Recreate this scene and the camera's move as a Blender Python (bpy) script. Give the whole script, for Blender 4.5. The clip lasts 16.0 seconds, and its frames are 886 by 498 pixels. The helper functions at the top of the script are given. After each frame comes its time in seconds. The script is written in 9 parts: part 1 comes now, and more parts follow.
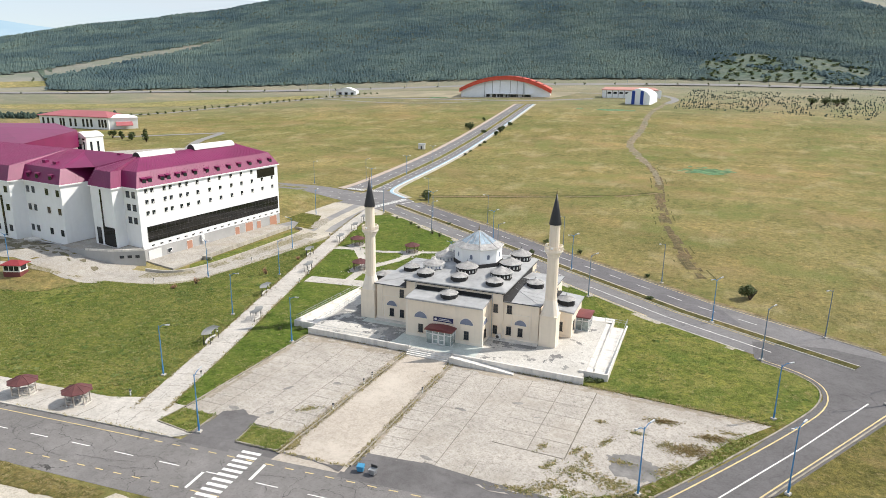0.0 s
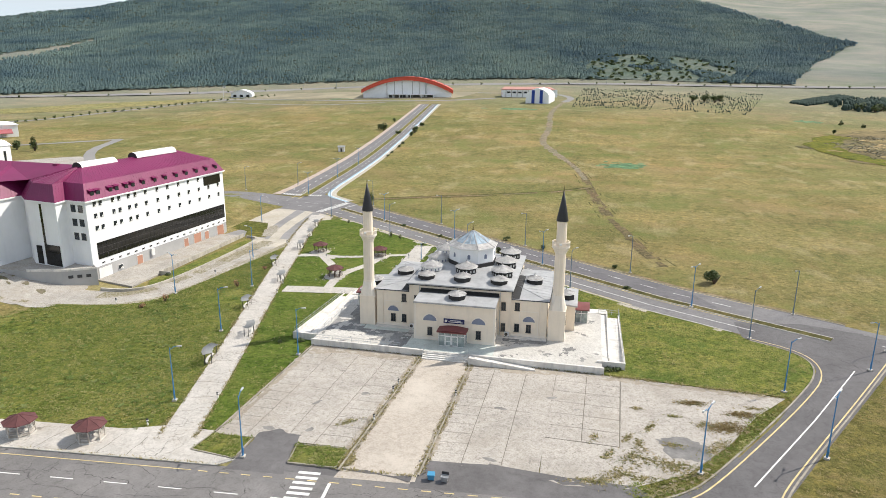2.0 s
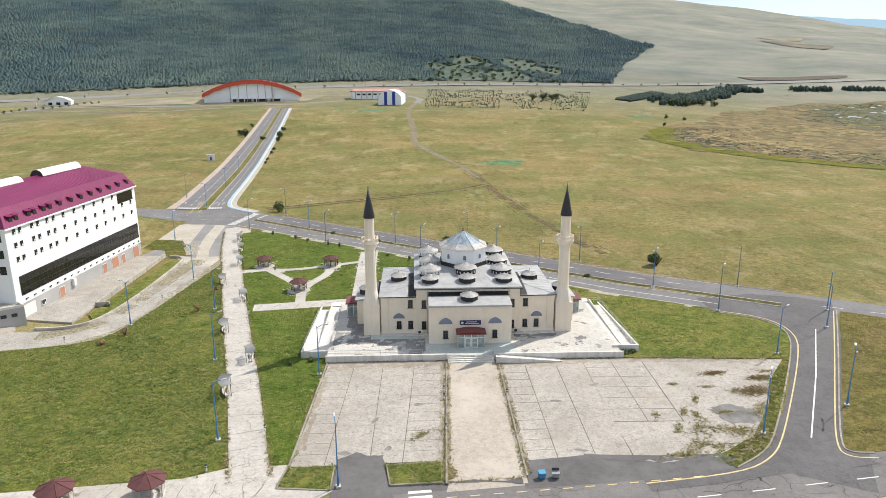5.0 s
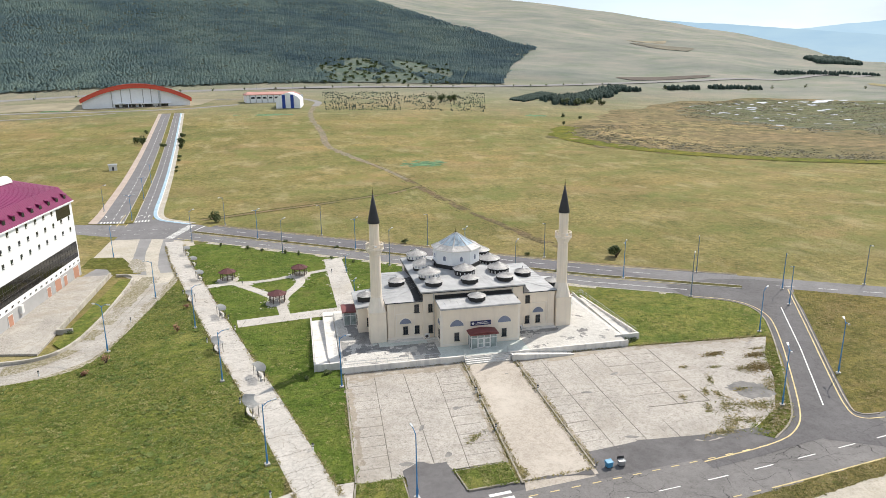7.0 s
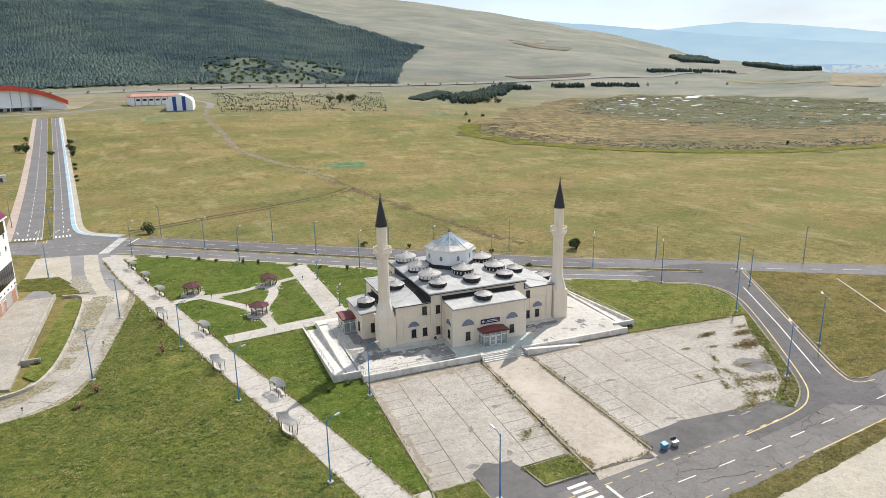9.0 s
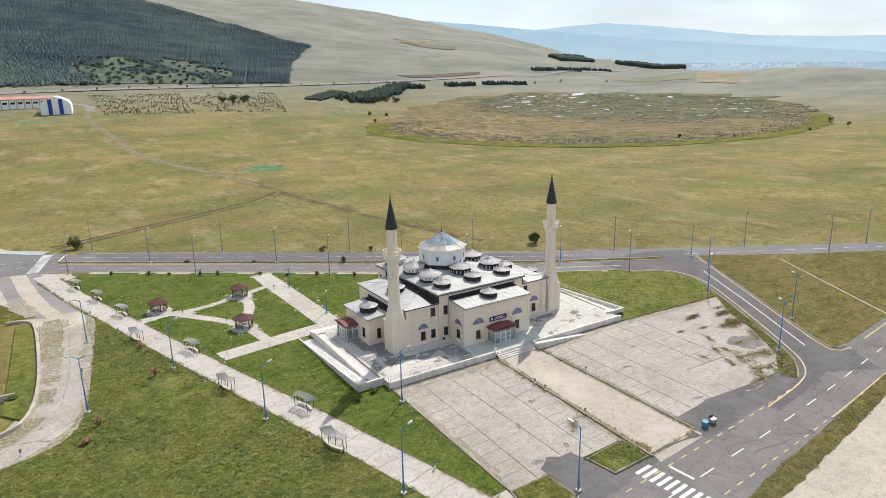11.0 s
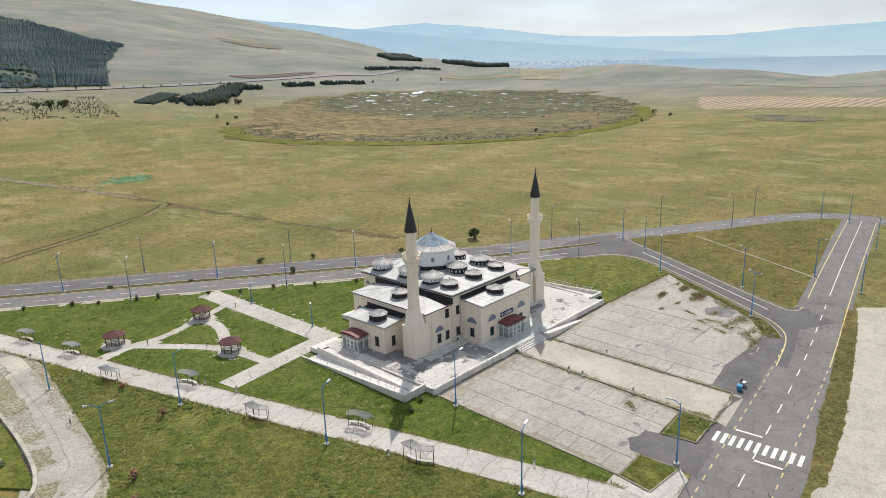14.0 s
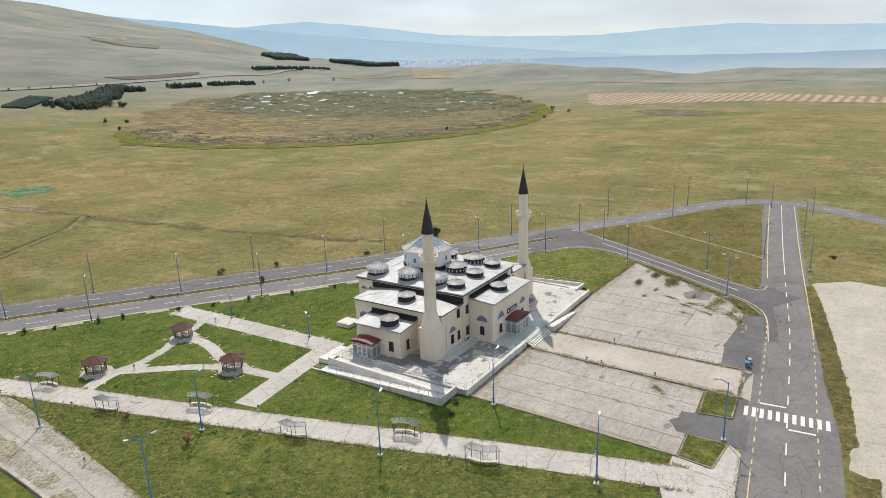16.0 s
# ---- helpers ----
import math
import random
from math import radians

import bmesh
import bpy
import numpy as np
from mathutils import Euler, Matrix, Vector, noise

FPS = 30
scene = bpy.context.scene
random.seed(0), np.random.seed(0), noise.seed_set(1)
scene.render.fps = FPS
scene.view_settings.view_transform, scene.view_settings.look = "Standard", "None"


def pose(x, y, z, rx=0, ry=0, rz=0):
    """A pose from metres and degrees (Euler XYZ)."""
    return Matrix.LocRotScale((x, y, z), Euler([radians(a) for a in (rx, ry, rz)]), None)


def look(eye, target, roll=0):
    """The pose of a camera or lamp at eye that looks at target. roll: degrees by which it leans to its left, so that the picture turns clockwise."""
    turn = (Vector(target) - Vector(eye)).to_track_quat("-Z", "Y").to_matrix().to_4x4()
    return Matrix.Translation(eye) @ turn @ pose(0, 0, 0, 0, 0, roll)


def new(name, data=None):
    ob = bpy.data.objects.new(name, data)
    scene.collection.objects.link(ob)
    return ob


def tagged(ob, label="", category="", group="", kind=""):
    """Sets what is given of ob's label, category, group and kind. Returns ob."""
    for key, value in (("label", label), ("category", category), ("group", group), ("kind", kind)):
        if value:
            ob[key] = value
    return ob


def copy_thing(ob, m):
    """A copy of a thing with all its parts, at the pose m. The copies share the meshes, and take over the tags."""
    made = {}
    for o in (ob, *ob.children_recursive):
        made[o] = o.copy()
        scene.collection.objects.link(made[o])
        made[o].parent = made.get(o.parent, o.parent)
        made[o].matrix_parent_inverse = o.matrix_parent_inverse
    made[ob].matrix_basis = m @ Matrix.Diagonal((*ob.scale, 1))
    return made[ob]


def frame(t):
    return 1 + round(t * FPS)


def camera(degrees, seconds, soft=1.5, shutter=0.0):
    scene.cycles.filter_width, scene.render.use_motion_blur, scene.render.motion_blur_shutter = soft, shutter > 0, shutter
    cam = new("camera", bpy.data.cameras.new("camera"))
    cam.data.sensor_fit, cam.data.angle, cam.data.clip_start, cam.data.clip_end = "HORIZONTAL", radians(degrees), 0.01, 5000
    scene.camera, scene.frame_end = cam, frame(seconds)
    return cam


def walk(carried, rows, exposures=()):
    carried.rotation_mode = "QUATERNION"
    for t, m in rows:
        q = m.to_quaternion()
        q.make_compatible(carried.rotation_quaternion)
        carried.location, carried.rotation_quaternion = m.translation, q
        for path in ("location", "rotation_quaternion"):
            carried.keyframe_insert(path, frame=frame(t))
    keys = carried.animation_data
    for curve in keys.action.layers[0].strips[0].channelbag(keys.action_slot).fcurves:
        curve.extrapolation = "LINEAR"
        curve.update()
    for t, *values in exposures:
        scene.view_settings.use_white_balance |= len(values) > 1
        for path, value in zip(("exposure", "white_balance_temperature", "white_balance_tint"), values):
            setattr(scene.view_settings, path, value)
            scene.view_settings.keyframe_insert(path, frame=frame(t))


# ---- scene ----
cam = camera(68.0, 16.0, 0.8)
METRES, EYE, TILT, LEAN, TURN = 167.2, 48.0, 0.0, 0.0, 22.0
ROWS = [
    (0.0, 0.0, 0.0, 0.0, 0.2, -15.06, -0.74),
    (0.5, -0.0312, 0.0013, -0.0004, -2.26, -15.03, -0.68),
    (1.0, -0.0619, 0.004, -0.0008, -4.71, -14.98, -0.6),
    (1.5, -0.0925, 0.0078, -0.001, -7.17, -14.94, -0.51),
    (2.0, -0.122, 0.0131, -0.0012, -9.56, -14.9, -0.43),
    (2.5, -0.1523, 0.0195, -0.0014, -11.99, -14.86, -0.33),
    (3.0, -0.1825, 0.0274, -0.0017, -14.49, -14.82, -0.21),
    (3.5, -0.2125, 0.0366, -0.002, -16.93, -14.78, -0.11),
    (4.0, -0.2419, 0.0473, -0.0022, -19.45, -14.73, -0.02),
    (6.5, -0.3823, 0.1188, -0.0014, -32.13, -14.61, 0.49),
    (7.0, -0.4085, 0.1367, -0.001, -34.65, -14.62, 0.58),
    (7.5, -0.4337, 0.1559, -0.0007, -37.18, -14.65, 0.67),
    (8.0, -0.4579, 0.1763, -0.0002, -39.71, -14.7, 0.78),
    (8.5, -0.4811, 0.1976, 0.0004, -42.22, -14.76, 0.86),
    (9.0, -0.5032, 0.2199, 0.0008, -44.7, -14.81, 0.92),
    (11.5, -0.5977, 0.3452, 0.0033, -57.3, -15.12, 1.28),
    (12.0, -0.6129, 0.3725, 0.0037, -59.82, -15.18, 1.38),
    (12.5, -0.627, 0.4002, 0.0043, -62.37, -15.26, 1.43),
    (13.0, -0.6397, 0.4288, 0.0049, -64.82, -15.32, 1.51),
    (13.5, -0.6514, 0.4578, 0.0055, -67.34, -15.4, 1.55),
    (14.0, -0.6615, 0.487, 0.0063, -69.87, -15.48, 1.63),
    (14.5, -0.6704, 0.5166, 0.0072, -72.32, -15.57, 1.7),
    (15.0, -0.6782, 0.5466, 0.008, -74.8, -15.65, 1.77),
    (15.5, -0.6847, 0.5769, 0.0089, -77.3, -15.74, 1.82),
    (16.0, -0.6898, 0.6073, 0.01, -79.76, -15.84, 1.86),
]
walk(cam, [(t, pose(0, 0, EYE, TILT, LEAN, TURN) @ pose(METRES * x, METRES * y, METRES * z, 90 + pitch, roll, yaw)) for t, x, y, z, yaw, pitch, roll in ROWS],
     [(0, 0.36), (4, 0.35), (7, 0.33), (9, 0.27), (12.5, 0.15), (16, 0.06)])

# ---- daylight ----
SUN_EL, SUN_AZ = 47.0, 53.0  # azimuth clockwise from +y
world = bpy.data.worlds.new("sky")
scene.world = world
world.use_nodes = True
wt = world.node_tree
wt.nodes.clear()
w_out = wt.nodes.new("ShaderNodeOutputWorld")
w_bg = wt.nodes.new("ShaderNodeBackground")
w_sky = wt.nodes.new("ShaderNodeTexSky")
w_sky.sky_type, w_sky.sun_disc = "NISHITA", False
w_sky.sun_elevation, w_sky.sun_rotation = radians(SUN_EL), radians(SUN_AZ)
w_sky.altitude, w_sky.air_density, w_sky.dust_density, w_sky.ozone_density = 1800, 1.0, 2.5, 1.0
w_tc = wt.nodes.new("ShaderNodeTexCoord")
w_map = wt.nodes.new("ShaderNodeMapping")
w_map.inputs["Scale"].default_value = (1.6, 1.6, 7.0)
w_noise = wt.nodes.new("ShaderNodeTexNoise")
w_noise.inputs["Scale"].default_value, w_noise.inputs["Detail"].default_value = 1.7, 6
w_ramp = wt.nodes.new("ShaderNodeValToRGB")
w_ramp.color_ramp.elements[0].position, w_ramp.color_ramp.elements[0].color = 0.36, (0.58, 0.58, 0.58, 1)
w_ramp.color_ramp.elements[1].position, w_ramp.color_ramp.elements[1].color = 0.62, (0.95, 0.95, 0.95, 1)
w_mix = wt.nodes.new("ShaderNodeMix")
w_mix.data_type = "RGBA"
w_mix.inputs["B"].default_value = (4.15, 4.5, 4.85, 1)
wt.links.new(w_tc.outputs["Generated"], w_map.inputs["Vector"])
wt.links.new(w_map.outputs["Vector"], w_noise.inputs["Vector"])
wt.links.new(w_noise.outputs["Fac"], w_ramp.inputs["Fac"])
w_sep = wt.nodes.new("ShaderNodeSeparateXYZ")
w_hz = wt.nodes.new("ShaderNodeMapRange")
w_hz.inputs["From Min"].default_value, w_hz.inputs["From Max"].default_value = 0.02, 0.42
w_hz.inputs["To Min"].default_value, w_hz.inputs["To Max"].default_value = 1.0, 0.80
w_mul = wt.nodes.new("ShaderNodeMath")
w_mul.operation = "MULTIPLY"
wt.links.new(w_tc.outputs["Generated"], w_sep.inputs[0])
wt.links.new(w_sep.outputs["Z"], w_hz.inputs["Value"])
wt.links.new(w_hz.outputs["Result"], w_mul.inputs[0])
wt.links.new(w_ramp.outputs["Color"], w_mul.inputs[1])
wt.links.new(w_mul.outputs["Value"], w_mix.inputs["Factor"])
wt.links.new(w_sky.outputs["Color"], w_mix.inputs["A"])
wt.links.new(w_mix.outputs["Result"], w_bg.inputs["Color"])
w_bg.inputs["Strength"].default_value = 0.14
wt.links.new(w_bg.outputs["Background"], w_out.inputs["Surface"])

sun = new("sun", bpy.data.lights.new("sun", "SUN"))
sun.data.energy, sun.data.angle, sun.data.color = 3.95, radians(0.6), (1.0, 0.94, 0.845)
sun_dir = Vector((math.sin(radians(SUN_AZ)) * math.cos(radians(SUN_EL)), math.cos(radians(SUN_AZ)) * math.cos(radians(SUN_EL)), math.sin(radians(SUN_EL))))
sun.matrix_world = look(sun_dir * 200, (0, 0, 0))


# ---- materials ----
def shader(name):
    m = bpy.data.materials.new(name)
    m.use_nodes = True
    return m, m.node_tree.nodes, m.node_tree.links, m.node_tree.nodes["Principled BSDF"]


def noise_node(nodes, links, src, scale, detail=4, rough=0.55, stretch=None):
    if stretch:
        mp = nodes.new("ShaderNodeMapping")
        mp.inputs["Scale"].default_value = stretch
        links.new(src, mp.inputs["Vector"])
        src = mp.outputs["Vector"]
    n = nodes.new("ShaderNodeTexNoise")
    n.inputs["Scale"].default_value, n.inputs["Detail"].default_value, n.inputs["Roughness"].default_value = scale, detail, rough
    links.new(src, n.inputs["Vector"])
    return n.outputs["Fac"]


def ramp(nodes, links, src, stops):
    r = nodes.new("ShaderNodeValToRGB")
    e = r.color_ramp.elements
    while len(e) < len(stops):
        e.new(0.5)
    for el, (p, c) in zip(e, stops):
        el.position, el.color = p, (*c, 1) if len(c) == 3 else c
    links.new(src, r.inputs["Fac"])
    return r.outputs["Color"]


def mixed(nodes, links, a, b, fac, kind="MIX"):
    x = nodes.new("ShaderNodeMix")
    x.data_type, x.blend_type = "RGBA", kind
    for socket, v in ((x.inputs["A"], a), (x.inputs["B"], b), (x.inputs["Factor"], fac)):
        if isinstance(v, tuple):
            socket.default_value = (*v, 1)
        elif isinstance(v, (int, float)):
            socket.default_value = v
        else:
            links.new(v, socket)
    return x.outputs["Result"]


def bumped(nodes, links, bsdf, height, strength, distance):
    b = nodes.new("ShaderNodeBump")
    b.inputs["Strength"].default_value, b.inputs["Distance"].default_value = strength, distance
    links.new(height, b.inputs["Height"])
    links.new(b.outputs["Normal"], bsdf.inputs["Normal"])


def plain(name, col, rough=0.7, var=0.12, big=0.25, small=3.0, metal=0.0, bump=0.15, stain=0.0, spread=0.0):
    """Paint, plaster, metal: a base colour with blotches at two scales, fine relief, and per-object spread."""
    m, nodes, links, b = shader(name)
    pos = nodes.new("ShaderNodeNewGeometry").outputs["Position"]
    n1, n2 = noise_node(nodes, links, pos, big, 5), noise_node(nodes, links, pos, small, 5)
    dark, light = tuple(c * (1 - var) for c in col), tuple(min(1, c * (1 + var)) for c in col)
    c = ramp(nodes, links, n1, ((0.3, dark), (0.7, light)))
    c = mixed(nodes, links, c, ramp(nodes, links, n2, ((0.3, (1 - var,) * 3), (0.7, (1, 1, 1)))), 0.7, "MULTIPLY")
    if stain:
        streak = noise_node(nodes, links, pos, 1.1, 5, 0.6, (1.0, 1.0, 0.12))
        c = mixed(nodes, links, c, ramp(nodes, links, streak, ((0.5, (1, 1, 1)), (0.78, (1 - stain, 1 - stain, 1 - stain * 0.9)))), 1.0, "MULTIPLY")
    if spread:
        rnd = nodes.new("ShaderNodeObjectInfo").outputs["Random"]
        c = mixed(nodes, links, c, ramp(nodes, links, rnd, ((0, (1 - spread,) * 3), (1, (1, 1, 1)))), 1.0, "MULTIPLY")
    links.new(c, b.inputs["Base Color"])
    b.inputs["Roughness"].default_value, b.inputs["Metallic"].default_value = rough, metal
    if bump:
        bumped(nodes, links, b, noise_node(nodes, links, pos, small * 6, 4), bump, 0.02)
    return m


def grass(name, dark, mid, light, big=0.012, patch=0.11, fine=1.6, bare=None, hills=False, herbs=None, drifts=()):
    """Turf: broad drift, patches, and tuft-sized mottling; hills: pasture with haze put into its far colour; drifts:
    (colour, scale, threshold, strength) of other swards.
    """
    m, nodes, links, b = shader(name)
    pos = nodes.new("ShaderNodeNewGeometry").outputs["Position"]
    n0 = noise_node(nodes, links, pos, big, 5, 0.6)
    n1 = noise_node(nodes, links, pos, patch, 8, 0.66, (1.0, 1.25, 1.0))
    n2 = noise_node(nodes, links, pos, fine, 7, 0.75)
    c = ramp(nodes, links, n1, ((0.28, dark), (0.5, mid), (0.74, light)))
    c = mixed(nodes, links, c, ramp(nodes, links, n0, ((0.32, (0.80, 0.90, 0.80)), (0.68, (1.15, 1.06, 1.05)))), 1.0, "MULTIPLY")
    c = mixed(nodes, links, c, ramp(nodes, links, n2, ((0.30, (0.42, 0.46, 0.42)), (0.50, (1, 1, 1)), (0.70, (1.42, 1.34, 1.25)))), 0.95, "MULTIPLY")
    n5 = noise_node(nodes, links, pos, fine * 0.33, 5, 0.7)
    c = mixed(nodes, links, c, ramp(nodes, links, n5, ((0.34, (0.54, 0.58, 0.50)), (0.52, (1, 1, 1)), (0.68, (1.38, 1.27, 1.14)))), 0.9, "MULTIPLY")
    for k, (tone, size, level, power) in enumerate(drifts):
        nk = noise_node(nodes, links, pos, size, 7, 0.66, (1.0 + 0.31 * k, 1.37 - 0.23 * k, 1.0))
        grain = ramp(nodes, links, n2, ((0.28, (0.55,) * 3), (0.5, (1, 1, 1)), (0.72, (1.35,) * 3)))
        c = mixed(nodes, links, c, mixed(nodes, links, tone, grain, 1.0, "MULTIPLY"), ramp(nodes, links, nk, ((level, (0, 0, 0)), (level + 0.11, (power,) * 3))))
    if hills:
        # Hill pasture with distance haze painted in: greyer and bluer farther out
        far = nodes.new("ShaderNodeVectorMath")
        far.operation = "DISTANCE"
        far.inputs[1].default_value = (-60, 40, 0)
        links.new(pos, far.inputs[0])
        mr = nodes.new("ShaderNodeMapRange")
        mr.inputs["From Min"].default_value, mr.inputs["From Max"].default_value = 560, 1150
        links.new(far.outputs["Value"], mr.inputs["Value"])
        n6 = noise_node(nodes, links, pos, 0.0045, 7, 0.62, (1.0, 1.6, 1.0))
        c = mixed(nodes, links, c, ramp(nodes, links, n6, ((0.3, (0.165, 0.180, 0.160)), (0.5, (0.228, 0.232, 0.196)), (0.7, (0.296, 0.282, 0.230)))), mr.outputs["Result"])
    if herbs:
        n7 = noise_node(nodes, links, pos, 0.42, 8, 0.72)
        c = mixed(nodes, links, c, herbs[0], ramp(nodes, links, n7, ((0.56, (0, 0, 0)), (0.66, (0.75,) * 3))))
        n8 = noise_node(nodes, links, pos, 0.75, 7, 0.74, (1.0, 1.0, 2.0))
        c = mixed(nodes, links, c, herbs[1], ramp(nodes, links, n8, ((0.58, (0, 0, 0)), (0.68, (0.85,) * 3))))
    if hills:
        n9 = noise_node(nodes, links, pos, 0.016, 9, 0.68, (0.7, 1.3, 1.0))
        c = mixed(nodes, links, c, ramp(nodes, links, n9, ((0.32, (0.74, 0.86, 0.70)), (0.5, (1, 1, 1)), (0.68, (1.26, 1.13, 1.12)))), 0.85, "MULTIPLY")
    if bare:
        n3 = noise_node(nodes, links, pos, 0.06, 8, 0.7)
        c = mixed(nodes, links, c, bare, ramp(nodes, links, n3, ((0.62, (0, 0, 0)), (0.74, (0.8, 0.8, 0.8)))))
    links.new(c, b.inputs["Base Color"])
    b.inputs["Roughness"].default_value = 0.95
    b.inputs["Specular IOR Level"].default_value = 0.1
    bumped(nodes, links, b, n2, 0.8, 0.4)
    return m


def paved(name, col, rough=0.9, crack=0.0, cell=0.25, blotch=0.2, weed=None, grit=9.0, soil=None, chips=0.0, speck=0.0):
    """Asphalt or concrete: blotches, grit, wandering dark cracks, and weeds in patches."""
    m, nodes, links, b = shader(name)
    pos = nodes.new("ShaderNodeNewGeometry").outputs["Position"]
    n1, n2 = noise_node(nodes, links, pos, 0.12, 7, 0.65), noise_node(nodes, links, pos, grit, 4, 0.7)
    n4 = noise_node(nodes, links, pos, 0.9, 6, 0.7)
    n8 = noise_node(nodes, links, pos, 3.6, 6, 0.8)
    c = ramp(nodes, links, n1, ((0.3, tuple(v * (1 - blotch) for v in col)), (0.7, tuple(v * (1 + blotch) for v in col))))
    c = mixed(nodes, links, c, ramp(nodes, links, n2, ((0.3, (0.72,) * 3), (0.6, (1.06,) * 3))), 0.7, "MULTIPLY")
    c = mixed(nodes, links, c, ramp(nodes, links, n4, ((0.3, (0.78, 0.77, 0.76)), (0.55, (1.03,) * 3))), 0.8, "MULTIPLY")
    if speck:
        c = mixed(nodes, links, c, ramp(nodes, links, n8, ((0.33, (0.50, 0.48, 0.45)), (0.46, (0.96,) * 3), (0.56, (1.03,) * 3), (0.68, (1.16,) * 3))), speck, "MULTIPLY")
    if crack:
        warp = nodes.new("ShaderNodeTexNoise")
        warp.inputs["Scale"].default_value, warp.inputs["Detail"].default_value = 0.5, 5
        links.new(pos, warp.inputs["Vector"])
        add = nodes.new("ShaderNodeVectorMath")
        add.operation = "MULTIPLY_ADD"
        add.inputs[1].default_value = (3.0, 3.0, 0)
        links.new(warp.outputs["Color"], add.inputs[0])
        links.new(pos, add.inputs[2])
        v = nodes.new("ShaderNodeTexVoronoi")
        v.feature, v.inputs["Scale"].default_value = "DISTANCE_TO_EDGE", cell
        links.new(add.outputs["Vector"], v.inputs["Vector"])
        line = ramp(nodes, links, v.outputs["Distance"], ((0.003, (1, 1, 1)), (0.010, (0, 0, 0))))
        where = ramp(nodes, links, noise_node(nodes, links, pos, 0.16, 3), ((0.46, (0, 0, 0)), (0.56, (crack,) * 3)))
        c = mixed(nodes, links, c, tuple(v * 0.22 for v in col), mixed(nodes, links, line, where, 1.0, "MULTIPLY"))
    if soil:
        n5 = noise_node(nodes, links, pos, 0.10, 9, 0.70)
        c = mixed(nodes, links, c, soil, ramp(nodes, links, n5, ((0.50, (0, 0, 0)), (0.70, (0.75,) * 3))))
    if chips:
        n6 = noise_node(nodes, links, pos, 1.9, 8, 0.76)
        n7 = noise_node(nodes, links, pos, 0.22, 4, 0.6)
        where = ramp(nodes, links, n7, ((0.42, (0.25,) * 3), (0.62, (1, 1, 1))))
        c = mixed(nodes, links, c, tuple(v * 0.38 for v in col), mixed(nodes, links, ramp(nodes, links, n6, ((0.56, (0, 0, 0)), (0.63, (chips,) * 3))), where, 1.0, "MULTIPLY"))
    if weed:
        w = ramp(nodes, links, noise_node(nodes, links, pos, weed[1], 9, 0.74), ((weed[2], (0, 0, 0)), (weed[2] + 0.07, (0.85,) * 3)))
        c = mixed(nodes, links, c, weed[0], w)
    links.new(c, b.inputs["Base Color"])
    b.inputs["Roughness"].default_value = rough
    b.inputs["Specular IOR Level"].default_value = 0.25
    bumped(nodes, links, b, n2, 0.35, 0.03)
    return m


def glass_dark(name, tint=(0.02, 0.025, 0.03)):
    m, nodes, links, b = shader(name)
    pos = nodes.new("ShaderNodeNewGeometry").outputs["Position"]
    links.new(ramp(nodes, links, noise_node(nodes, links, pos, 0.8, 3), ((0.3, tuple(t * 0.6 for t in tint)), (0.7, tuple(t * 1.5 for t in tint)))), b.inputs["Base Color"])
    b.inputs["Roughness"].default_value, b.inputs["Specular IOR Level"].default_value = 0.08, 0.6
    return m


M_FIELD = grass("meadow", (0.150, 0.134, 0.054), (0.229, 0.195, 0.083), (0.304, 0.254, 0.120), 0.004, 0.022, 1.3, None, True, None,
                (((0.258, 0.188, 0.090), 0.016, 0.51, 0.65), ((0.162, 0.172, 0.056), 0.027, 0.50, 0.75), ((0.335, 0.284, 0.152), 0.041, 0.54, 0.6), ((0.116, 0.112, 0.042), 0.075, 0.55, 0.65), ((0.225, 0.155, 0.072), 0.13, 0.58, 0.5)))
M_LAWN = grass("lawn", (0.095, 0.122, 0.027), (0.155, 0.176, 0.041), (0.235, 0.215, 0.070), 0.03, 0.16, 2.0, (0.19, 0.145, 0.065), False, ((0.225, 0.200, 0.072), (0.052, 0.078, 0.018)),
               (((0.245, 0.225, 0.072), 0.075, 0.50, 0.55), ((0.085, 0.128, 0.026), 0.12, 0.53, 0.65), ((0.26, 0.20, 0.095), 0.19, 0.60, 0.6)))
M_LUSH = grass("watered_lawn", (0.068, 0.108, 0.018), (0.108, 0.152, 0.028), (0.178, 0.192, 0.050), 0.03, 0.16, 2.2, (0.17, 0.145, 0.055), False, ((0.165, 0.170, 0.050), (0.045, 0.075, 0.014)),
               (((0.178, 0.190, 0.045), 0.085, 0.52, 0.5), ((0.070, 0.118, 0.018), 0.14, 0.54, 0.5)))
M_ROUGH = grass("weeds", (0.070, 0.078, 0.018), (0.130, 0.128, 0.032), (0.21, 0.175, 0.066), 0.03, 0.3, 2.0, (0.24, 0.185, 0.11), False, ((0.24, 0.19, 0.09), (0.05, 0.06, 0.016)))
M_ASPHALT = paved("asphalt", (0.200, 0.189, 0.183), 0.92, 0.95, 0.22, 0.18, None, 9.0, (0.155, 0.148, 0.146), 0.0, 0.5)
M_ASPHALT3 = paved("dark_lane_asphalt", (0.138, 0.131, 0.133), 0.92, 0.35, 0.12, 0.16, None, 9.0, None, 0.0, 0.4)
M_ASPHALT2 = paved("smooth_asphalt", (0.198, 0.190, 0.192), 0.92, 0.35, 0.12, 0.16, None, 9.0, None, 0.0, 0.4)
M_PATCH = paved("dark_asphalt", (0.148, 0.140, 0.140), 0.95, 0.0, 0.2, 0.25)
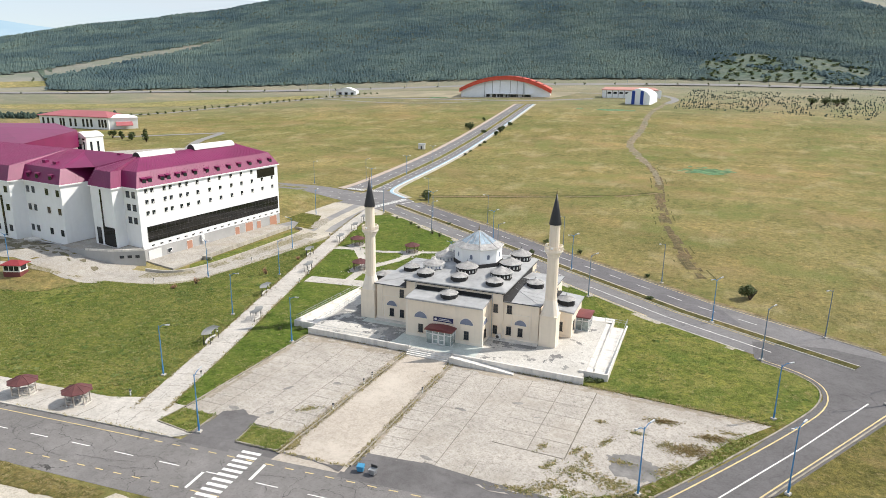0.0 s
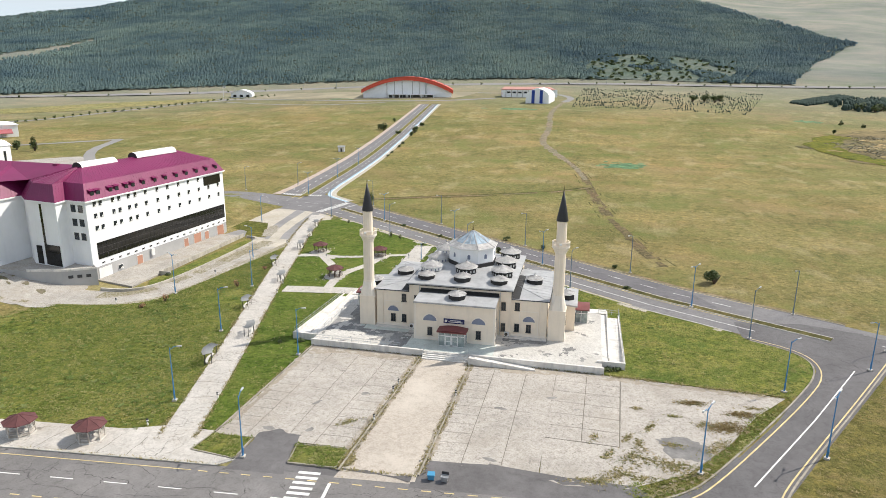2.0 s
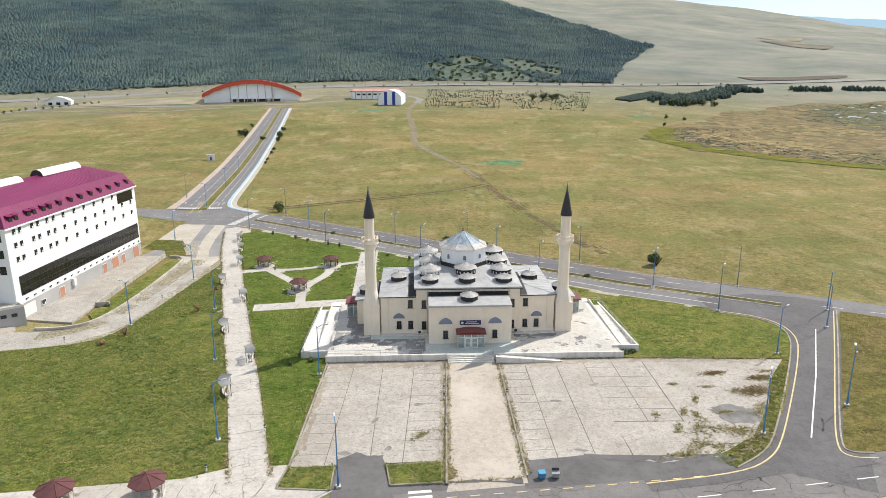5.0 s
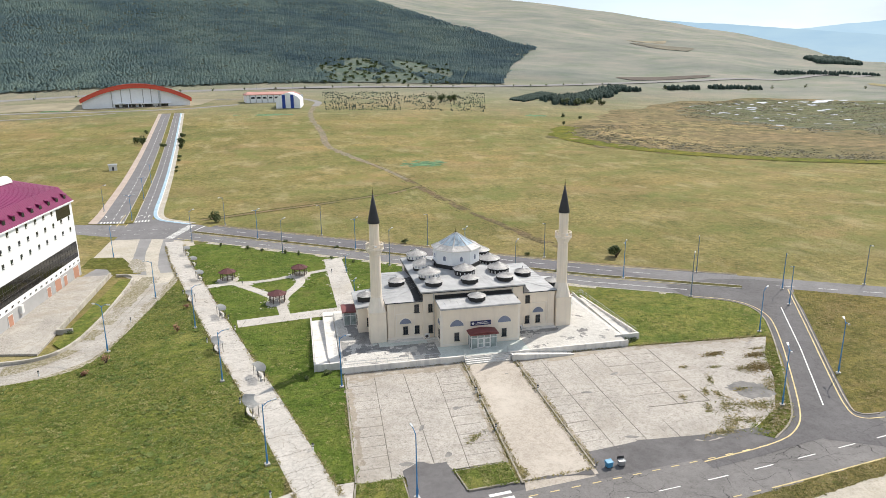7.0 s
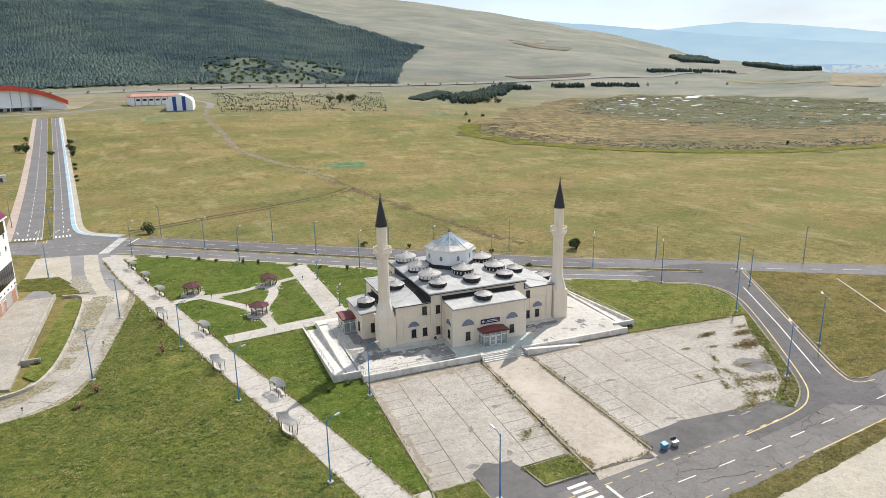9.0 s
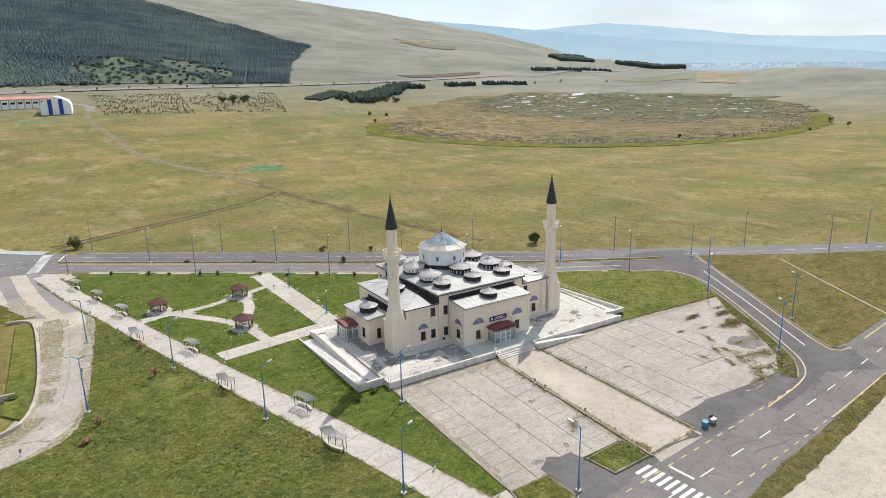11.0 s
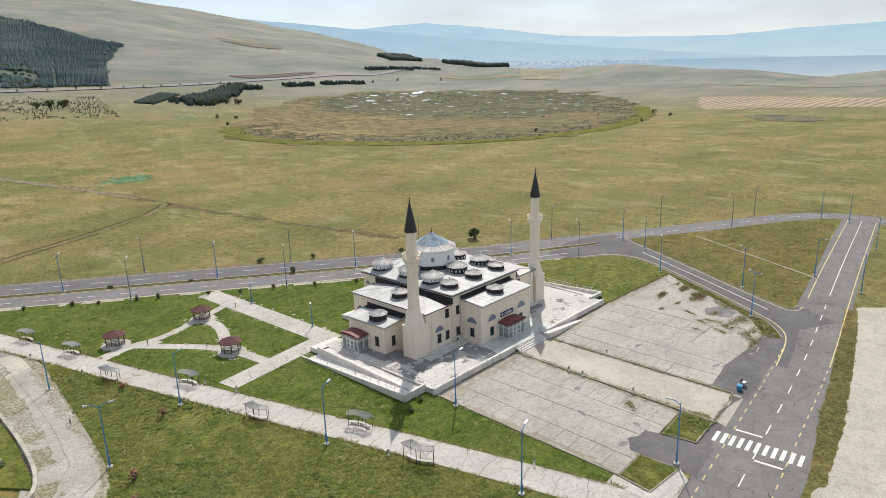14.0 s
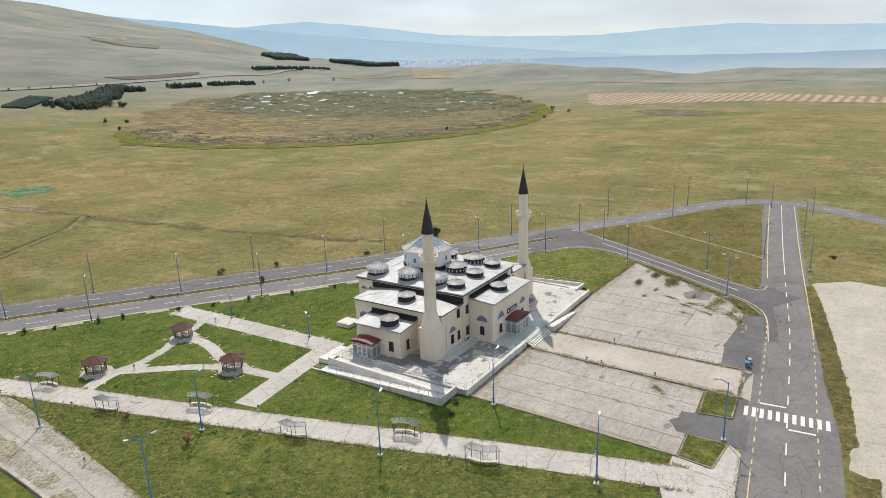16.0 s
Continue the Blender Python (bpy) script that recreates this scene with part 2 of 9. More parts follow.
M_LOT = paved("lot_concrete", (0.432, 0.396, 0.354), 0.95, 0.0, 0.16, 0.14, ((0.13, 0.11, 0.05), 0.35, 0.68), 5.0, (0.315, 0.278, 0.232), 0.9, 0.95)
M_AISLE = paved("aisle_concrete", (0.465, 0.410, 0.350), 0.95, 0.0, 0.2, 0.10, None, 5.0, (0.545, 0.490, 0.425), 0.15, 0.35)
M_PATH = paved("path_concrete", (0.515, 0.482, 0.440), 0.95, 0.9, 0.30, 0.14, ((0.16, 0.14, 0.07), 0.5, 0.71), 5.0, (0.41, 0.36, 0.30), 0.5, 0.55)
M_YARD = paved("dusty_concrete", (0.415, 0.385, 0.345), 0.95, 0.3, 0.15, 0.2, ((0.255, 0.21, 0.14), 0.8, 0.63), 5.0, (0.315, 0.27, 0.21), 0.6, 0.8)
M_SAND = paved("pale_sand", (0.485, 0.44, 0.37), 0.95, 0.0, 0.2, 0.14, None, 5.0, (0.405, 0.355, 0.275), 0.35, 0.6)
M_KERBD = plain("dirty_kerb", (0.33, 0.295, 0.24), 0.9, 0.3, 0.5, 3.0)
M_KERB = plain("kerb_stone", (0.50, 0.47, 0.42), 0.9, 0.18, 0.4, 3.0)
M_WHITE = plain("road_white", (0.74, 0.73, 0.70), 0.8, 0.14, 0.8, 6.0)
M_YELLOW = plain("road_yellow", (0.64, 0.51, 0.25), 0.8, 0.2, 0.8, 6.0)
M_CREAM = plain("cream_render", (0.83, 0.725, 0.59), 0.85, 0.05, 0.15, 1.2, 0, 0.08, 0.10)
M_CREAM2 = plain("pale_render", (0.83, 0.745, 0.635), 0.85, 0.05, 0.15, 1.2, 0, 0.08, 0.10)
M_ZINC = plain("roof_metal", (0.42, 0.42, 0.422), 0.64, 0.16, 0.35, 1.6, 0.2, 0.06, 0.16)
M_DOME = plain("dome_metal", (0.44, 0.425, 0.41), 0.6, 0.28, 0.9, 2.8, 0.15, 0.06, 0.32)
M_BITUMEN = plain("black_membrane", (0.030, 0.029, 0.029), 0.75, 0.25, 0.5, 3.0)
M_CONE = plain("black_sheet", (0.022, 0.022, 0.026), 0.45, 0.2, 0.5, 3.0)
M_TERRACE = paved("terrace_marble", (0.57, 0.545, 0.505), 0.75, 0.35, 0.3, 0.14, ((0.16, 0.157, 0.15), 0.6, 0.68), 4.0, (0.43, 0.40, 0.355), 0.8, 0.55)
M_TILE = paved("green_tile", (0.52, 0.56, 0.525), 0.3, 0.0, 0.3, 0.12, ((0.42, 0.43, 0.40), 0.4, 0.6), 4.0)
M_TERRWALL = plain("terrace_wall", (0.71, 0.675, 0.625), 0.85, 0.14, 0.4, 2.4, 0, 0.1, 0.36)
M_KERBWALL = plain("weathered_concrete", (0.47, 0.43, 0.365), 0.9, 0.25, 0.5, 2.5, 0, 0.15, 0.35)
M_GLASS = glass_dark("window_glass")
M_FRAME = plain("white_frame", (0.75, 0.74, 0.72), 0.5, 0.05)
M_DARKFRAME = plain("dark_frame", (0.05, 0.045, 0.045), 0.5, 0.1)
M_LUNETTE = plain("lunette_blue", (0.19, 0.215, 0.29), 0.6, 0.12, 0.6, 4.0)
M_MAROON = plain("maroon_roof", (0.185, 0.050, 0.048), 0.65, 0.2, 0.5, 3.0)
M_BLUE = plain("blue_paint", (0.055, 0.225, 0.47), 0.5, 0.12, 0.4, 3.0)
M_STEEL = plain("galvanised_steel", (0.50, 0.51, 0.52), 0.4, 0.1, 0.6, 3.0, 0.7)
M_DORM = plain("white_cladding", (0.85, 0.855, 0.86), 0.75, 0.04, 0.12, 0.8, 0, 0.04, 0.05)
M_DORMGREY = plain("grey_plinth", (0.42, 0.41, 0.40), 0.85, 0.10, 0.2, 1.2)
M_MAGENTA = plain("crimson_sheet", (0.195, 0.010, 0.078), 0.48, 0.12, 0.15, 0.8, 0.0, 0.04)
M_RED = plain("red_sheet", (0.62, 0.085, 0.045), 0.5, 0.12, 0.05, 0.4)
M_BARK = plain("bark", (0.10, 0.075, 0.055), 0.9, 0.2)
M_BENCH = plain("bench_concrete", (0.60, 0.57, 0.52), 0.8, 0.1)


# ---- mesh helpers ----
class Shape:
    """Vertices and faces gathered for one mesh."""

    def __init__(self):
        self.v, self.f = [], []

    def add(self, verts, faces):
        n = len(self.v)
        self.v += [tuple(p) for p in verts]
        self.f += [tuple(i + n for i in face) for face in faces]
        return self

    def box(self, x0, x1, y0, y1, z0, z1):
        return self.prism([(x0, y0), (x1, y0), (x1, y1), (x0, y1)], z0, z1)

    def prism(self, poly, z0, z1, top=None):
        """A polygon (counter-clockwise) carried up; z0, z1 numbers or lists; top: the upper outline."""
        n = len(poly)
        top = top or poly
        a = z0 if isinstance(z0, (list, tuple)) else [z0] * n
        b = z1 if isinstance(z1, (list, tuple)) else [z1] * n
        vs = [(*p, z) for p, z in zip(poly, a)] + [(*p, z) for p, z in zip(top, b)]
        fs = [tuple(range(n - 1, -1, -1)), tuple(range(n, 2 * n))] + [(i, (i + 1) % n, n + (i + 1) % n, n + i) for i in range(n)]
        return self.add(vs, fs)

    def lathe(self, cx, cy, prof, sides=16, turn=0.0, squash=1.0):
        """prof: (radius, z) upwards."""
        n = len(prof)
        vs, fs = [], []
        for r, z in prof:
            for k in range(sides):
                a = turn + 2 * math.pi * k / sides
                vs.append((cx + r * math.cos(a), cy + r * math.sin(a) * squash, z))
        for j in range(n - 1):
            for k in range(sides):
                k2 = (k + 1) % sides
                fs.append((j * sides + k, j * sides + k2, (j + 1) * sides + k2, (j + 1) * sides + k))
        fs.append(tuple(range(sides - 1, -1, -1)))
        fs.append(tuple(range((n - 1) * sides, n * sides)))
        return self.add(vs, fs)

    def tube(self, a, b, r0, r1=None, sides=8):
        """A straight rod from a to b."""
        a, b = Vector(a), Vector(b)
        r1 = r0 if r1 is None else r1
        q = (b - a).to_track_quat("Z", "Y")
        vs = [tuple(p + q @ Vector((r * math.cos(2 * math.pi * k / sides), r * math.sin(2 * math.pi * k / sides), 0))) for p, r in ((a, r0), (b, r1)) for k in range(sides)]
        fs = [(k, (k + 1) % sides, sides + (k + 1) % sides, sides + k) for k in range(sides)]
        fs += [tuple(range(sides - 1, -1, -1)), tuple(range(sides, 2 * sides))]
        return self.add(vs, fs)

    def mesh(self, name, material, smooth=False):
        me = bpy.data.meshes.new(name)
        me.from_pydata(self.v, [], self.f)
        me.materials.append(material)
        if smooth:
            me.polygons.foreach_set("use_smooth", [True] * len(me.polygons))
        me.update()
        return me


def part(name, shape, material, parent=None, label="", smooth=False):
    ob = new(name, shape.mesh(name, material, smooth))
    ob.parent = parent
    if label:
        ob["label"] = label
    return ob


def thing(name, label, category, at=(0, 0, 0), turn=0.0, group="", kind=""):
    ob = new(name)
    ob.empty_display_size = 0.3
    ob.matrix_world = pose(*at, 0, 0, turn)
    return tagged(ob, label, category, group, kind)


def setting(name, shape, material, label, category, smooth=False):
    return tagged(part(name, shape, material, None, "", smooth), label, category, kind="structure")


# ---- the lie of the land ----
HUB = (-60.0, 40.0)
EL_AZ = (-180, -100, -70, -55, -48, -40, -30, -18, -5, 6, 14, 20, 27, 32, 37, 42, 47, 53, 63, 72, 77, 81, 91, 110, 180)
EL_DEG = (1.0, 1.0, 1.4, 1.8, 3.1, 4.5, 6.2, 7.2, 7.4, 7.0, 6.6, 6.1, 4.9, 3.95, 2.85, 1.6, 0.6, -0.2, -0.5, -1.0, -1.45, -1.15, -1.5, -0.5, 1.0)
RC_AZ, RC_M = (-180, -60, -20, 5, 15, 40, 52, 62, 180), (2200, 1900, 2000, 2300, 3000, 2800, 1700, 1450, 2200)


def soft(v, k):
    return k * np.logaddexp(0, v / k)


def step01(v):
    v = np.clip(v, 0, 1)
    return v * v * (3 - 2 * v)


def plain_z(x, y):
    z = 0.056 * soft(y - 390, 45) * (0.6 + 0.4 * step01((700 - np.abs(x)) / 500))
    away = step01((np.hypot(x + 40, y - 110) - 190) / 130)
    return away * (z - 11 * np.exp(-((x - 480) ** 2 + (y - 620) ** 2) / (2 * 210.0 ** 2))) + 3.4 * step01((-127 - x) / 26) * step01((y - 88) / 26) * step01((260 - y) / 60)


def land(x, y):
    x, y = np.asarray(x, float), np.asarray(y, float)
    dx, dy = x - HUB[0], y - HUB[1]
    r, az = np.hypot(dx, dy), np.degrees(np.arctan2(dx, dy))
    rb = 930.0
    k = np.minimum(1, rb / np.maximum(r, 1))
    z0 = plain_z(HUB[0] + dx * k, HUB[1] + dy * k)
    rc = np.interp(az, RC_AZ, RC_M)
    zc = 48 + rc * np.tan(np.radians(np.interp(az, EL_AZ, EL_DEG)))
    s = np.clip((r - rb) / (rc - rb), 0, 1)
    z = z0 + (zc - z0) * s ** 1.1
    z = z - np.maximum(0, r - rc) * 0.07
    far = step01((r - 1000) / 500)
    return z + far * (6 * np.sin(x / 130 + 1.3) * np.sin(y / 170 + 0.4) + 3 * np.sin(x / 47) * np.sin(y / 61 + 2)) * step01((3200 - r) / 500)


def lz(x, y):
    return float(land(x, y))


radii = [0.0] + [12 * 1.038 ** i for i in range(170) if 12 * 1.038 ** i < 4300] + [4500.0]
azs = [i * 0.72 for i in range(500)]
gx = np.array([[HUB[0] + r * math.sin(radians(a)) for a in azs] for r in radii[1:]])
gy = np.array([[HUB[1] + r * math.cos(radians(a)) for a in azs] for r in radii[1:]])
gz = land(gx, gy)
s_ground = Shape()
nseg, nring = len(azs), len(radii) - 1
s_ground.v = [(HUB[0], HUB[1], lz(*HUB))] + [(gx[i, j], gy[i, j], gz[i, j]) for i in range(nring) for j in range(nseg)]
s_ground.f = [(0, 1 + (j + 1) % nseg, 1 + j) for j in range(nseg)]
s_ground.f += [(1 + i * nseg + j, 1 + i * nseg + (j + 1) % nseg, 1 + (i + 1) * nseg + (j + 1) % nseg, 1 + (i + 1) * nseg + j) for i in range(nring - 1) for j in range(nseg)]
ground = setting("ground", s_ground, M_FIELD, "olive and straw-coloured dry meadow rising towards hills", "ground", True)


# ---- roads and paving ----
def dense(poly, gap=4.0):
    out = []
    for (x0, y0), (x1, y1) in zip(poly, poly[1:]):
        n = max(1, int(math.hypot(x1 - x0, y1 - y0) / gap))
        out += [(x0 + (x1 - x0) * i / n, y0 + (y1 - y0) * i / n) for i in range(n)]
    return out + [poly[-1]]


def rounded(poly, cuts=3):
    """Chaikin corner cutting of an open line."""
    for _ in range(cuts):
        q = [poly[0]]
        for (x0, y0), (x1, y1) in zip(poly, poly[1:]):
            q += [(0.75 * x0 + 0.25 * x1, 0.75 * y0 + 0.25 * y1), (0.25 * x0 + 0.75 * x1, 0.25 * y0 + 0.75 * y1)]
        poly = q + [poly[-1]]
    return poly


def offset(poly, d):
    """A line shifted d to its left."""
    out = []
    for i, (x, y) in enumerate(poly):
        x0, y0 = poly[max(0, i - 1)]
        x1, y1 = poly[min(len(poly) - 1, i + 1)]
        l = math.hypot(x1 - x0, y1 - y0) or 1
        out.append((x - (y1 - y0) / l * d, y + (x1 - x0) / l * d))
    return out


def along(poly, s0, s1):
    """The stretch of a line from s0 to s1 metres."""
    out, s = [], 0.0
    for (x0, y0), (x1, y1) in zip(poly, poly[1:]):
        l = math.hypot(x1 - x0, y1 - y0)
        if l > 0 and s + l > s0 and s < s1:
            a, b = max(0, (s0 - s) / l), min(1, (s1 - s) / l)
            if not out:
                out.append((x0 + (x1 - x0) * a, y0 + (y1 - y0) * a))
            out.append((x0 + (x1 - x0) * b, y0 + (y1 - y0) * b))
        s += l
    return out


def length(poly):
    return sum(math.hypot(b[0] - a[0], b[1] - a[1]) for a, b in zip(poly, poly[1:]))


def ribbon(shape, poly, d0, d1, z, thick=0.0):
    """A band between two offsets of a line, laid z over the land."""
    a, b = offset(poly, d0), offset(poly, d1)
    n = len(poly)
    vs = [(*p, lz(*p) + z) for p in a] + [(*p, lz(*p) + z) for p in b]
    fs = [(n + i, n + i + 1, i + 1, i) if d1 > d0 else (i, i + 1, n + i + 1, n + i) for i in range(n - 1)]
    fs = [f[::-1] for f in fs]
    if thick:
        m = len(vs)
        vs += [(x, y, zz - thick) for x, y, zz in vs]
        fs += [(i, i + 1, m + i + 1, m + i) for i in range(n - 1)] + [(n + i + 1, n + i, m + n + i, m + n + i + 1) for i in range(n - 1)]
    shape.add(vs, fs)
    return shape


def slab(shape, poly, z, thick=0.0):
    """A flat polygon (counter-clockwise), with sides where it has thickness."""
    n = len(poly)
    if thick:
        return shape.prism(poly, z - thick, z)
    return shape.add([(*p, z) for p in poly], [tuple(range(n))])


def dashes(shape, poly, d, dash, gap, width, z, s0=0.0, s1=1e9):
    s, end = s0, min(s1, length(poly))
    while s + dash <= end:
        p = along(poly, s, s + dash)
        if len(p) > 1:
            ribbon(shape, p, d - width / 2, d + width / 2, z)
        s += dash + gap
    return shape


FRONT = rounded([(-420, 14), (-200, 41.5), (-91, 51.9), (-50.3, 55.3), (-20.4, 57.6), (8.6, 61.3), (41.6, 65.3), (97, 71.4)], 2)
SIDE = rounded([(33.0, 127.0), (26.5, 114.5), (21.2, 105), (11.1, 86.8), (2.8, 71.6), (-3.0, 61.0)], 2)
EAST = rounded([(8.0, 133.5), (28.0, 125.5), (59, 108.5), (92, 90.5), (103, 77), (98.5, 60), (84.5, 42), (56, 0), (20, -60)], 2)
NORTH = [(-129.8, 236.0), (-186.3, 690.0)]
WEST = rounded([(-100, 212), (-122, 225), (-160, 223.5), (-230, 214), (-420, 190)], 2)
MED = [(-106.3, 216.6), (-1.8, 139.3), (27.2, 122.3)]
MEDL = dense(MED, 3)
TRI_A, TRI_B = (51., 103.9), (29.8, 68.3)
road = thing("road", "grey cracked two-lane asphalt road with white and yellow markings", "road", kind="structure")
avenue = thing("road", "grey dual carriageway with a planted median and white dashes", "road", kind="structure")
lane = thing("road", "curving grey asphalt side street with yellow edge lines", "road", kind="structure")
north_road = thing("road", "straight dual carriageway climbing to a sports hall", "road", kind="structure")


def stuffed(ob):
    return tagged(ob, kind="stuff")


def blobs(shape, x, y, a, b, turn, z, rng_, many=9.0, size=0.42):
    """Small ragged flecks scattered densely in the middle of an oval and thinly at its edge."""
    c_, q_ = math.cos(radians(turn)), math.sin(radians(turn))
    for i in range(int(many * a * b) + 6):
        u, v = rng_.gauss(0, 0.55) * a, rng_.gauss(0, 0.55) * b
        r = size * rng_.uniform(0.35, 1.3)
        cx, cy, st = x + u * c_ - v * q_, y + u * q_ + v * c_, rng_.uniform(0.6, 1.6)
        slab(shape, [(cx + r * st * math.cos(k * 0.785) * rng_.uniform(0.6, 1.2), cy + r / st * math.sin(k * 0.785) * rng_.uniform(0.6, 1.2)) for k in range(8)], z + 0.00008 * i)


def ragged(poly, gap=0.7, amp=0.35, seed=0.0):
    """The outline with a crumbled, wandering edge."""
    out = []
    for x, y in dense(poly + poly[:1], gap)[:-1]:
        out.append((x + amp * (noise.noise(Vector((x * 0.5, y * 0.5, seed))) + 0.8 * noise.noise(Vector((x * 1.7, y * 1.7, seed)))), y + amp * (noise.noise(Vector((x * 0.5, y * 0.5, seed + 9))) + 0.8 * noise.noise(Vector((x * 1.7, y * 1.7, seed + 9))))))
    return out


def crack(shape, a, b, width, z, seed, bend=0.5):
    """A wandering crack from a to b."""
    n = max(4, int(math.dist(a, b) / 0.5))
    nx, ny = -(b[1] - a[1]) / math.dist(a, b), (b[0] - a[0]) / math.dist(a, b)
    line = []
    for i in range(n + 1):
        k = i / n
        w = bend * (noise.noise(Vector((k * n * 0.13, seed * 3.7, 0))) + 0.45 * noise.noise(Vector((k * n * 0.5, seed * 1.3, 4))))
        line.append((a[0] + (b[0] - a[0]) * k + nx * w, a[1] + (b[1] - a[1]) * k + ny * w))
    ribbon(shape, line, -width / 2, width / 2, z)


M_STAIN = plain("worn_spot", (0.25, 0.237, 0.22), 0.95, 0.3, 0.8, 4.0)
M_CRACK = plain("crack_tar", (0.05, 0.047, 0.047), 0.95, 0.25)
M_CRACK2 = plain("crack_earth", (0.13, 0.12, 0.10), 0.95, 0.3)
# carriageways
part("carriageway", ribbon(Shape(), dense(FRONT, 5), -4.6, 5.2, 0.030), M_ASPHALT, road)
part("lay_by", ribbon(Shape(), dense(rounded([(-140, 46.9), (-75, 51.3), (-46, 53.6), (-24, 55.4)], 2), 4), -4.3, 0, 0.022), M_ASPHALT, road)
part("carriageway", ribbon(Shape(), MEDL, -8.8, -1.2, 0.036), M_ASPHALT2, avenue)
part("carriageway", ribbon(Shape(), MEDL, 1.2, 10.2, 0.036), paved("old_asphalt", (0.152, 0.145, 0.152), 0.92, 0.4, 0.12, 0.14), avenue)
part("carriageway", ribbon(Shape(), dense(EAST, 4), -4.2, 4.3, 0.042), M_ASPHALT2, avenue)
part("carriageway", ribbon(Shape(), dense(SIDE, 3), -1.9, 7.0, 0.048), M_ASPHALT3, lane)
part("carriageway", ribbon(Shape(), dense(WEST, 4), -9.0, 8.5, 0.041), M_ASPHALT2, avenue)
part("junction", slab(Shape(), [(-118, 205), (-100, 206), (-95, 214), (-104, 226), (-119.3, 242), (-140, 241), (-150, 228), (-140, 214)], 0.047), M_ASPHALT2, avenue)
part("junction", slab(Shape(), [(11, 119.2), (15.4, 117.4), (18.6, 115.3), (20.8, 111.2), (29, 110.5), (35.6, 117.8), (34, 127), (24, 130), (11, 128)], 0.053), M_ASPHALT3, lane)
part("junction", slab(Shape(), [(-15.5, 60.5), (-6, 62), (7.5, 63.5), (5, 67.5), (8, 74), (0, 77), (-3.4, 69.5), (-8, 65)], 0.056), M_ASPHALT3, lane)
far_m, far_e, mid_e = offset(MEDL, 10.2), offset(dense(EAST, 4), 4.3), dense(EAST, 4)
part("junction", slab(Shape(), [far_m[-12], far_e[16], mid_e[16], mid_e[5], mid_e[2]][::-1], 0.0445), M_ASPHALT2, avenue)
NORTHL = dense(NORTH, 8)
part("carriageway", ribbon(Shape(), NORTHL, 1.6, 9.8, 0.10), M_ASPHALT2, north_road)
part("carriageway", ribbon(Shape(), NORTHL, -7.2, -1.6, 0.10), M_ASPHALT2, north_road)
BLUE = dense(rounded([(-178.6, 691), (-129.7, 296.8), (-126.0, 264.5), (-123.5, 247.7), (-120.3, 239.2), (-114.6, 234.4), (-109.1, 229.8)], 2), 3)
part("cycle_lane", ribbon(Shape(), BLUE, -0.62, 0.62, 0.115), plain("blue_lane", (0.36, 0.50, 0.60), 0.8, 0.2), north_road, "pale blue painted cycle lane")
part("kerb", ribbon(Shape(), BLUE, 0.62, 0.95, 0.16, 0.15), M_WHITE, north_road)
part("footway", ribbon(Shape(), BLUE, 0.95, 2.9, 0.14, 0.15), M_SAND, north_road, "sandy footway")

part("pavement", ribbon(Shape(), NORTHL, 9.8, 12.6, 0.14, 0.15), plain("pink_paving", (0.46, 0.37, 0.31), 0.9, 0.15), north_road, "pinkish paved footway")
part("verge", ribbon(Shape(), NORTHL, -1.5, 1.5, 0.16, 0.12), grass("weedy_median", (0.115, 0.112, 0.036), (0.18, 0.162, 0.058), (0.25, 0.21, 0.10), 0.03, 0.25, 1.6, (0.25, 0.20, 0.12)), north_road, "weedy median")
for d in (-1.6, 1.6):
    part("kerb", ribbon(Shape(), NORTHL, d - 0.1, d + 0.1, 0.2, 0.2), M_KERB, north_road)

# markings
mk = Shape()
C0 = length(along(FRONT, 0, 1e9)) - length([p for p in FRONT if p[0] > -50.3])
dashes(mk, FRONT, 0.0, 3.0, 4.0, 0.16, 0.060, 250, C0 + 62)
stuffed(part("lane_dash", mk, M_WHITE, road))
part("centre_line", ribbon(Shape(), along(FRONT, C0 + 66, C0 + 150), -0.08, 0.08, 0.061), M_WHITE, road)
part("edge_line", ribbon(Shape(), along(FRONT, 200, C0 - 18), 3.75, 3.9, 0.061), M_YELLOW, road)
mk = Shape()
dashes(mk, FRONT, 3.8, 1.2, 1.6, 0.16, 0.0612, C0 - 17, C0 + 36)
dashes(mk, FRONT, -3.7, 1.2, 1.6, 0.16, 0.0612, C0 - 70, C0 + 28)
stuffed(part("edge_dash", mk, M_YELLOW, road))
part("edge_line", ribbon(Shape(), along(FRONT, C0 + 28, C0 + 145), -3.9, -3.7, 0.0615), M_YELLOW, road)
part("edge_line", ribbon(Shape(), along(FRONT, C0 + 62, C0 + 145), 3.5, 3.7, 0.0615), M_YELLOW, road)
# zebra crossing with its stop lines
for i in range(11):
    d = -5.0 + i * 1.03
    part("crossing_stripe", ribbon(Shape(), along(FRONT, C0 - 4.6, C0 - 1.8), d - 0.26, d + 0.26, 0.0625), M_WHITE, road, "worn white crossing stripe")
part("stop_line", ribbon(Shape(), along(FRONT, C0 - 0.3, C0 + 0.1), 0.2, 3.6, 0.0625), M_WHITE, road)
part("stop_line", ribbon(Shape(), along(FRONT, C0 - 6.6, C0 - 6.2), -3.5, -0.2, 0.0625), M_WHITE, road)

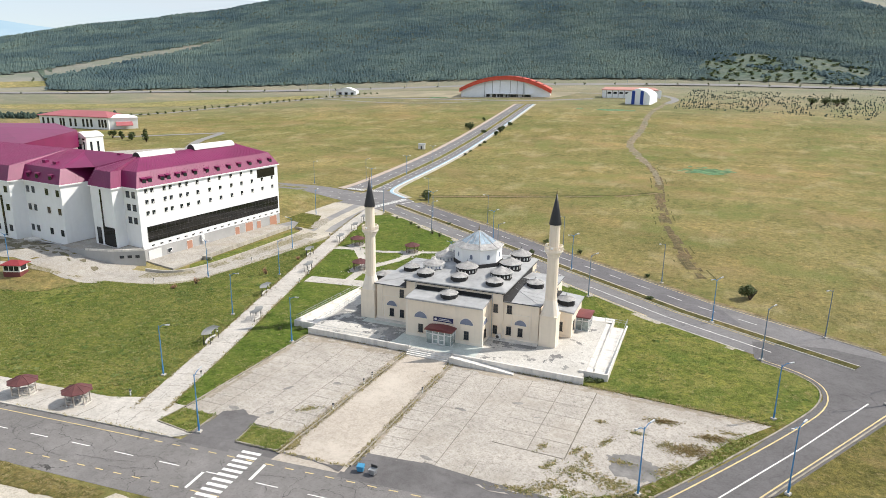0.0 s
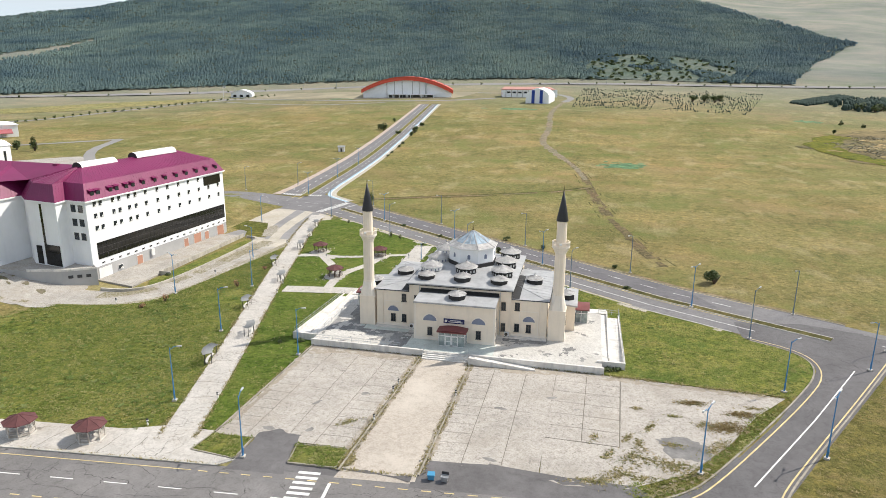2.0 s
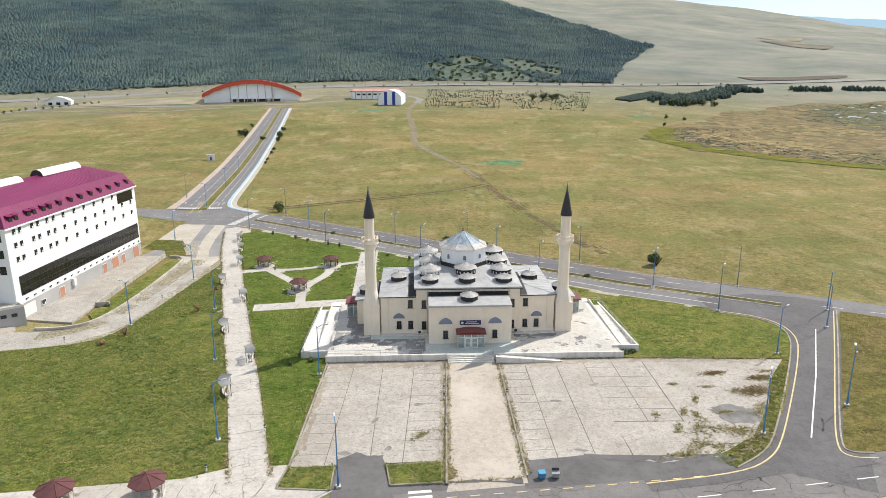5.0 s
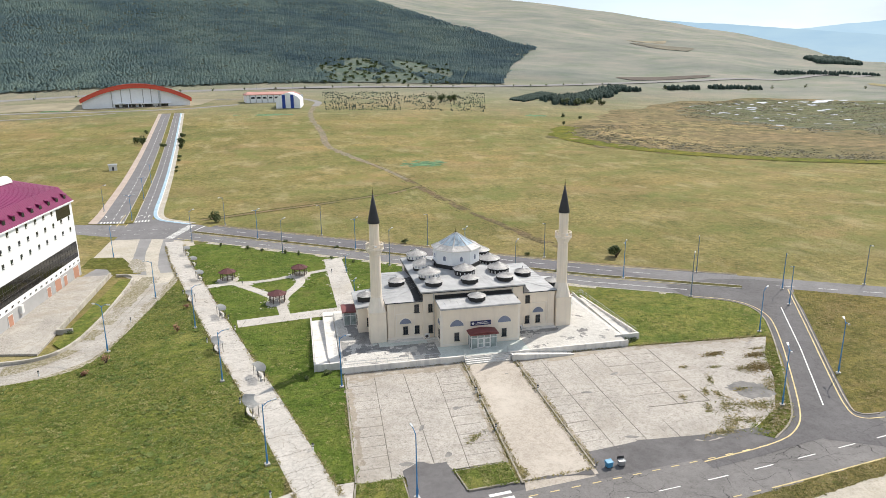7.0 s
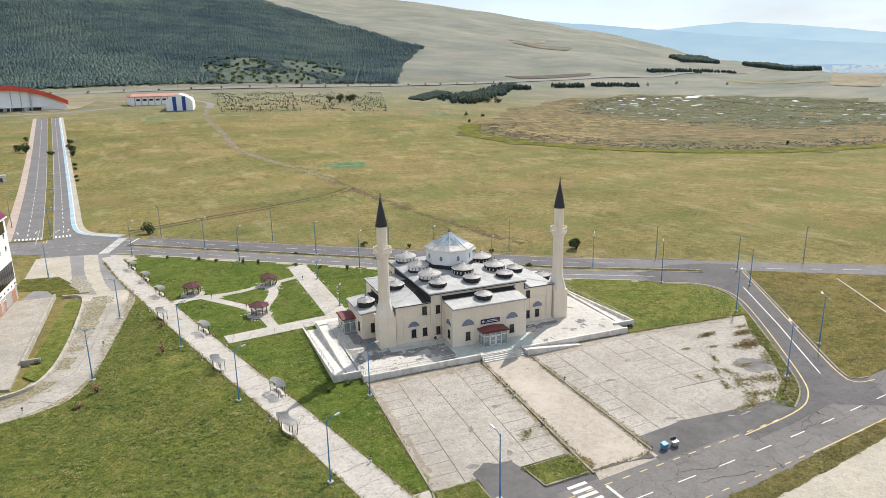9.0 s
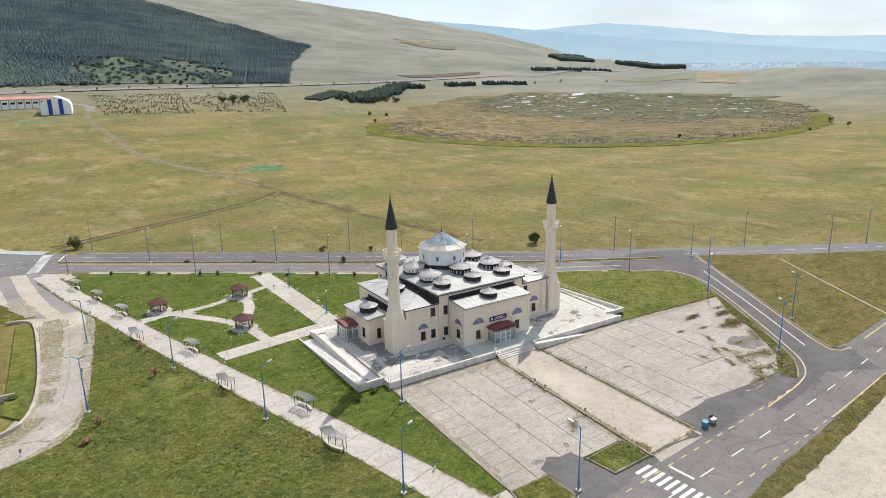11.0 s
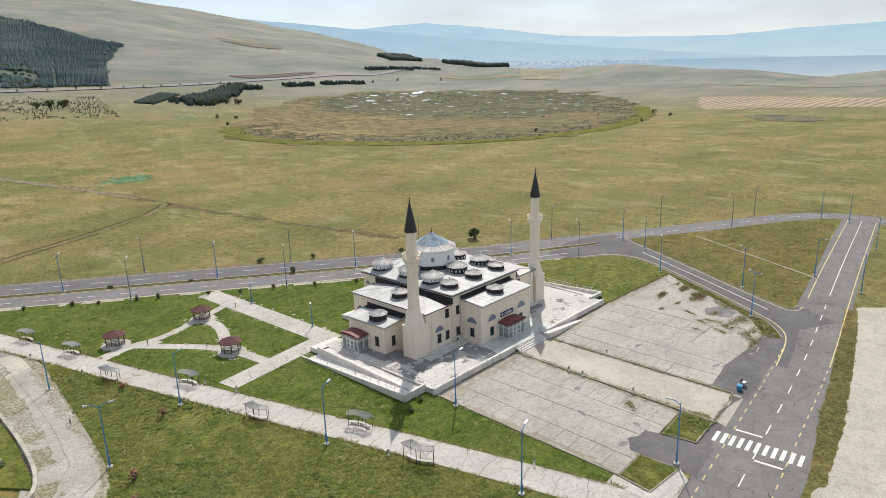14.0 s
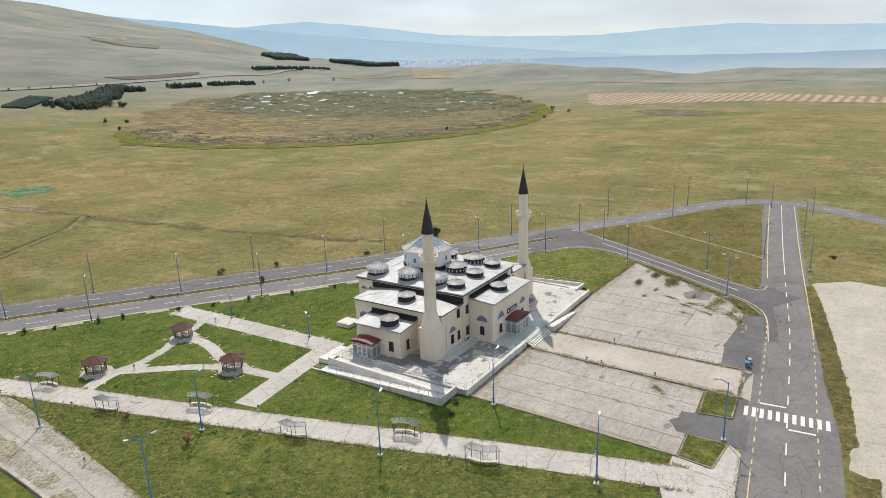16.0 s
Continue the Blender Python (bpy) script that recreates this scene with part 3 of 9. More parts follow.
mk = Shape()
dashes(mk, MEDL, -5.0, 4.0, 5.0, 0.18, 0.066, 4, 106)
dashes(mk, MEDL, 5.7, 4.0, 5.0, 0.18, 0.066, 4, 150)
dashes(mk, EAST, 0.0, 4.0, 5.0, 0.18, 0.067, 30, 300)
stuffed(part("lane_dash", mk, M_WHITE, avenue))
for d in (-8.45, -1.5, 1.5, 9.8):
    part("edge_line", ribbon(Shape(), along(MEDL, 2, 128 if d < -2 else 150), d - 0.1, d + 0.1, 0.066), M_YELLOW, avenue)
part("edge_line", ribbon(Shape(), dense(rounded([(12.5, 119.4), (18.5, 116.2), (21.3, 111.5), (20.5, 104.5), (15.7, 96), (8.6, 85), (-1.8, 69.6), (-5.6, 65.4), (-10.7, 62.6), (-23.5, 60.9)], 2), 2), -0.1, 0.1, 0.068), M_YELLOW, lane)
part("edge_line", ribbon(Shape(), dense(rounded([(36.2, 118.3), (23.0, 97.2), (11.9, 79.8), (4.3, 67.6), (4.6, 65.2), (8.2, 64.9)], 2), 2), -0.1, 0.1, 0.068), M_YELLOW, lane)
part("margin", ribbon(Shape(), dense(rounded([(12.5, 119.4), (18.5, 116.2), (21.3, 111.5), (20.5, 104.5), (15.7, 96), (8.6, 85), (-1.8, 69.6), (-5.6, 65.4), (-10.7, 62.6), (-23.5, 60.9)], 2), 2), -0.7, 1.6, 0.0575), M_ASPHALT3, lane)
part("centre_line", ribbon(Shape(), along(offset(MEDL, -5.3), 108, 152), -0.1, 0.1, 0.0665), M_WHITE, avenue)
part("centre_line", ribbon(Shape(), [(26.4, 108.5), (14.6, 89.0), (2.4, 70.0)], -0.1, 0.1, 0.068), M_WHITE, lane)
mk = Shape()
for d in (5.7, -4.4):
    dashes(mk, NORTHL, d, 4, 5, 0.22, 0.13, 8)
for i in range(19):
    d = -9.2 + i
    if d < -7.0 or abs(d) < 1.4:
        continue
    else:
        ribbon(mk, along(NORTHL, 1.0, 4.0), d - 0.25, d + 0.25, 0.13)
stuffed(part("lane_dash", mk, M_WHITE, north_road))
for x, y, bend in ((-140.0, 249.3, -0.5), (-134.9, 248.5, 0), (-129.1, 248.3, 0.6), (-125.6, 248.2, 0)):
    ar = Shape()
    ribbon(ar, [(x + 0.25, y - 2.4), (x, y), (x + bend, y + 1.2)], -0.1, 0.1, 0.128)
    slab(ar, [(x + bend - 0.45, y + 1.0), (x + bend + 0.45, y + 1.0), (x + bend * 1.7, y + 2.4)], lz(x, y) + 0.129)
    part("lane_arrow", ar, M_WHITE, north_road)
for a, b in (((-132.3, 229.8), (-134.4, 253.1)), ((-129.6, 230.7), (-131.7, 262.1))):
    part("edge_line", ribbon(Shape(), dense([a, b], 4), -0.1, 0.1, 0.130), M_YELLOW, north_road)
mk = Shape()
for i in range(19):
    k = i / 18
    x, y = -109.3 - 4.2 * k, 228.0 - 18.0 * k
    ribbon(mk, [(x, y), (x + 2.6, y - 1.1)], -0.27, 0.27, 0.074)
stuffed(part("zebra_crossing", mk, M_WHITE, avenue))
part("stop_line", ribbon(Shape(), [(-105.8, 218.6), (-103.4, 225.3)], -0.2, 0.2, 0.074), M_WHITE, avenue)
mk = Shape()
for i in range(9):
    ribbon(mk, [(-141 + 4.2 * i, 225.6 - 0.3 * i), (-139.2 + 4.2 * i, 225.5 - 0.3 * i)], -0.08, 0.08, 0.0745)
    ribbon(mk, [(-141 + 4.2 * i, 219.2 - 0.3 * i), (-139.2 + 4.2 * i, 219.1 - 0.3 * i)], -0.08, 0.08, 0.0745)
stuffed(part("lane_dash", mk, M_WHITE, avenue))

# planted median with kerbs
median = thing("median", "narrow weedy median strip edged with pale kerbs", "median", kind="structure")
M_DRYTURF = grass("dry_median", (0.125, 0.110, 0.040), (0.195, 0.162, 0.066), (0.275, 0.225, 0.110), 0.03, 0.3, 2.0, (0.26, 0.21, 0.13), False, ((0.27, 0.22, 0.11), (0.085, 0.09, 0.026)))
part("turf", ribbon(Shape(), MEDL, -1.0, 1.0, 0.17, 0.15), grass("median_weeds", (0.070, 0.064, 0.026), (0.115, 0.100, 0.042), (0.185, 0.155, 0.078), 0.03, 0.3, 2.0), median, "dark brown weeds")
for d in (-1.1, 1.1):
    part("kerb", ribbon(Shape(), MEDL, d - 0.11, d + 0.11, 0.19, 0.17), M_KERB, median)

# ---- the block with the mosque: lawns, paths, parking ----
FRONTN = offset(dense(FRONT, 3), 5.25)


def near_front(x0, x1):
    return [p for p in FRONTN if x0 <= p[0] <= x1]


PATH = rounded([(-70.7, 60.2), (-72.1, 66), (-79.6, 93), (-83.3, 105), (-87.7, 120), (-93.5, 140), (-99.2, 161), (-102.6, 172), (-107, 190), (-110, 204)], 2)
PATHD = dense(PATH, 4)
LZ = 0.10
west_edge = rounded([(-102, 162.8), (-103.8, 147), (-106, 130), (-107.8, 117), (-110.5, 110.3), (-117, 107.2), (-135, 104), (-150, 102.5), (-180, 99), (-330, 84)], 2)
s = Shape()
wl = west_edge + [(-330, 40), (-200, 49.5)] + [(x, y + 6.2) for x, y in near_front(-199, -76)] + [p for p in offset(PATHD, 2.35) if 66 < p[1] < 162]
slab(s, wl, LZ, 0.14)
west_lawn = setting("lawn", s, M_LAWN, "patchy green lawn with dry tufts between two paths", "lawn")
s = Shape()
blvd_near = [q for q in offset(MEDL, -9.05) if -101 < q[0] < 10]
el = [p for p in offset(PATHD, -2.35) if 66 < p[1] < 199][::-1] + [(-66.8, 66.5), (-66.2, 98), (-14.5, 97.2), (12, 95.4), (14.6, 96.8), (19.2, 105), (20.2, 111), (17.6, 115.4), (12, 118.4)] + blvd_near[::-1]
slab(s, el, LZ + 0.004, 0.14)
east_lawn = setting("lawn", s, M_LUSH, "lush green lawn surrounding the mosque terrace", "lawn")
s = Shape()
slab(s, [(12, 95.4), (14.6, 96.8), (7.8, 86), (-2.6, 70.2), (-6.4, 66.3), (-11, 63.8), (-14, 66.2), (-4, 72), (2, 80), (6, 88)], 0.085, 0.1)
setting("verge", s, M_ROUGH, "weedy verge between parking lot and side street", "verge")
TRIANGLE = [(37.4, 118.0), (24.0, 96.9), (12.8, 79.4), (5.4, 67.6), (6.6, 66.0), (42, 70.2), (88, 76.5), (91, 80), (84, 88.5), (60, 103.2)]
s = Shape()
slab(s, TRIANGLE, 0.08, 0.1)
setting("verge", s, grass("dry_triangle", (0.110, 0.102, 0.032), (0.172, 0.148, 0.050), (0.245, 0.198, 0.085), 0.03, 0.12, 1.6, (0.22, 0.165, 0.085), False, ((0.25, 0.195, 0.09), (0.088, 0.090, 0.028)), (((0.24, 0.175, 0.080), 0.09, 0.50, 0.55), ((0.120, 0.128, 0.034), 0.15, 0.54, 0.6))), "dry weedy triangle of land between three roads", "verge")
setting("kerb", ribbon(Shape(), dense([TRI_A, TRI_B], 4), -0.16, 0.16, 0.14, 0.1), M_KERB, "thin pale kerb line crossing the weedy triangle", "kerb")

s = Shape()
slab(s, [(-14.6, 97.3), (12, 95.5), (14.5, 96.9), (19.0, 105), (20.0, 111), (17.5, 115.3), (12, 118.3)] + [q for q in blvd_near[::-1] if q[0] > -24] + [(-14.5, 127)], LZ + 0.012, 0.1)
setting("lawn", s, M_LAWN, "dry olive lawn between terrace and side street", "lawn")

# paving of the footways
s = Shape()
ribbon(s, PATHD, -2.45, 2.45, 0.15, 0.15)
walkway = setting("footpath", s, M_PATH, "pale cracked concrete footpath running between lawns", "footpath")
s = Shape()
plaza = [(x, y) for x, y in near_front(-215, -60.8)]
slab(s, plaza + [(-61.2, 61.2), (-68.2, 62.2), (-67.5, 66.8), (-74.6, 66.6)] + [(x, y + 6.4) for x, y in near_front(-215, -77)][::-1], 0.146, 0.15)
setting("pavement", s, M_PATH, "broken pale concrete pavement beside the road", "pavement")
s = Shape()
for line, w in (([(-85.6, 126.2), (-62, 129.6)], 2.1), ([(-63.9, 171.5), (-62.8, 127.5)], 2.4)):
    ribbon(s, dense(line, 3), -w, w, 0.152 + 0.001 * w, 0.15)
setting("footpath", s, M_PATH, "pale concrete footpath leading to the terrace", "footpath")
s = Shape()
for k, (line, w) in enumerate((([(-96, 153.2), (-89, 155.6), (-84, 153.6)], 1.3), ([(-90, 155.6), (-82.4, 154.4), (-73, 158.2), (-64, 162)], 0.9), ([(-88, 154.6), (-79.4, 143.2), (-78, 139)], 1.1), ([(-73.4, 157), (-72.3, 151.5), (-77.6, 139.5), (-76.2, 129)], 1.1))):
    ribbon(s, dense(rounded(line, 2), 1.5), -w, w, 0.140 + 0.003 * k, 0.1)
for k, (gx0, gy0) in enumerate(((-90.2, 158.2), (-72.9, 157.7), (-77.9, 137.7))):
    s.lathe(gx0, gy0, [(2.7, 0.05), (2.7, 0.156 + 0.002 * k)], 9)
setting("footpath", s, M_PATH, "narrow winding garden path of crumbling concrete", "footpath")
s = Shape()
rc = random.Random(33)
for line, w in (([(-96, 153.2), (-89, 155.6), (-84, 153.6)], 1.3), ([(-90, 155.6), (-82.4, 154.4), (-73, 158.2), (-64, 162)], 0.9), ([(-88, 154.6), (-79.4, 143.2), (-78, 139)], 1.1), ([(-73.4, 157), (-72.3, 151.5), (-77.6, 139.5), (-76.2, 129)], 1.1), ([(-63.9, 171.5), (-62.8, 130)], 2.5), ([(-90.2, 160), (-90.2, 156)], 2.4), ([(-72.9, 159), (-72.9, 156)], 2.4), ([(-77.9, 139), (-77.9, 136)], 2.4)):
    for x, y in dense(rounded(line, 2), 0.7):
        blobs(s, x, y, w * 0.98, w * 0.98, 0, 0.121, rc, 1.1, 0.3)
stuffed(part("crumbs", s, M_PATH, bpy.data.objects["footpath.002"] if "footpath.002" in bpy.data.objects else walkway, "crumbled concrete edges"))

# parking lot
lot = thing("parking_lot", "worn pale concrete parking lot with weeds in its joints", "parking lot", kind="structure")
M_DIRT = plain("joint_dirt", (0.17, 0.15, 0.12), 0.95, 0.3)
part("bed", slab(Shape(), [(-67.2, 66.4), (-47.75, 66.9), (-45.95, 97.5), (-66.1, 97.9)], 0.085, 0.1), M_DIRT, lot)
part("bed", slab(Shape(), [(-37.4, 66.0), (-28, 66.6), (-22, 75), (-12.5, 74), (-11.5, 96.4), (-36.9, 97.3)], 0.085, 0.1), M_DIRT, lot)


def panels(lines, bays, y0s, y1s, step):
    """Cast concrete panels between near-parallel joint lines ((x, y) front, (x, y) back); bays: which columns are cut into bays."""
    for i, ((a0, a1), (b0, b1)) in enumerate(zip(lines, lines[1:])):
        n = max(1, round((a1[1] - a0[1]) / step)) if i in bays else 2
        for j in range(n):
            q = []
            for k, ln, sgn in ((j / n, (a0, a1), 1), (j / n, (b0, b1), -1), ((j + 1) / n, (b0, b1), -1), ((j + 1) / n, (a0, a1), 1)):
                q.append((ln[0][0] + (ln[1][0] - ln[0][0]) * k + 0.05 * sgn, ln[0][1] + (ln[1][1] - ln[0][1]) * k))
            g = 0.03 if i in bays else 0.012
            q = [(q[0][0], q[0][1] + g), (q[1][0], q[1][1] + g), (q[2][0], q[2][1] - g), (q[3][0], q[3][1] - g)]
            part("slab", slab(Shape(), q, 0.120 + 0.004 * ((i * 7 + j * 3) % 3), 0.1), M_LOT, lot)


panels([((-67.2, 66.4), (-66.1, 97.9)), ((-62.9, 66.5), (-61.5, 97.8)), ((-57.2, 66.6), (-56.7, 97.7)), ((-53.0, 66.7), (-51.3, 97.6)), ((-47.75, 66.9), (-45.95, 97.5))], (0, 3), 0, 0, 2.6)
panels([((-37.4, 66.0), (-36.9, 97.3)), ((-33.0, 66.3), (-32.6, 97.2)), ((-28.0, 66.6), (-27.3, 97.1))], (0,), 0, 0, 2.6)
panels([((-28.0, 66.6), (-27.3, 97.1)), ((-23.2, 66.0), (-22.5, 97.0))], (), 0, 0, 2.6)
panels([((-23.1, 75.5), (-22.5, 97.0)), ((-18.2, 75.4), (-17.6, 96.9)), ((-13.2, 75.2), (-12.3, 96.8))], (0, 1), 0, 0, 3.5)
part("slab", slab(Shape(), [(-23.1, 66.0), (-20, 65.0), (-12.5, 66.0), (-5, 71), (1.5, 79.5), (6.5, 88), (12.2, 95.0), (-12.2, 96.8), (-13.1, 75.1), (-23.1, 75.4)], 0.121, 0.14), M_LOT, lot)
part("aisle", slab(Shape(), [(-47.4, 61.6), (-37.75, 62.6), (-37.05, 97.2), (-45.8, 97.4)], 0.125, 0.14), M_AISLE, lot, "sandy concrete aisle")
part("lip", Shape().add([(-47.7, 60.4, 0.036), (-37.7, 61.3, 0.036), (-37.75, 62.62, 0.128), (-47.4, 61.62, 0.128)], [(0, 1, 2, 3)]), M_AISLE, lot, "sandy concrete lip")
apron_s = Shape()
near_, far_ = [(-38.2, 60.5), (-28, 61.3), (-20, 61.9), (-8, 63.5)], [(-38.3, 66.3), (-28, 67.3), (-20, 66.7), (-11.5, 66.7)]
apron_s.add([(x, y, 0.045) for x, y in near_] + [(x, y, 0.131) for x, y in far_], [(k, k + 1, k + 5, k + 4) for k in range(3)])
part("apron", apron_s, M_PATCH, lot, "dark asphalt apron")
part("apron_edge", slab(Shape(), ragged([(-12.5, 65.6), (-13.0, 66.4), (-17, 66.0), (-21.7, 66.3), (-29, 67.4), (-33.8, 66.5), (-37.2, 65.8), (-37.6, 65.0), (-33, 65.6), (-28, 66.3), (-22, 65.5), (-16, 65.2)], 0.6, 0.5, 2), 0.134), M_PATCH, lot, "crumbled dark asphalt edge")
part("apron_edge", slab(Shape(), ragged([(-38.2, 61.6), (-38.4, 62.8), (-41.0, 62.1), (-44, 62.6), (-47.2, 62.3), (-47.3, 61.9), (-42, 62.0)], 0.6, 0.25, 3), 0.131), M_PATCH, lot, "crumbled dark asphalt edge")
part("entry", slab(Shape(), ragged([(-61.3, 64.0), (-55.0, 64.0), (-55.2, 66.0), (-55.6, 68.6), (-57.5, 68.4), (-59.0, 69.4), (-61.4, 67.6)], 0.6, 0.3, 5), 0.135), M_PATCH, lot, "dark asphalt entry drive")
part("entry", Shape().add([(-61.6, 59.0, 0.034), (-53.9, 59.6, 0.034), (-54.5, 61.8, 0.07), (-55.0, 64.4, 0.136), (-61.4, 64.4, 0.136), (-61.4, 61.4, 0.07)], [(0, 1, 2, 5), (5, 2, 3, 4)]), M_PATCH, lot, "dark asphalt entry drive")
part("gutter", ribbon(Shape(), along(dense(FRONT, 3), C0 - 13, C0 + 46), 5.1, 7.0, 0.027), M_PATCH, lot, "dark asphalt margin")
part("patch", slab(Shape(), ragged([(-8.2, 78.6), (-4.6, 79.8), (-0.9, 77.5), (-1.4, 75.0), (-3.4, 73.8), (-6.0, 74.0), (-7.8, 76.0)], 0.35, 0.7, 7), 0.132), plain("worn_tar", (0.205, 0.195, 0.186), 0.95, 0.3, 0.5, 2.5), lot, "worn grey tarmac patch")
kerbs = thing("kerb", "low pale concrete kerbs, chipped and overgrown", "kerb", kind="structure")
for a, b in (((-45.9, 97.4), (-47.6, 61.8)), ((-36.95, 97.2), (-37.6, 63)), ((-66.3, 98), (-67.3, 66.5))):
    part("kerb", ribbon(Shape(), dense([a, b], 5), -0.12, 0.12, 0.24, 0.24), M_KERBD, kerbs)
for island in ([(-68.0, 61.9), (-61.5, 61.2), (-61.6, 66.3), (-67.4, 66.2)], [(-54.4, 61.9), (-48.2, 62.2), (-48.0, 66.6), (-55.0, 66.1)]):
    part("bed", slab(Shape(), island, 0.2, 0.2), M_LAWN, kerbs, "small grass bed")
    part("kerb", ribbon(Shape(), island + island[:1], -0.12, 0.12, 0.24, 0.24), M_KERBD, kerbs)
part("kerb", ribbon(Shape(), near_front(-215, -61), -0.15, 0.15, 0.17, 0.17), M_KERB, kerbs)
part("kerb", ribbon(Shape(), blvd_near, -0.15, 0.15, 0.16, 0.16), M_KERB, kerbs)
part("kerb", ribbon(Shape(), [p for p in offset(MEDL, 10.35)], -0.12, 0.12, 0.11, 0.12), M_KERBD, kerbs)
part("kerb", ribbon(Shape(), dense(rounded([(37.0, 118.6), (23.6, 97.1), (12.4, 79.6), (5.1, 67.8), (5.5, 66.2), (8.4, 66.0)], 2), 2), -0.12, 0.12, 0.15, 0.16), M_KERBD, kerbs)
part("kerb", ribbon(Shape(), dense(rounded([(12, 118.4), (17.6, 115.4), (20.4, 111), (19.4, 105), (14.8, 96.8), (7.9, 86), (-2.6, 70.2), (-6.4, 66.3), (-11, 63.6)], 2), 2), -0.12, 0.12, 0.15, 0.16), M_KERBD, kerbs)


# verge and waste ground across the front road
s = Shape()
VERGE_S = [(11.0, 58.2), (0.1, 56.4), (-20.3, 53.5), (-36.0, 51.5), (-48.0, 49.5), (-55.3, 48.3), (-54.0, 46.6), (-40.7, 47.8), (-34.2, 48.6), (-18.8, 50.9), (1.3, 54.0), (12.5, 56.2)]
VERGE_W = [(-61.6, 47.0), (-75, 46.9), (-100, 45.4), (-140, 42.4), (-140, 39.4), (-75, 43.4), (-60.5, 44.4)]
slab(s, ragged(VERGE_S, 0.8, 0.35, 11.0), 0.06)
slab(s, ragged(VERGE_W, 0.8, 0.35, 12.0), 0.06)
setting("verge", s, M_DRYTURF, "strip of green and dry weeds beside the road", "verge")
s = Shape()
slab(s, ragged([(-60, 47.4), (-55, 47.6), (-54, 47.2), (-40.7, 48.2), (-34.2, 49.0), (-18.8, 51.3), (1.3, 54.4), (14, 56.6), (19.5, 49.4), (18, 42), (24, 25), (-140, 24), (-140, 40), (-75, 43.8), (-61, 44.8)], 1.2, 0.4, 13.0), 0.045)
setting("ground", s, M_SAND, "bare pale sandy lot across the road", "gravel lot")

# dormitory access road and yard
s = Shape()
DR = rounded([(-108, 196), (-107.5, 165), (-108.2, 148), (-109.6, 131), (-112.2, 117), (-118, 111), (-126, 109.6), (-150, 106.5), (-230, 100)], 2)
ribbon(s, dense(DR, 4), -5.2, 5.2, 0.07)
setting("road", s, M_YARD, "dusty pale concrete service road", "road")
s = Shape()
slab(s, ragged([(-134.1, 208.9), (-127.6, 211.1), (-121, 210.2), (-113, 208.3), (-104.1, 202.8), (-102, 190), (-101.0, 172), (-103.2, 161), (-108, 159), (-113, 164.0), (-117.8, 170), (-120.9, 181), (-123, 188.6), (-128.5, 189.6), (-131.3, 192.2)], 1.2, 0.3, 21.0), 0.072)
setting("road", s, M_SAND, "wide pale concrete apron joining two roads", "road")
for k, (west, east) in enumerate((([(-121.0, 210.5), (-119.2, 195.9), (-117.2, 180.7), (-114.6, 169.6)], [(-110.7, 167.9), (-113.4, 177.7), (-115.6, 191.3), (-117.3, 209.3)]), ([(-113.7, 208.2), (-111.7, 189.6), (-109.6, 176.1), (-107.7, 169.0)], [(-104.8, 169.1), (-106.2, 174.7), (-108.8, 189.9), (-110.4, 207.0)]))):
    setting("road", slab(Shape(), ragged(west + east, 0.8, 0.15, k + 31.0), 0.079), plain("worn_grey", (0.27, 0.26, 0.255), 0.95, 0.2, 0.15, 2.0) if k == 0 else bpy.data.materials["worn_grey"], "worn grey asphalt strip crossing the pale apron", "road")
setting("road", slab(Shape(), ragged([(-122.7, 188.5), (-126.7, 170.0), (-120.3, 165.1), (-118.8, 171.3)], 0.8, 0.15, 33.0), 0.077), bpy.data.materials["worn_grey"], "worn grey asphalt beside the dormitory", "road")

# weathering of the paved ground: cracks, crumbled tar, dirt
s = Shape()
rk = random.Random(15)
for k in range(36):
    i0 = rk.uniform(C0 - 70, C0 + 75)
    base = along(FRONT, i0, i0 + 1)
    (x0, y0), (x1, y1) = base[0], base[-1]
    ux, uy = x1 - x0, y1 - y0
    d = rk.uniform(-4.4, 3.0)
    if k % 3:
        l_, sk = rk.uniform(3, 12), rk.uniform(-0.25, 0.25)
        crack(s, (x0 - uy * d, y0 + ux * d), (x0 - uy * (d + l_ * sk) + ux * l_, y0 + ux * (d + l_ * sk) + uy * l_), rk.uniform(0.03, 0.06), 0.0585, k, 0.9)
    else:
        d1, sk = rk.uniform(-5.2, -1), rk.uniform(-2.5, 2.5)
        crack(s, (x0 - uy * d1, y0 + ux * d1), (x0 - uy * 3.4 + ux * sk, y0 + ux * 3.4 + uy * sk), rk.uniform(0.03, 0.065), 0.0587, k, 1.2)
stuffed(part("crack", s, M_CRACK, road, "dark tar-filled cracks"))
s = Shape()
for k in range(34):
    p0 = along(PATHD, 3 + 4.2 * k + rk.uniform(-1, 1), 4 + 4.2 * k + rk.uniform(-1, 1))
    if len(p0) < 2 or p0[0][1] > 200:
        continue
    (x0, y0), (x1, y1) = p0[0], p0[-1]
    m_ = math.dist(p0[0], p0[-1]) or 1
    ux, uy, sk = (x1 - x0) / m_, (y1 - y0) / m_, rk.uniform(-1.4, 1.4)
    crack(s, (x0 - uy * 2.4, y0 + ux * 2.4), (x0 + uy * 2.4 + ux * sk, y0 - ux * 2.4 + uy * sk), rk.uniform(0.04, 0.075), 0.155, k + 60, 0.6)
for k in range(6):
    crack(s, (-84 + 3.9 * k, 128.6), (-84.6 + 3.9 * k + rk.uniform(-1, 1), 124.5 + 0.57 * k), 0.07, 0.159, k + 100, 0.5)
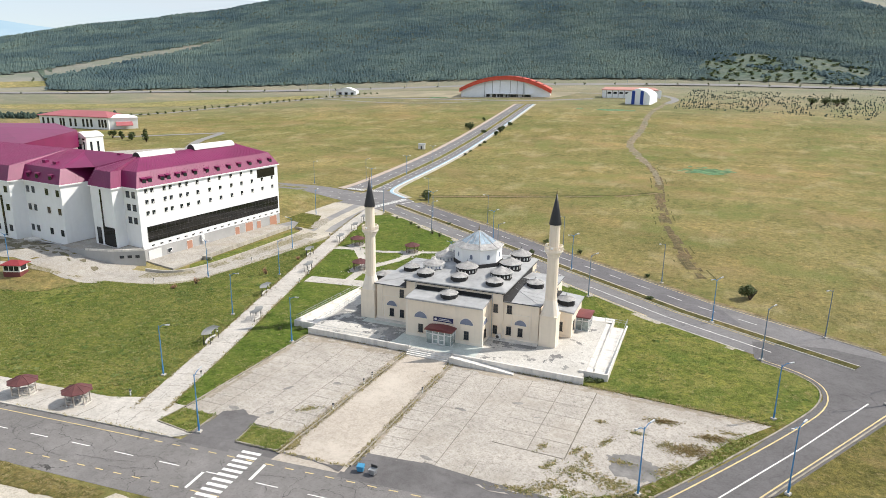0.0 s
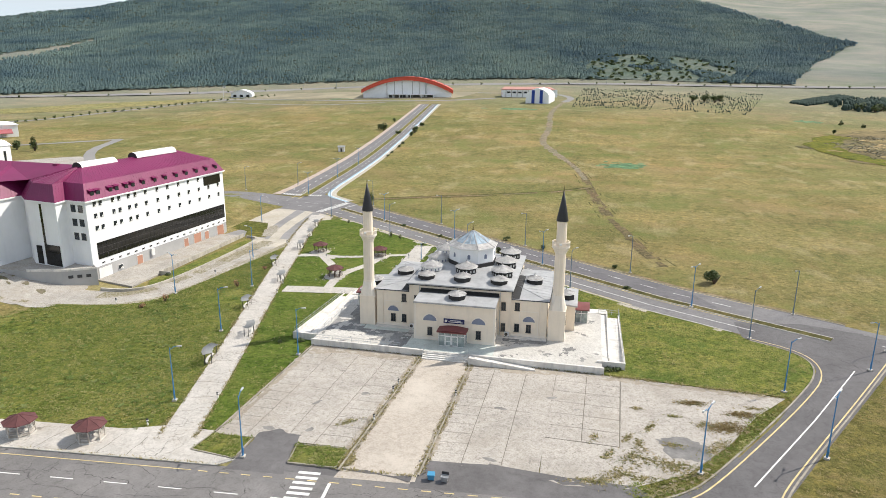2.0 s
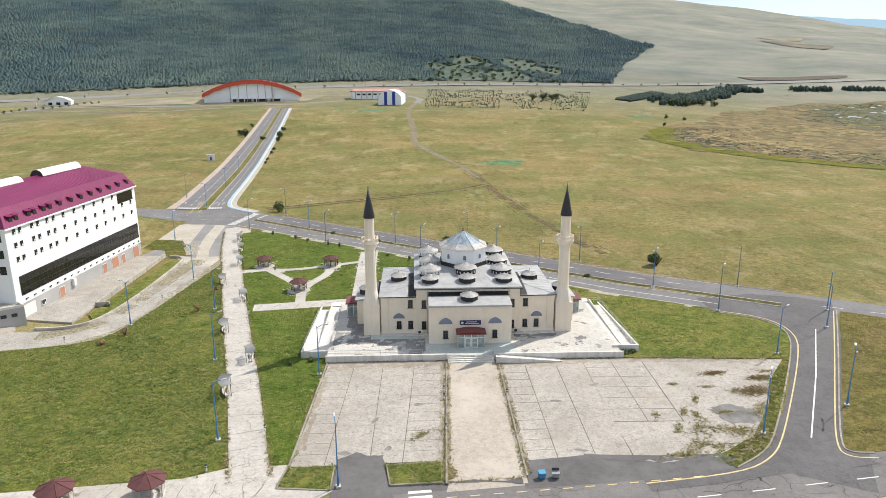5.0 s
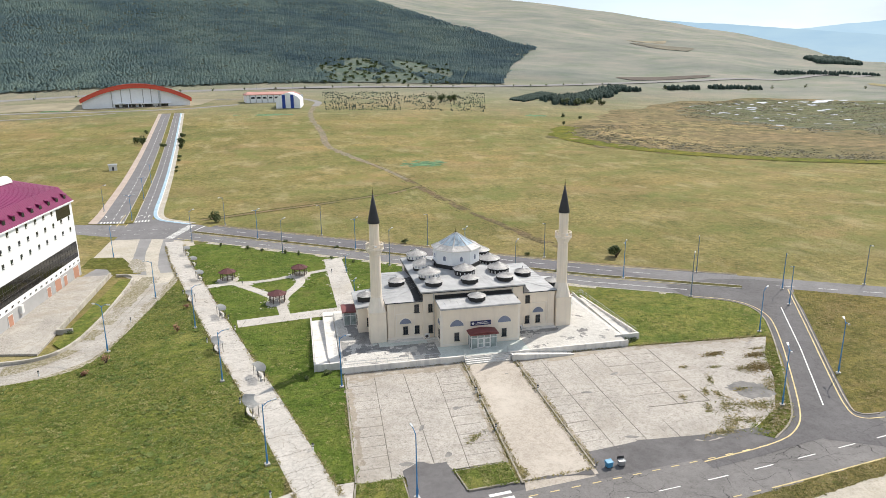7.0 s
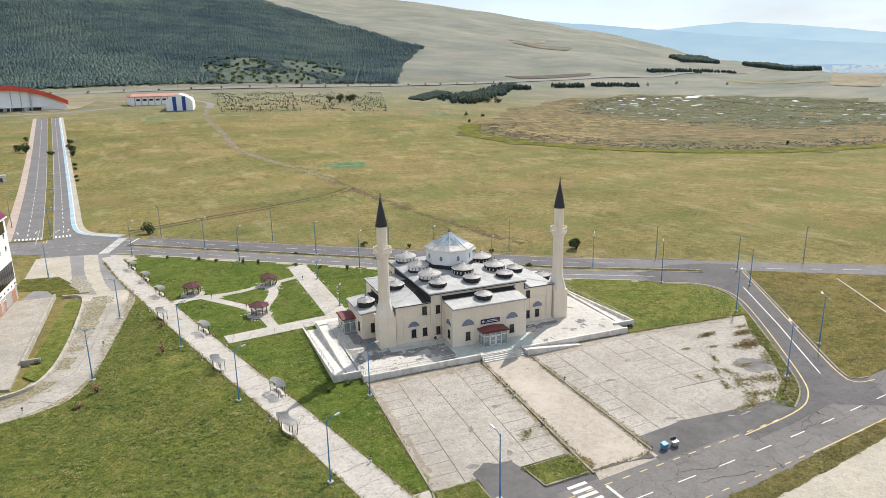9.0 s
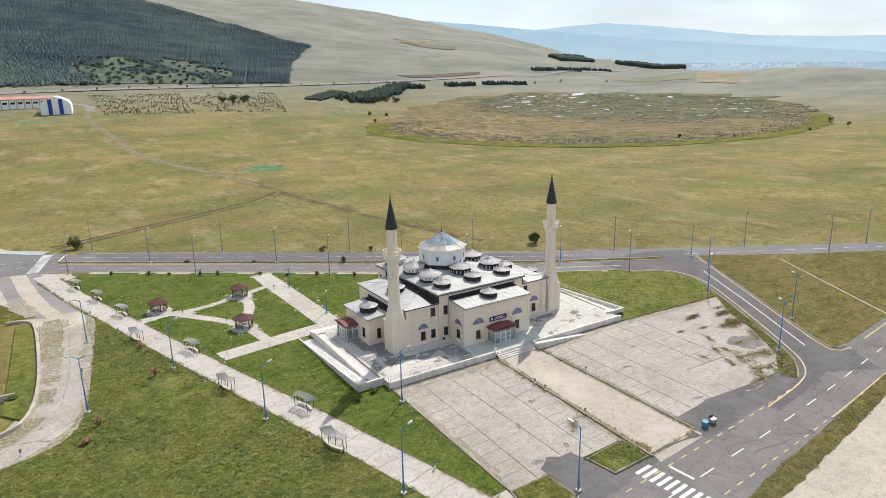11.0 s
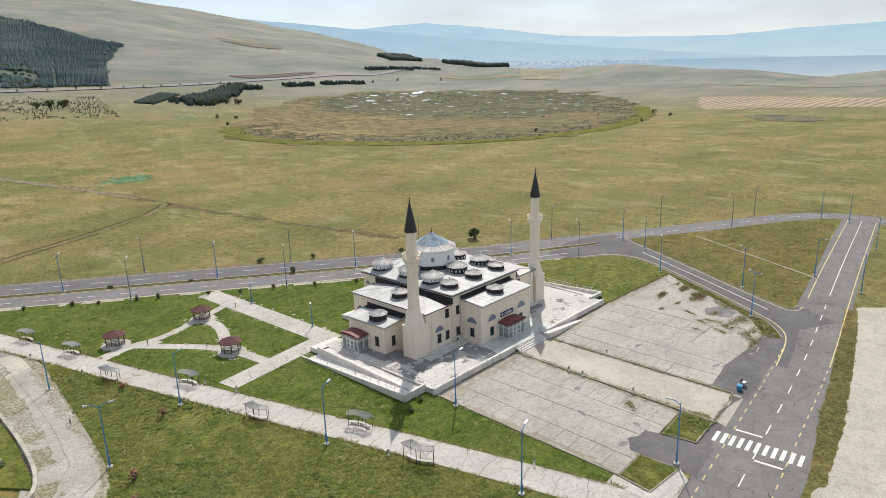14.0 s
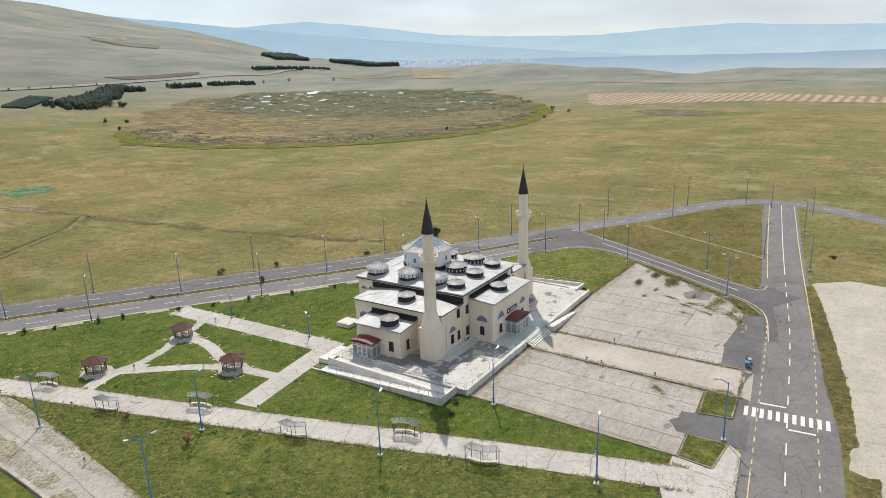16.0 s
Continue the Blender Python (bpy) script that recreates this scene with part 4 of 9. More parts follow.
for k in range(9):
    crack(s, (-65.4, 168 - 4.6 * k), (-61.0, 168 - 4.6 * k + rk.uniform(-1, 1)), 0.07, 0.1592, k + 120, 0.5)
for k in range(14):
    crack(s, (-128 + 4.4 * k, 53.5 + 0.30 * k), (-127.4 + 4.4 * k + rk.uniform(-1.5, 1.5), 59.6 + 0.31 * k), 0.07, 0.150, k + 140, 0.6)
stuffed(part("crack", s, M_CRACK2, walkway, "earth-filled cracks"))
s = Shape()
for k, ((x, y), a_, b_, t_) in enumerate((((-50.8, 81.8), 0.6, 0.4, 20), ((-57.1, 77.6), 1.0, 0.35, 60), ((-60.6, 69.1), 1.0, 0.5, 0), ((-55, 70), 0.7, 0.4, 50), ((-40, 91.5), 0.35, 0.2, 0), ((-30.0, 82), 0.9, 0.35, 0), ((-62, 84), 0.5, 0.2, 80), ((-22.6, 87.2), 0.8, 0.3, 30), ((-19, 84), 0.5, 0.2, 10), ((-29.6, 68.4), 1.0, 0.35, -20))):
    pts = [(x + a_ * math.cos(u * 0.35) * math.cos(radians(t_)) - b_ * math.sin(u * 0.35) * math.sin(radians(t_)), y + a_ * math.cos(u * 0.35) * math.sin(radians(t_)) + b_ * math.sin(u * 0.35) * math.cos(radians(t_))) for u in range(18)]
    slab(s, ragged(pts, 0.25, 0.3, k + 30.0), 0.134)
stuffed(part("stain", s, M_STAIN, lot, "dark worn spots"))
# soil strips along the service road
M_SOIL = grass("dusty_soil", (0.20, 0.17, 0.095), (0.29, 0.245, 0.165), (0.37, 0.325, 0.25), 0.05, 0.35, 1.6, (0.40, 0.36, 0.30), False, ((0.13, 0.125, 0.04), (0.10, 0.095, 0.035)))
s = Shape()
for k, (x, y, a_, b_, t_) in enumerate(((-112.2, 150, 8, 1.5, 88), (-111.4, 138, 7, 1.4, 84), (-114.6, 126, 5, 1.5, 70), (-104.2, 153, 8, 1.1, 84), (-105.9, 142, 7, 1.0, 84), (-106.6, 128, 9, 0.8, 86), (-108.3, 162, 3, 1.2, 80), (-112, 160, 4, 1.6, 80), (-107.6, 118, 5, 0.7, 100), (-118, 114.6, 5, 0.8, 20), (-115, 178, 8, 2.0, 105), (-104.6, 178, 9, 0.9, 96))):
    pts = [(x + a_ * math.cos(u * 0.2244) * math.cos(radians(t_)) - b_ * math.sin(u * 0.2244) * math.sin(radians(t_)), y + a_ * math.cos(u * 0.2244) * math.sin(radians(t_)) + b_ * math.sin(u * 0.2244) * math.cos(radians(t_))) for u in range(28)]
    slab(s, ragged(pts, 0.3, 0.9, k + 50.0), 0.086 + 0.0005 * k)
setting("dirt", s, paved("dusty_weeds", (0.40, 0.372, 0.335), 0.95, 0.0, 0.15, 0.2, ((0.205, 0.175, 0.100), 2.2, 0.47), 5.0, (0.30, 0.255, 0.195), 0.6), "patches of dusty soil and dry weeds on the service road", "dirt")
s = Shape()
for k, q in enumerate(([(-66, 97.4), (-46.2, 97.2), (-46.3, 95.8), (-52, 94.6), (-58, 95.6), (-65.8, 94.0)], [(-36.8, 97.0), (-16, 96.7), (-16, 95.8), (-24, 95.2), (-30, 94.2), (-36.6, 95.4)], [(-15, 96.6), (11.5, 95.2), (8, 93.8), (-4, 94.6), (-15, 95.4)], [(-66.9, 70), (-66.3, 92), (-65.6, 92), (-65.9, 70)])):
    slab(s, ragged(q, 0.4, 0.7, k + 70.0), 0.1325)
for k, (a, b) in enumerate((((-45.6, 97.2), (-47.3, 62.5)), ((-37.2, 97.0), (-37.9, 63.2)), ((-46.5, 97.2), (-48.2, 66.5)), ((-36.6, 97), (-37.2, 66)))):
    slab(s, ragged([(a[0] - 0.28, a[1]), (a[0] + 0.28, a[1]), (b[0] + 0.28, b[1]), (b[0] - 0.28, b[1])], 0.35, 0.3, k + 80.0), 0.1335)
stuffed(part("dirt", s, paved("brown_dirt", (0.33, 0.285, 0.23), 0.95, 0, 0.2, 0.25, ((0.42, 0.385, 0.34), 0.6, 0.52), 5.0, None, 0.6), lot, "brown dirt washed along the edges"))

# ---- mosque terrace ----
TZ = 1.0
terrace = thing("terrace", "raised marble-paved terrace with stained slabs and low white walls", "terrace", kind="structure")
part("platform", Shape().prism([(-66.6, 97.8), (-15.2, 97.4), (-15.2, 124), (-66.6, 125.2)], 0.0, TZ), M_TERRACE, terrace)
part("tile_floor", slab(Shape(), [(-50.6, 98.1), (-33.6, 98.0), (-33.6, 103), (-50.6, 103)], TZ + 0.012, 0.01), M_TILE, terrace, "grey-green polished tiles")
part("tile_floor", slab(Shape(), [(-60.4, 105.4), (-50.6, 105.4), (-50.6, 108), (-60.4, 108)], TZ + 0.010, 0.01), M_TILE, terrace)
wall = Shape()
for a, b in (((-66.7, 97.9), (-45.7, 97.75)), ((-37.6, 97.65), (-14.9, 97.4))):
    wall.prism([(a[0], a[1] - 0.2), (b[0], b[1] - 0.2), (b[0], b[1] + 0.2), (a[0], a[1] + 0.2)], 0.0, TZ + 0.22)
part("front_wall", wall, M_TERRWALL, terrace, "stained white retaining wall")
for i in range(4):
    part("step", Shape().box(-45.7, -37.6, 96.3 + 0.38 * i, 98.2, 0.0, 0.2 * (i + 1) + 0.1), M_TERRWALL, terrace)
part("ramp", Shape().prism([(-37.4, 96.0), (-26.2, 96.0), (-26.2, 97.2), (-37.4, 97.2)], 0.0, [TZ + 0.1, 0.15, 0.15, TZ + 0.1]), M_TERRWALL, terrace)
part("ramp_wall", Shape().prism([(-37.4, 95.8), (-26.0, 95.8), (-26.0, 96.0), (-37.4, 96.0)], 0.0, [TZ + 0.35, 0.3, 0.3, TZ + 0.35]), M_TERRWALL, terrace)


def side_ramp(sx):
    """A ramp folded in two beside the terrace; sx -1 or 1 mirrors it about the axis."""
    cx = -41.3

    def q(x0, x1, y0, y1):
        a, b = sorted((cx + sx * x0, cx + sx * x1))
        return [(a, y0), (b, y0), (b, y1), (a, y1)]
    part("ramp", Shape().prism(q(25.4, 27.2, 100.4, 123.5), 0.0, [TZ * 0.62, TZ * 0.62, TZ, TZ]), M_TERRWALL, terrace)
    part("ramp", Shape().prism(q(27.4, 29.6, 100.4, 124.4), 0.0, [TZ * 0.58, TZ * 0.58, 0.12, 0.12]), M_TERRWALL, terrace)
    part("ramp_wall", Shape().prism(q(27.2, 27.4, 102.4, 124.4), 0.0, [0.82, 0.82, 1.55, 1.55]), M_TERRWALL, terrace)
    part("ramp_wall", Shape().prism(q(29.6, 29.9, 100.0, 126.0), 0.0, [TZ * 1.32, TZ * 1.32, 0.25, 0.25]), M_TERRWALL, terrace)
    part("ramp_wall", Shape().prism(q(25.2, 29.9, 99.7, 100.1), 0.0, TZ + 0.34), M_TERRWALL, terrace)
    part("landing", Shape().prism(q(21.5, 27.3, 124.2, 126.6), 0.0, TZ * 0.98), M_TERRWALL, terrace)


side_ramp(-1)
side_ramp(1)


def railing(a, b, za, zb, n):
    """Steel handrail on posts from a to b."""
    r = thing("railing", "thin grey steel railing on the terrace edge", "railing", group="terrace railings")
    for i in range(n + 1):
        k = i / n
        x, y, z = a[0] + (b[0] - a[0]) * k, a[1] + (b[1] - a[1]) * k, za + (zb - za) * k
        part("post", Shape().tube((x, y, z), (x, y, z + 0.95), 0.03, None, 6), M_STEEL, r)
    for h in (0.5, 0.95):
        part("rail", Shape().tube((*a, za + h), (*b, zb + h), 0.03, None, 6), M_STEEL, r)


railing((-66.5, 98.4), (-66.5, 123), TZ, TZ, 14)
railing((-11.6, 100.2), (-11.6, 126), 0.9, 0.7, 14)
railing((-71.0, 100.2), (-71.0, 126), 1.25, 0.3, 14)
railing((-66.3, 98.1), (-50, 97.9), TZ + 0.1, TZ + 0.1, 9)
railing((-15.6, 124.3), (-11.7, 124.3), TZ, 0.8, 3)
railing((-45.6, 96.4), (-45.6, 98.2), 0.3, 1.1, 2)
railing((-37.7, 96.4), (-37.7, 98.2), 0.3, 1.1, 2)

# ---- mosque ----
mosque = thing("mosque", "cream mosque with two slender minarets and clustered small grey domes", "mosque", (-41.3, 107.7, 0))
EXT = 0.35


def sloped_roof(name, x0, x1, y0, y1, za, zb, zc, zd, parent, e=EXT, thick=0.3, label="grey standing-seam metal roof"):
    """A thin roof over a rectangle; za..zd the heights at its corners, counter-clockwise from front left."""
    r = part(name, Shape().prism([(x0 - e, y0 - e), (x1 + e, y0 - e), (x1 + e, y1 + e), (x0 - e, y1 + e)], [z - thick for z in (za, zb, zc, zd)], [za, zb, zc, zd]), M_ZINC, parent, label)
    return r


def seams(x0, x1, y0, y1, f, along_x, gap, parent):
    """Standing seams on a roof plane f(x, y)."""
    s = Shape()
    n = int(((y1 - y0) if along_x else (x1 - x0)) / gap)
    for i in range(1, n):
        if along_x:
            y = y0 + gap * i
            s.prism([(x0, y - 0.016), (x1, y - 0.016), (x1, y + 0.016), (x0, y + 0.016)], [f(x0, y), f(x1, y), f(x1, y), f(x0, y)], [f(x0, y) + 0.03, f(x1, y) + 0.03, f(x1, y) + 0.03, f(x0, y) + 0.03])
        else:
            x = x0 + gap * i
            s.prism([(x - 0.016, y0), (x + 0.016, y0), (x + 0.016, y1), (x - 0.016, y1)], [f(x, y0), f(x, y0), f(x, y1), f(x, y1)], [f(x, y0) + 0.03, f(x, y0) + 0.03, f(x, y1) + 0.03, f(x, y1) + 0.03])
    return stuffed(part("seam", s, M_ZINC, parent))


# main hall and its low hipped roof
part("hall_wall", Shape().box(-9.65, 9.65, 0, 23.7, 0.9, 9.75), M_CREAM, mosque)
hall_roof = Shape()
a = [(-10.0, -0.35), (10.0, -0.35), (10.0, 24.05), (-10.0, 24.05)]
b = [(-5.2, 8.6), (5.2, 8.6), (5.2, 19.0), (-5.2, 19.0)]
hall_roof.prism(a, 9.75, 10.1)
hall_roof.prism(a, 10.1, 11.0, b)
hr = part("hall_roof", hall_roof, M_ZINC, mosque, "grey standing-seam hipped roof")
s = Shape()
for i in range(1, 17):
    x = -10 + i * 20 / 17
    for y0, y1 in ((-0.35, 8.6), (24.05, 19.0)):
        xi = x * 0.52
        s.add([(x - 0.015, y0, 10.1), (x + 0.015, y0, 10.1), (xi + 0.015, y1, 11.0), (xi - 0.015, y1, 11.0), (x - 0.015, y0, 10.125), (x + 0.015, y0, 10.125), (xi + 0.015, y1, 11.025), (xi - 0.015, y1, 11.025)], [(4, 5, 6, 7), (0, 1, 5, 4), (1, 2, 6, 5), (3, 0, 4, 7)])
stuffed(part("seam", s, M_ZINC, mosque))
part("fascia", Shape().box(-10.02, 10.02, -0.37, 24.07, 9.72, 9.86), M_BITUMEN, mosque, "dark eaves line")

for sx in (-1, 1):
    xs = sorted((sx * 9.65, sx * 16.2))
    part("wing_wall", Shape().box(xs[0], xs[1], 0.35, 19.3, 0.9, 8.2), M_CREAM, mosque)
    lo, hi = 8.35, 9.05
    xo, xi, yf, yb = sx * 16.55, sx * 9.66, 0.0, 19.65
    rim_ = [(xo, yf), (xi, yf), (xi, 6.6), (xi, 13.0), (xi, yb), (xo, yb)]
    zs_ = [lo, lo, hi, hi, lo, lo]
    wr = Shape()
    wr.add([(*q, z) for q, z in zip(rim_, zs_)] + [(*q, lo - 0.22) for q in rim_], [(0, 1, 2), (0, 2, 3, 5), (3, 4, 5), (0, 6, 7, 1), (4, 10, 11, 5), (5, 11, 6, 0), (11, 10, 9, 8, 7, 6)])
    part("wing_roof", wr, M_ZINC, mosque, "grey sheet-metal hipped roof")
    for ye, yr in ((yf, 6.6), (yb, 13.0)):
        part("hip_cap", Shape().tube((xo, ye, lo + 0.02), (xi, yr, hi + 0.02), 0.035, None, 5), M_ZINC, mosque)
    part("fascia", Shape().box(*sorted((sx * 9.7, sx * 16.58)), -0.03, 0.0, lo - 0.16, lo - 0.02).box(*sorted((sx * 16.55, sx * 16.58)), 0.0, 19.65, lo - 0.16, lo - 0.02), M_BITUMEN, mosque, "dark eaves line")
    sl = Shape()
    for k_ in range(1, 11):
        y_ = 1.55 * k_ + 0.9
        reach = 16.5
        start_ = 9.7 + 6.85 * max(0.0, (6.6 - y_) / 6.6, (y_ - 13.0) / 6.65)
        z_ = lambda x: lo + (16.55 - x) / 6.89 * (hi - lo)
        sl.add([(sx * start_, y_ - 0.014, z_(start_) + 0.004), (sx * reach, y_ - 0.014, z_(reach) + 0.004), (sx * reach, y_ + 0.014, z_(reach) + 0.004), (sx * start_, y_ + 0.014, z_(start_) + 0.004), (sx * start_, y_, z_(start_) + 0.03), (sx * reach, y_, z_(reach) + 0.03)], [(0, 1, 5, 4), (3, 4, 5, 2)])
    stuffed(part("seam", sl, M_ZINC, mosque))
    part("flashing", Shape().box(*sorted((sx * 9.66, sx * 9.72)), -0.2, 20.2, 8.3, 9.45), M_BITUMEN, mosque, "black waterproof membrane")
    mz = lambda x, y: min(lo + (16.55 - x) / 6.89 * (hi - lo), lo + y / 6.6 * (hi - lo)) + 0.02
    part("flashing", Shape().add([(sx * x, y, mz(x, y)) for x, y in ((9.74, 0.1), (11.1, 0.1), (11.1, 5.22), (9.74, 6.5), (11.1, 13.0), (9.74, 13.0))], [(0, 1, 2, 3), (3, 2, 4, 5)]), M_BITUMEN, mosque, "black waterproof membrane")
    xa = sorted((sx * 16.2, sx * 21.1))
    part("annex_wall", Shape().box(xa[0], xa[1], 5.6, 15.1, 0.9, 5.95), M_CREAM, mosque)
    lo2, hi2 = 6.1, 6.6
    hz = (lo2, hi2, hi2, lo2) if sx < 0 else (hi2, lo2, lo2, hi2)
    sloped_roof("annex_roof", xa[0] if sx < 0 else xa[0] + 0.35, xa[1] - (0.35 if sx < 0 else 0), 5.6, 15.1, *hz, mosque)
    part("flashing", Shape().box(*sorted((sx * 16.21, sx * 16.27)), 5.3, 15.4, 6.4, 7.2), M_BITUMEN, mosque, "black waterproof membrane")
    part("flashing", Shape().box(*sorted((sx * 16.21, sx * 17.2)), 5.4, 15.3, 6.56, 6.62), M_BITUMEN, mosque)

# entrance block
part("entrance_wall", Shape().box(-7.1, 7.1, -4.85, 0.0, 0.9, 8.15), M_CREAM, mosque)
sloped_roof("entrance_roof", -7.1, 7.1, -4.85, -0.36, 8.3, 8.3, 8.75, 8.75, mosque)
seams(-7.4, 7.4, -5.2, 0, lambda x, y: 8.3 + (y + 5.2) / 5.2 * 0.45, False, 1.2, mosque)
part("flashing", Shape().box(-7.4, 7.4, -0.08, -0.01, 8.6, 9.22), M_BITUMEN, mosque, "black waterproof membrane")
part("flashing", Shape().box(-7.4, 7.4, -0.9, -0.05, 8.74, 8.80), M_BITUMEN, mosque)
part("lightwell_wall", Shape().box(-13.2, -10.0, 23.9, 27.2, 0, 0.9).box(-12.9, -10.3, 24.2, 26.9, 0.5, 0.95), M_TERRWALL, mosque)

# pale step along the foot of the wings
for x0, x1 in ((-16.3, -7.2), (7.2, 16.3)):
    part("foot_step", Shape().box(x0, x1, -0.95, 0.28, 1.0, 1.13), M_TERRWALL, mosque, "pale stone step")
# pilasters and cornice strips
for x in (-7.1, 7.1):
    for y in (-4.85,):
        part("pilaster", Shape().box(x - 0.35 if x < 0 else x - 0.05, x + 0.05 if x < 0 else x + 0.35, y - 0.06, y + 0.5, 0.9, 8.0), M_CREAM2, mosque)
part("plinth", Shape().box(-16.3, 16.3, 0.28, 19.4, 0.9, 1.5).box(-7.18, 7.18, -4.93, 0, 0.9, 1.5), M_CREAM2, mosque)


def window(x, y, z, w, h, face, parent, big=False):
    """A dark framed window set on a wall; face: 'f' front, 'l' left, 'r' right, 'b' back."""
    turn = {"f": 0, "r": 90, "b": 180, "l": -90}[face]
    wn = new("window")
    wn.parent = parent
    wn.matrix_basis = pose(x, y, z, 0, 0, turn)
    fr = Shape()
    fr.box(-w / 2 - 0.06, -w / 2, -0.1, 0.02, 0, h).box(w / 2, w / 2 + 0.06, -0.1, 0.02, 0, h)
    fr.box(-w / 2 - 0.06, w / 2 + 0.06, -0.1, 0.02, h, h + 0.06).box(-w / 2 - 0.16, w / 2 + 0.16, -0.16, 0.02, -0.09, 0)
    fr.box(-0.03, 0.03, -0.07, 0.02, 0, h).box(-w / 2, w / 2, -0.07, 0.02, h * 0.62, h * 0.62 + 0.05)
    part("window_frame", fr, M_DARKFRAME, wn)
    part("pane", Shape().box(-w / 2, w / 2, -0.04, 0.0, 0, h), M_GLASS, wn)
    return wn


def lunette(x, y, z, r, face, parent):
    """A blind pointed half-round in slate blue in a shallow pale recess."""
    turn = {"f": 0, "r": 90, "b": 180, "l": -90}[face]
    ob = new("lunette")
    ob.parent = parent
    ob.matrix_basis = pose(x, y, z, 0, 0, turn)
    n = 14
    arc = [(r * math.cos(math.pi * k / n), r * (0.86 * math.sin(math.pi * k / n) + 0.10 * math.sin(math.pi * k / n) ** 8)) for k in range(n + 1)]
    s = Shape()
    s.add([(px, -0.06, pz) for px, pz in arc] + [(px, 0.02, pz) for px, pz in arc], [tuple(range(n + 1))[::-1]] + [(k, k + 1, n + 2 + k, n + 1 + k) for k in range(n)] + [(0, n + 1, 2 * n + 1, n)])
    part("panel", s, M_LUNETTE, ob)
    s = Shape()
    ro = [(px * 1.12, pz * 1.12) for px, pz in arc]
    s.add([(px, -0.11, pz) for px, pz in arc] + [(px, -0.11, pz) for px, pz in ro] + [(px, 0.02, pz) for px, pz in ro], [(k + 1, k, n + 1 + k, n + 2 + k) for k in range(n)] + [(n + 1 + k, 2 * n + 2 + k, 2 * n + 3 + k, n + 2 + k) for k in range(n)])
    part("surround", s, M_CREAM2, ob)
    return ob


W, H2 = 0.76, 1.45
for sx in (-1, 1):
    lunette(sx * 4.45, -4.86, 4.75, 1.25, "f", mosque)
    window(sx * 4.45, -4.86, 2.0, W, H2, "f", mosque)
    lunette(sx * 12.9, 0.34, 4.05, 1.1, "f", mosque)
    window(sx * 12.9, 0.34, 2.0, W, H2, "f", mosque)
    window(sx * 10.75, 0.34, 2.0, W, H2, "f", mosque)
    window(sx * 10.75, 0.34, 6.1, W, H2, "f", mosque)
    window(sx * 8.25, -0.01, 2.0, W * 0.9, H2, "f", mosque)
    window(sx * 8.25, -0.01, 6.1, W * 0.9, H2, "f", mosque)
    side = "l" if sx < 0 else "r"
    lunette(sx * 7.11, -2.5, 4.5, 1.15, side, mosque)
    window(sx * 7.11, -2.5, 2.0, W, H2, side, mosque)
    lunette(sx * 16.21, 17.3, 5.0, 1.1, side, mosque)
    window(sx * 21.11, 7.6, 2.2, W, H2 * 1.1, side, mosque)
    window(sx * 19.1, 5.59, 2.2, W * 0.8, H2 * 1.15, "f", mosque)
    for y in (20.6, 22.4):
        lunette(sx * 9.66, y, 7.6, 0.7, side, mosque)

# recessed wall panels round the openings of the wings
for sx in (-1, 1):
    x = sx * 12.9
    s = Shape()
    s.box(x - 1.75, x - 1.6, 0.3, 0.4, 1.5, 5.9).box(x + 1.6, x + 1.75, 0.3, 0.4, 1.5, 5.9).box(x - 1.75, x + 1.75, 0.3, 0.4, 5.9, 6.05)
    part("panel_border", s, M_CREAM2, mosque)
    part("downpipe", Shape().tube((sx * 7.6, -0.12, 1.0), (sx * 7.6, -0.12, 9.5), 0.07, None, 6), M_STEEL, mosque)
    part("downpipe", Shape().tube((sx * 14.9, 0.22, 1.0), (sx * 14.9, 0.22, 8.2), 0.06, None, 6), M_CREAM2, mosque)


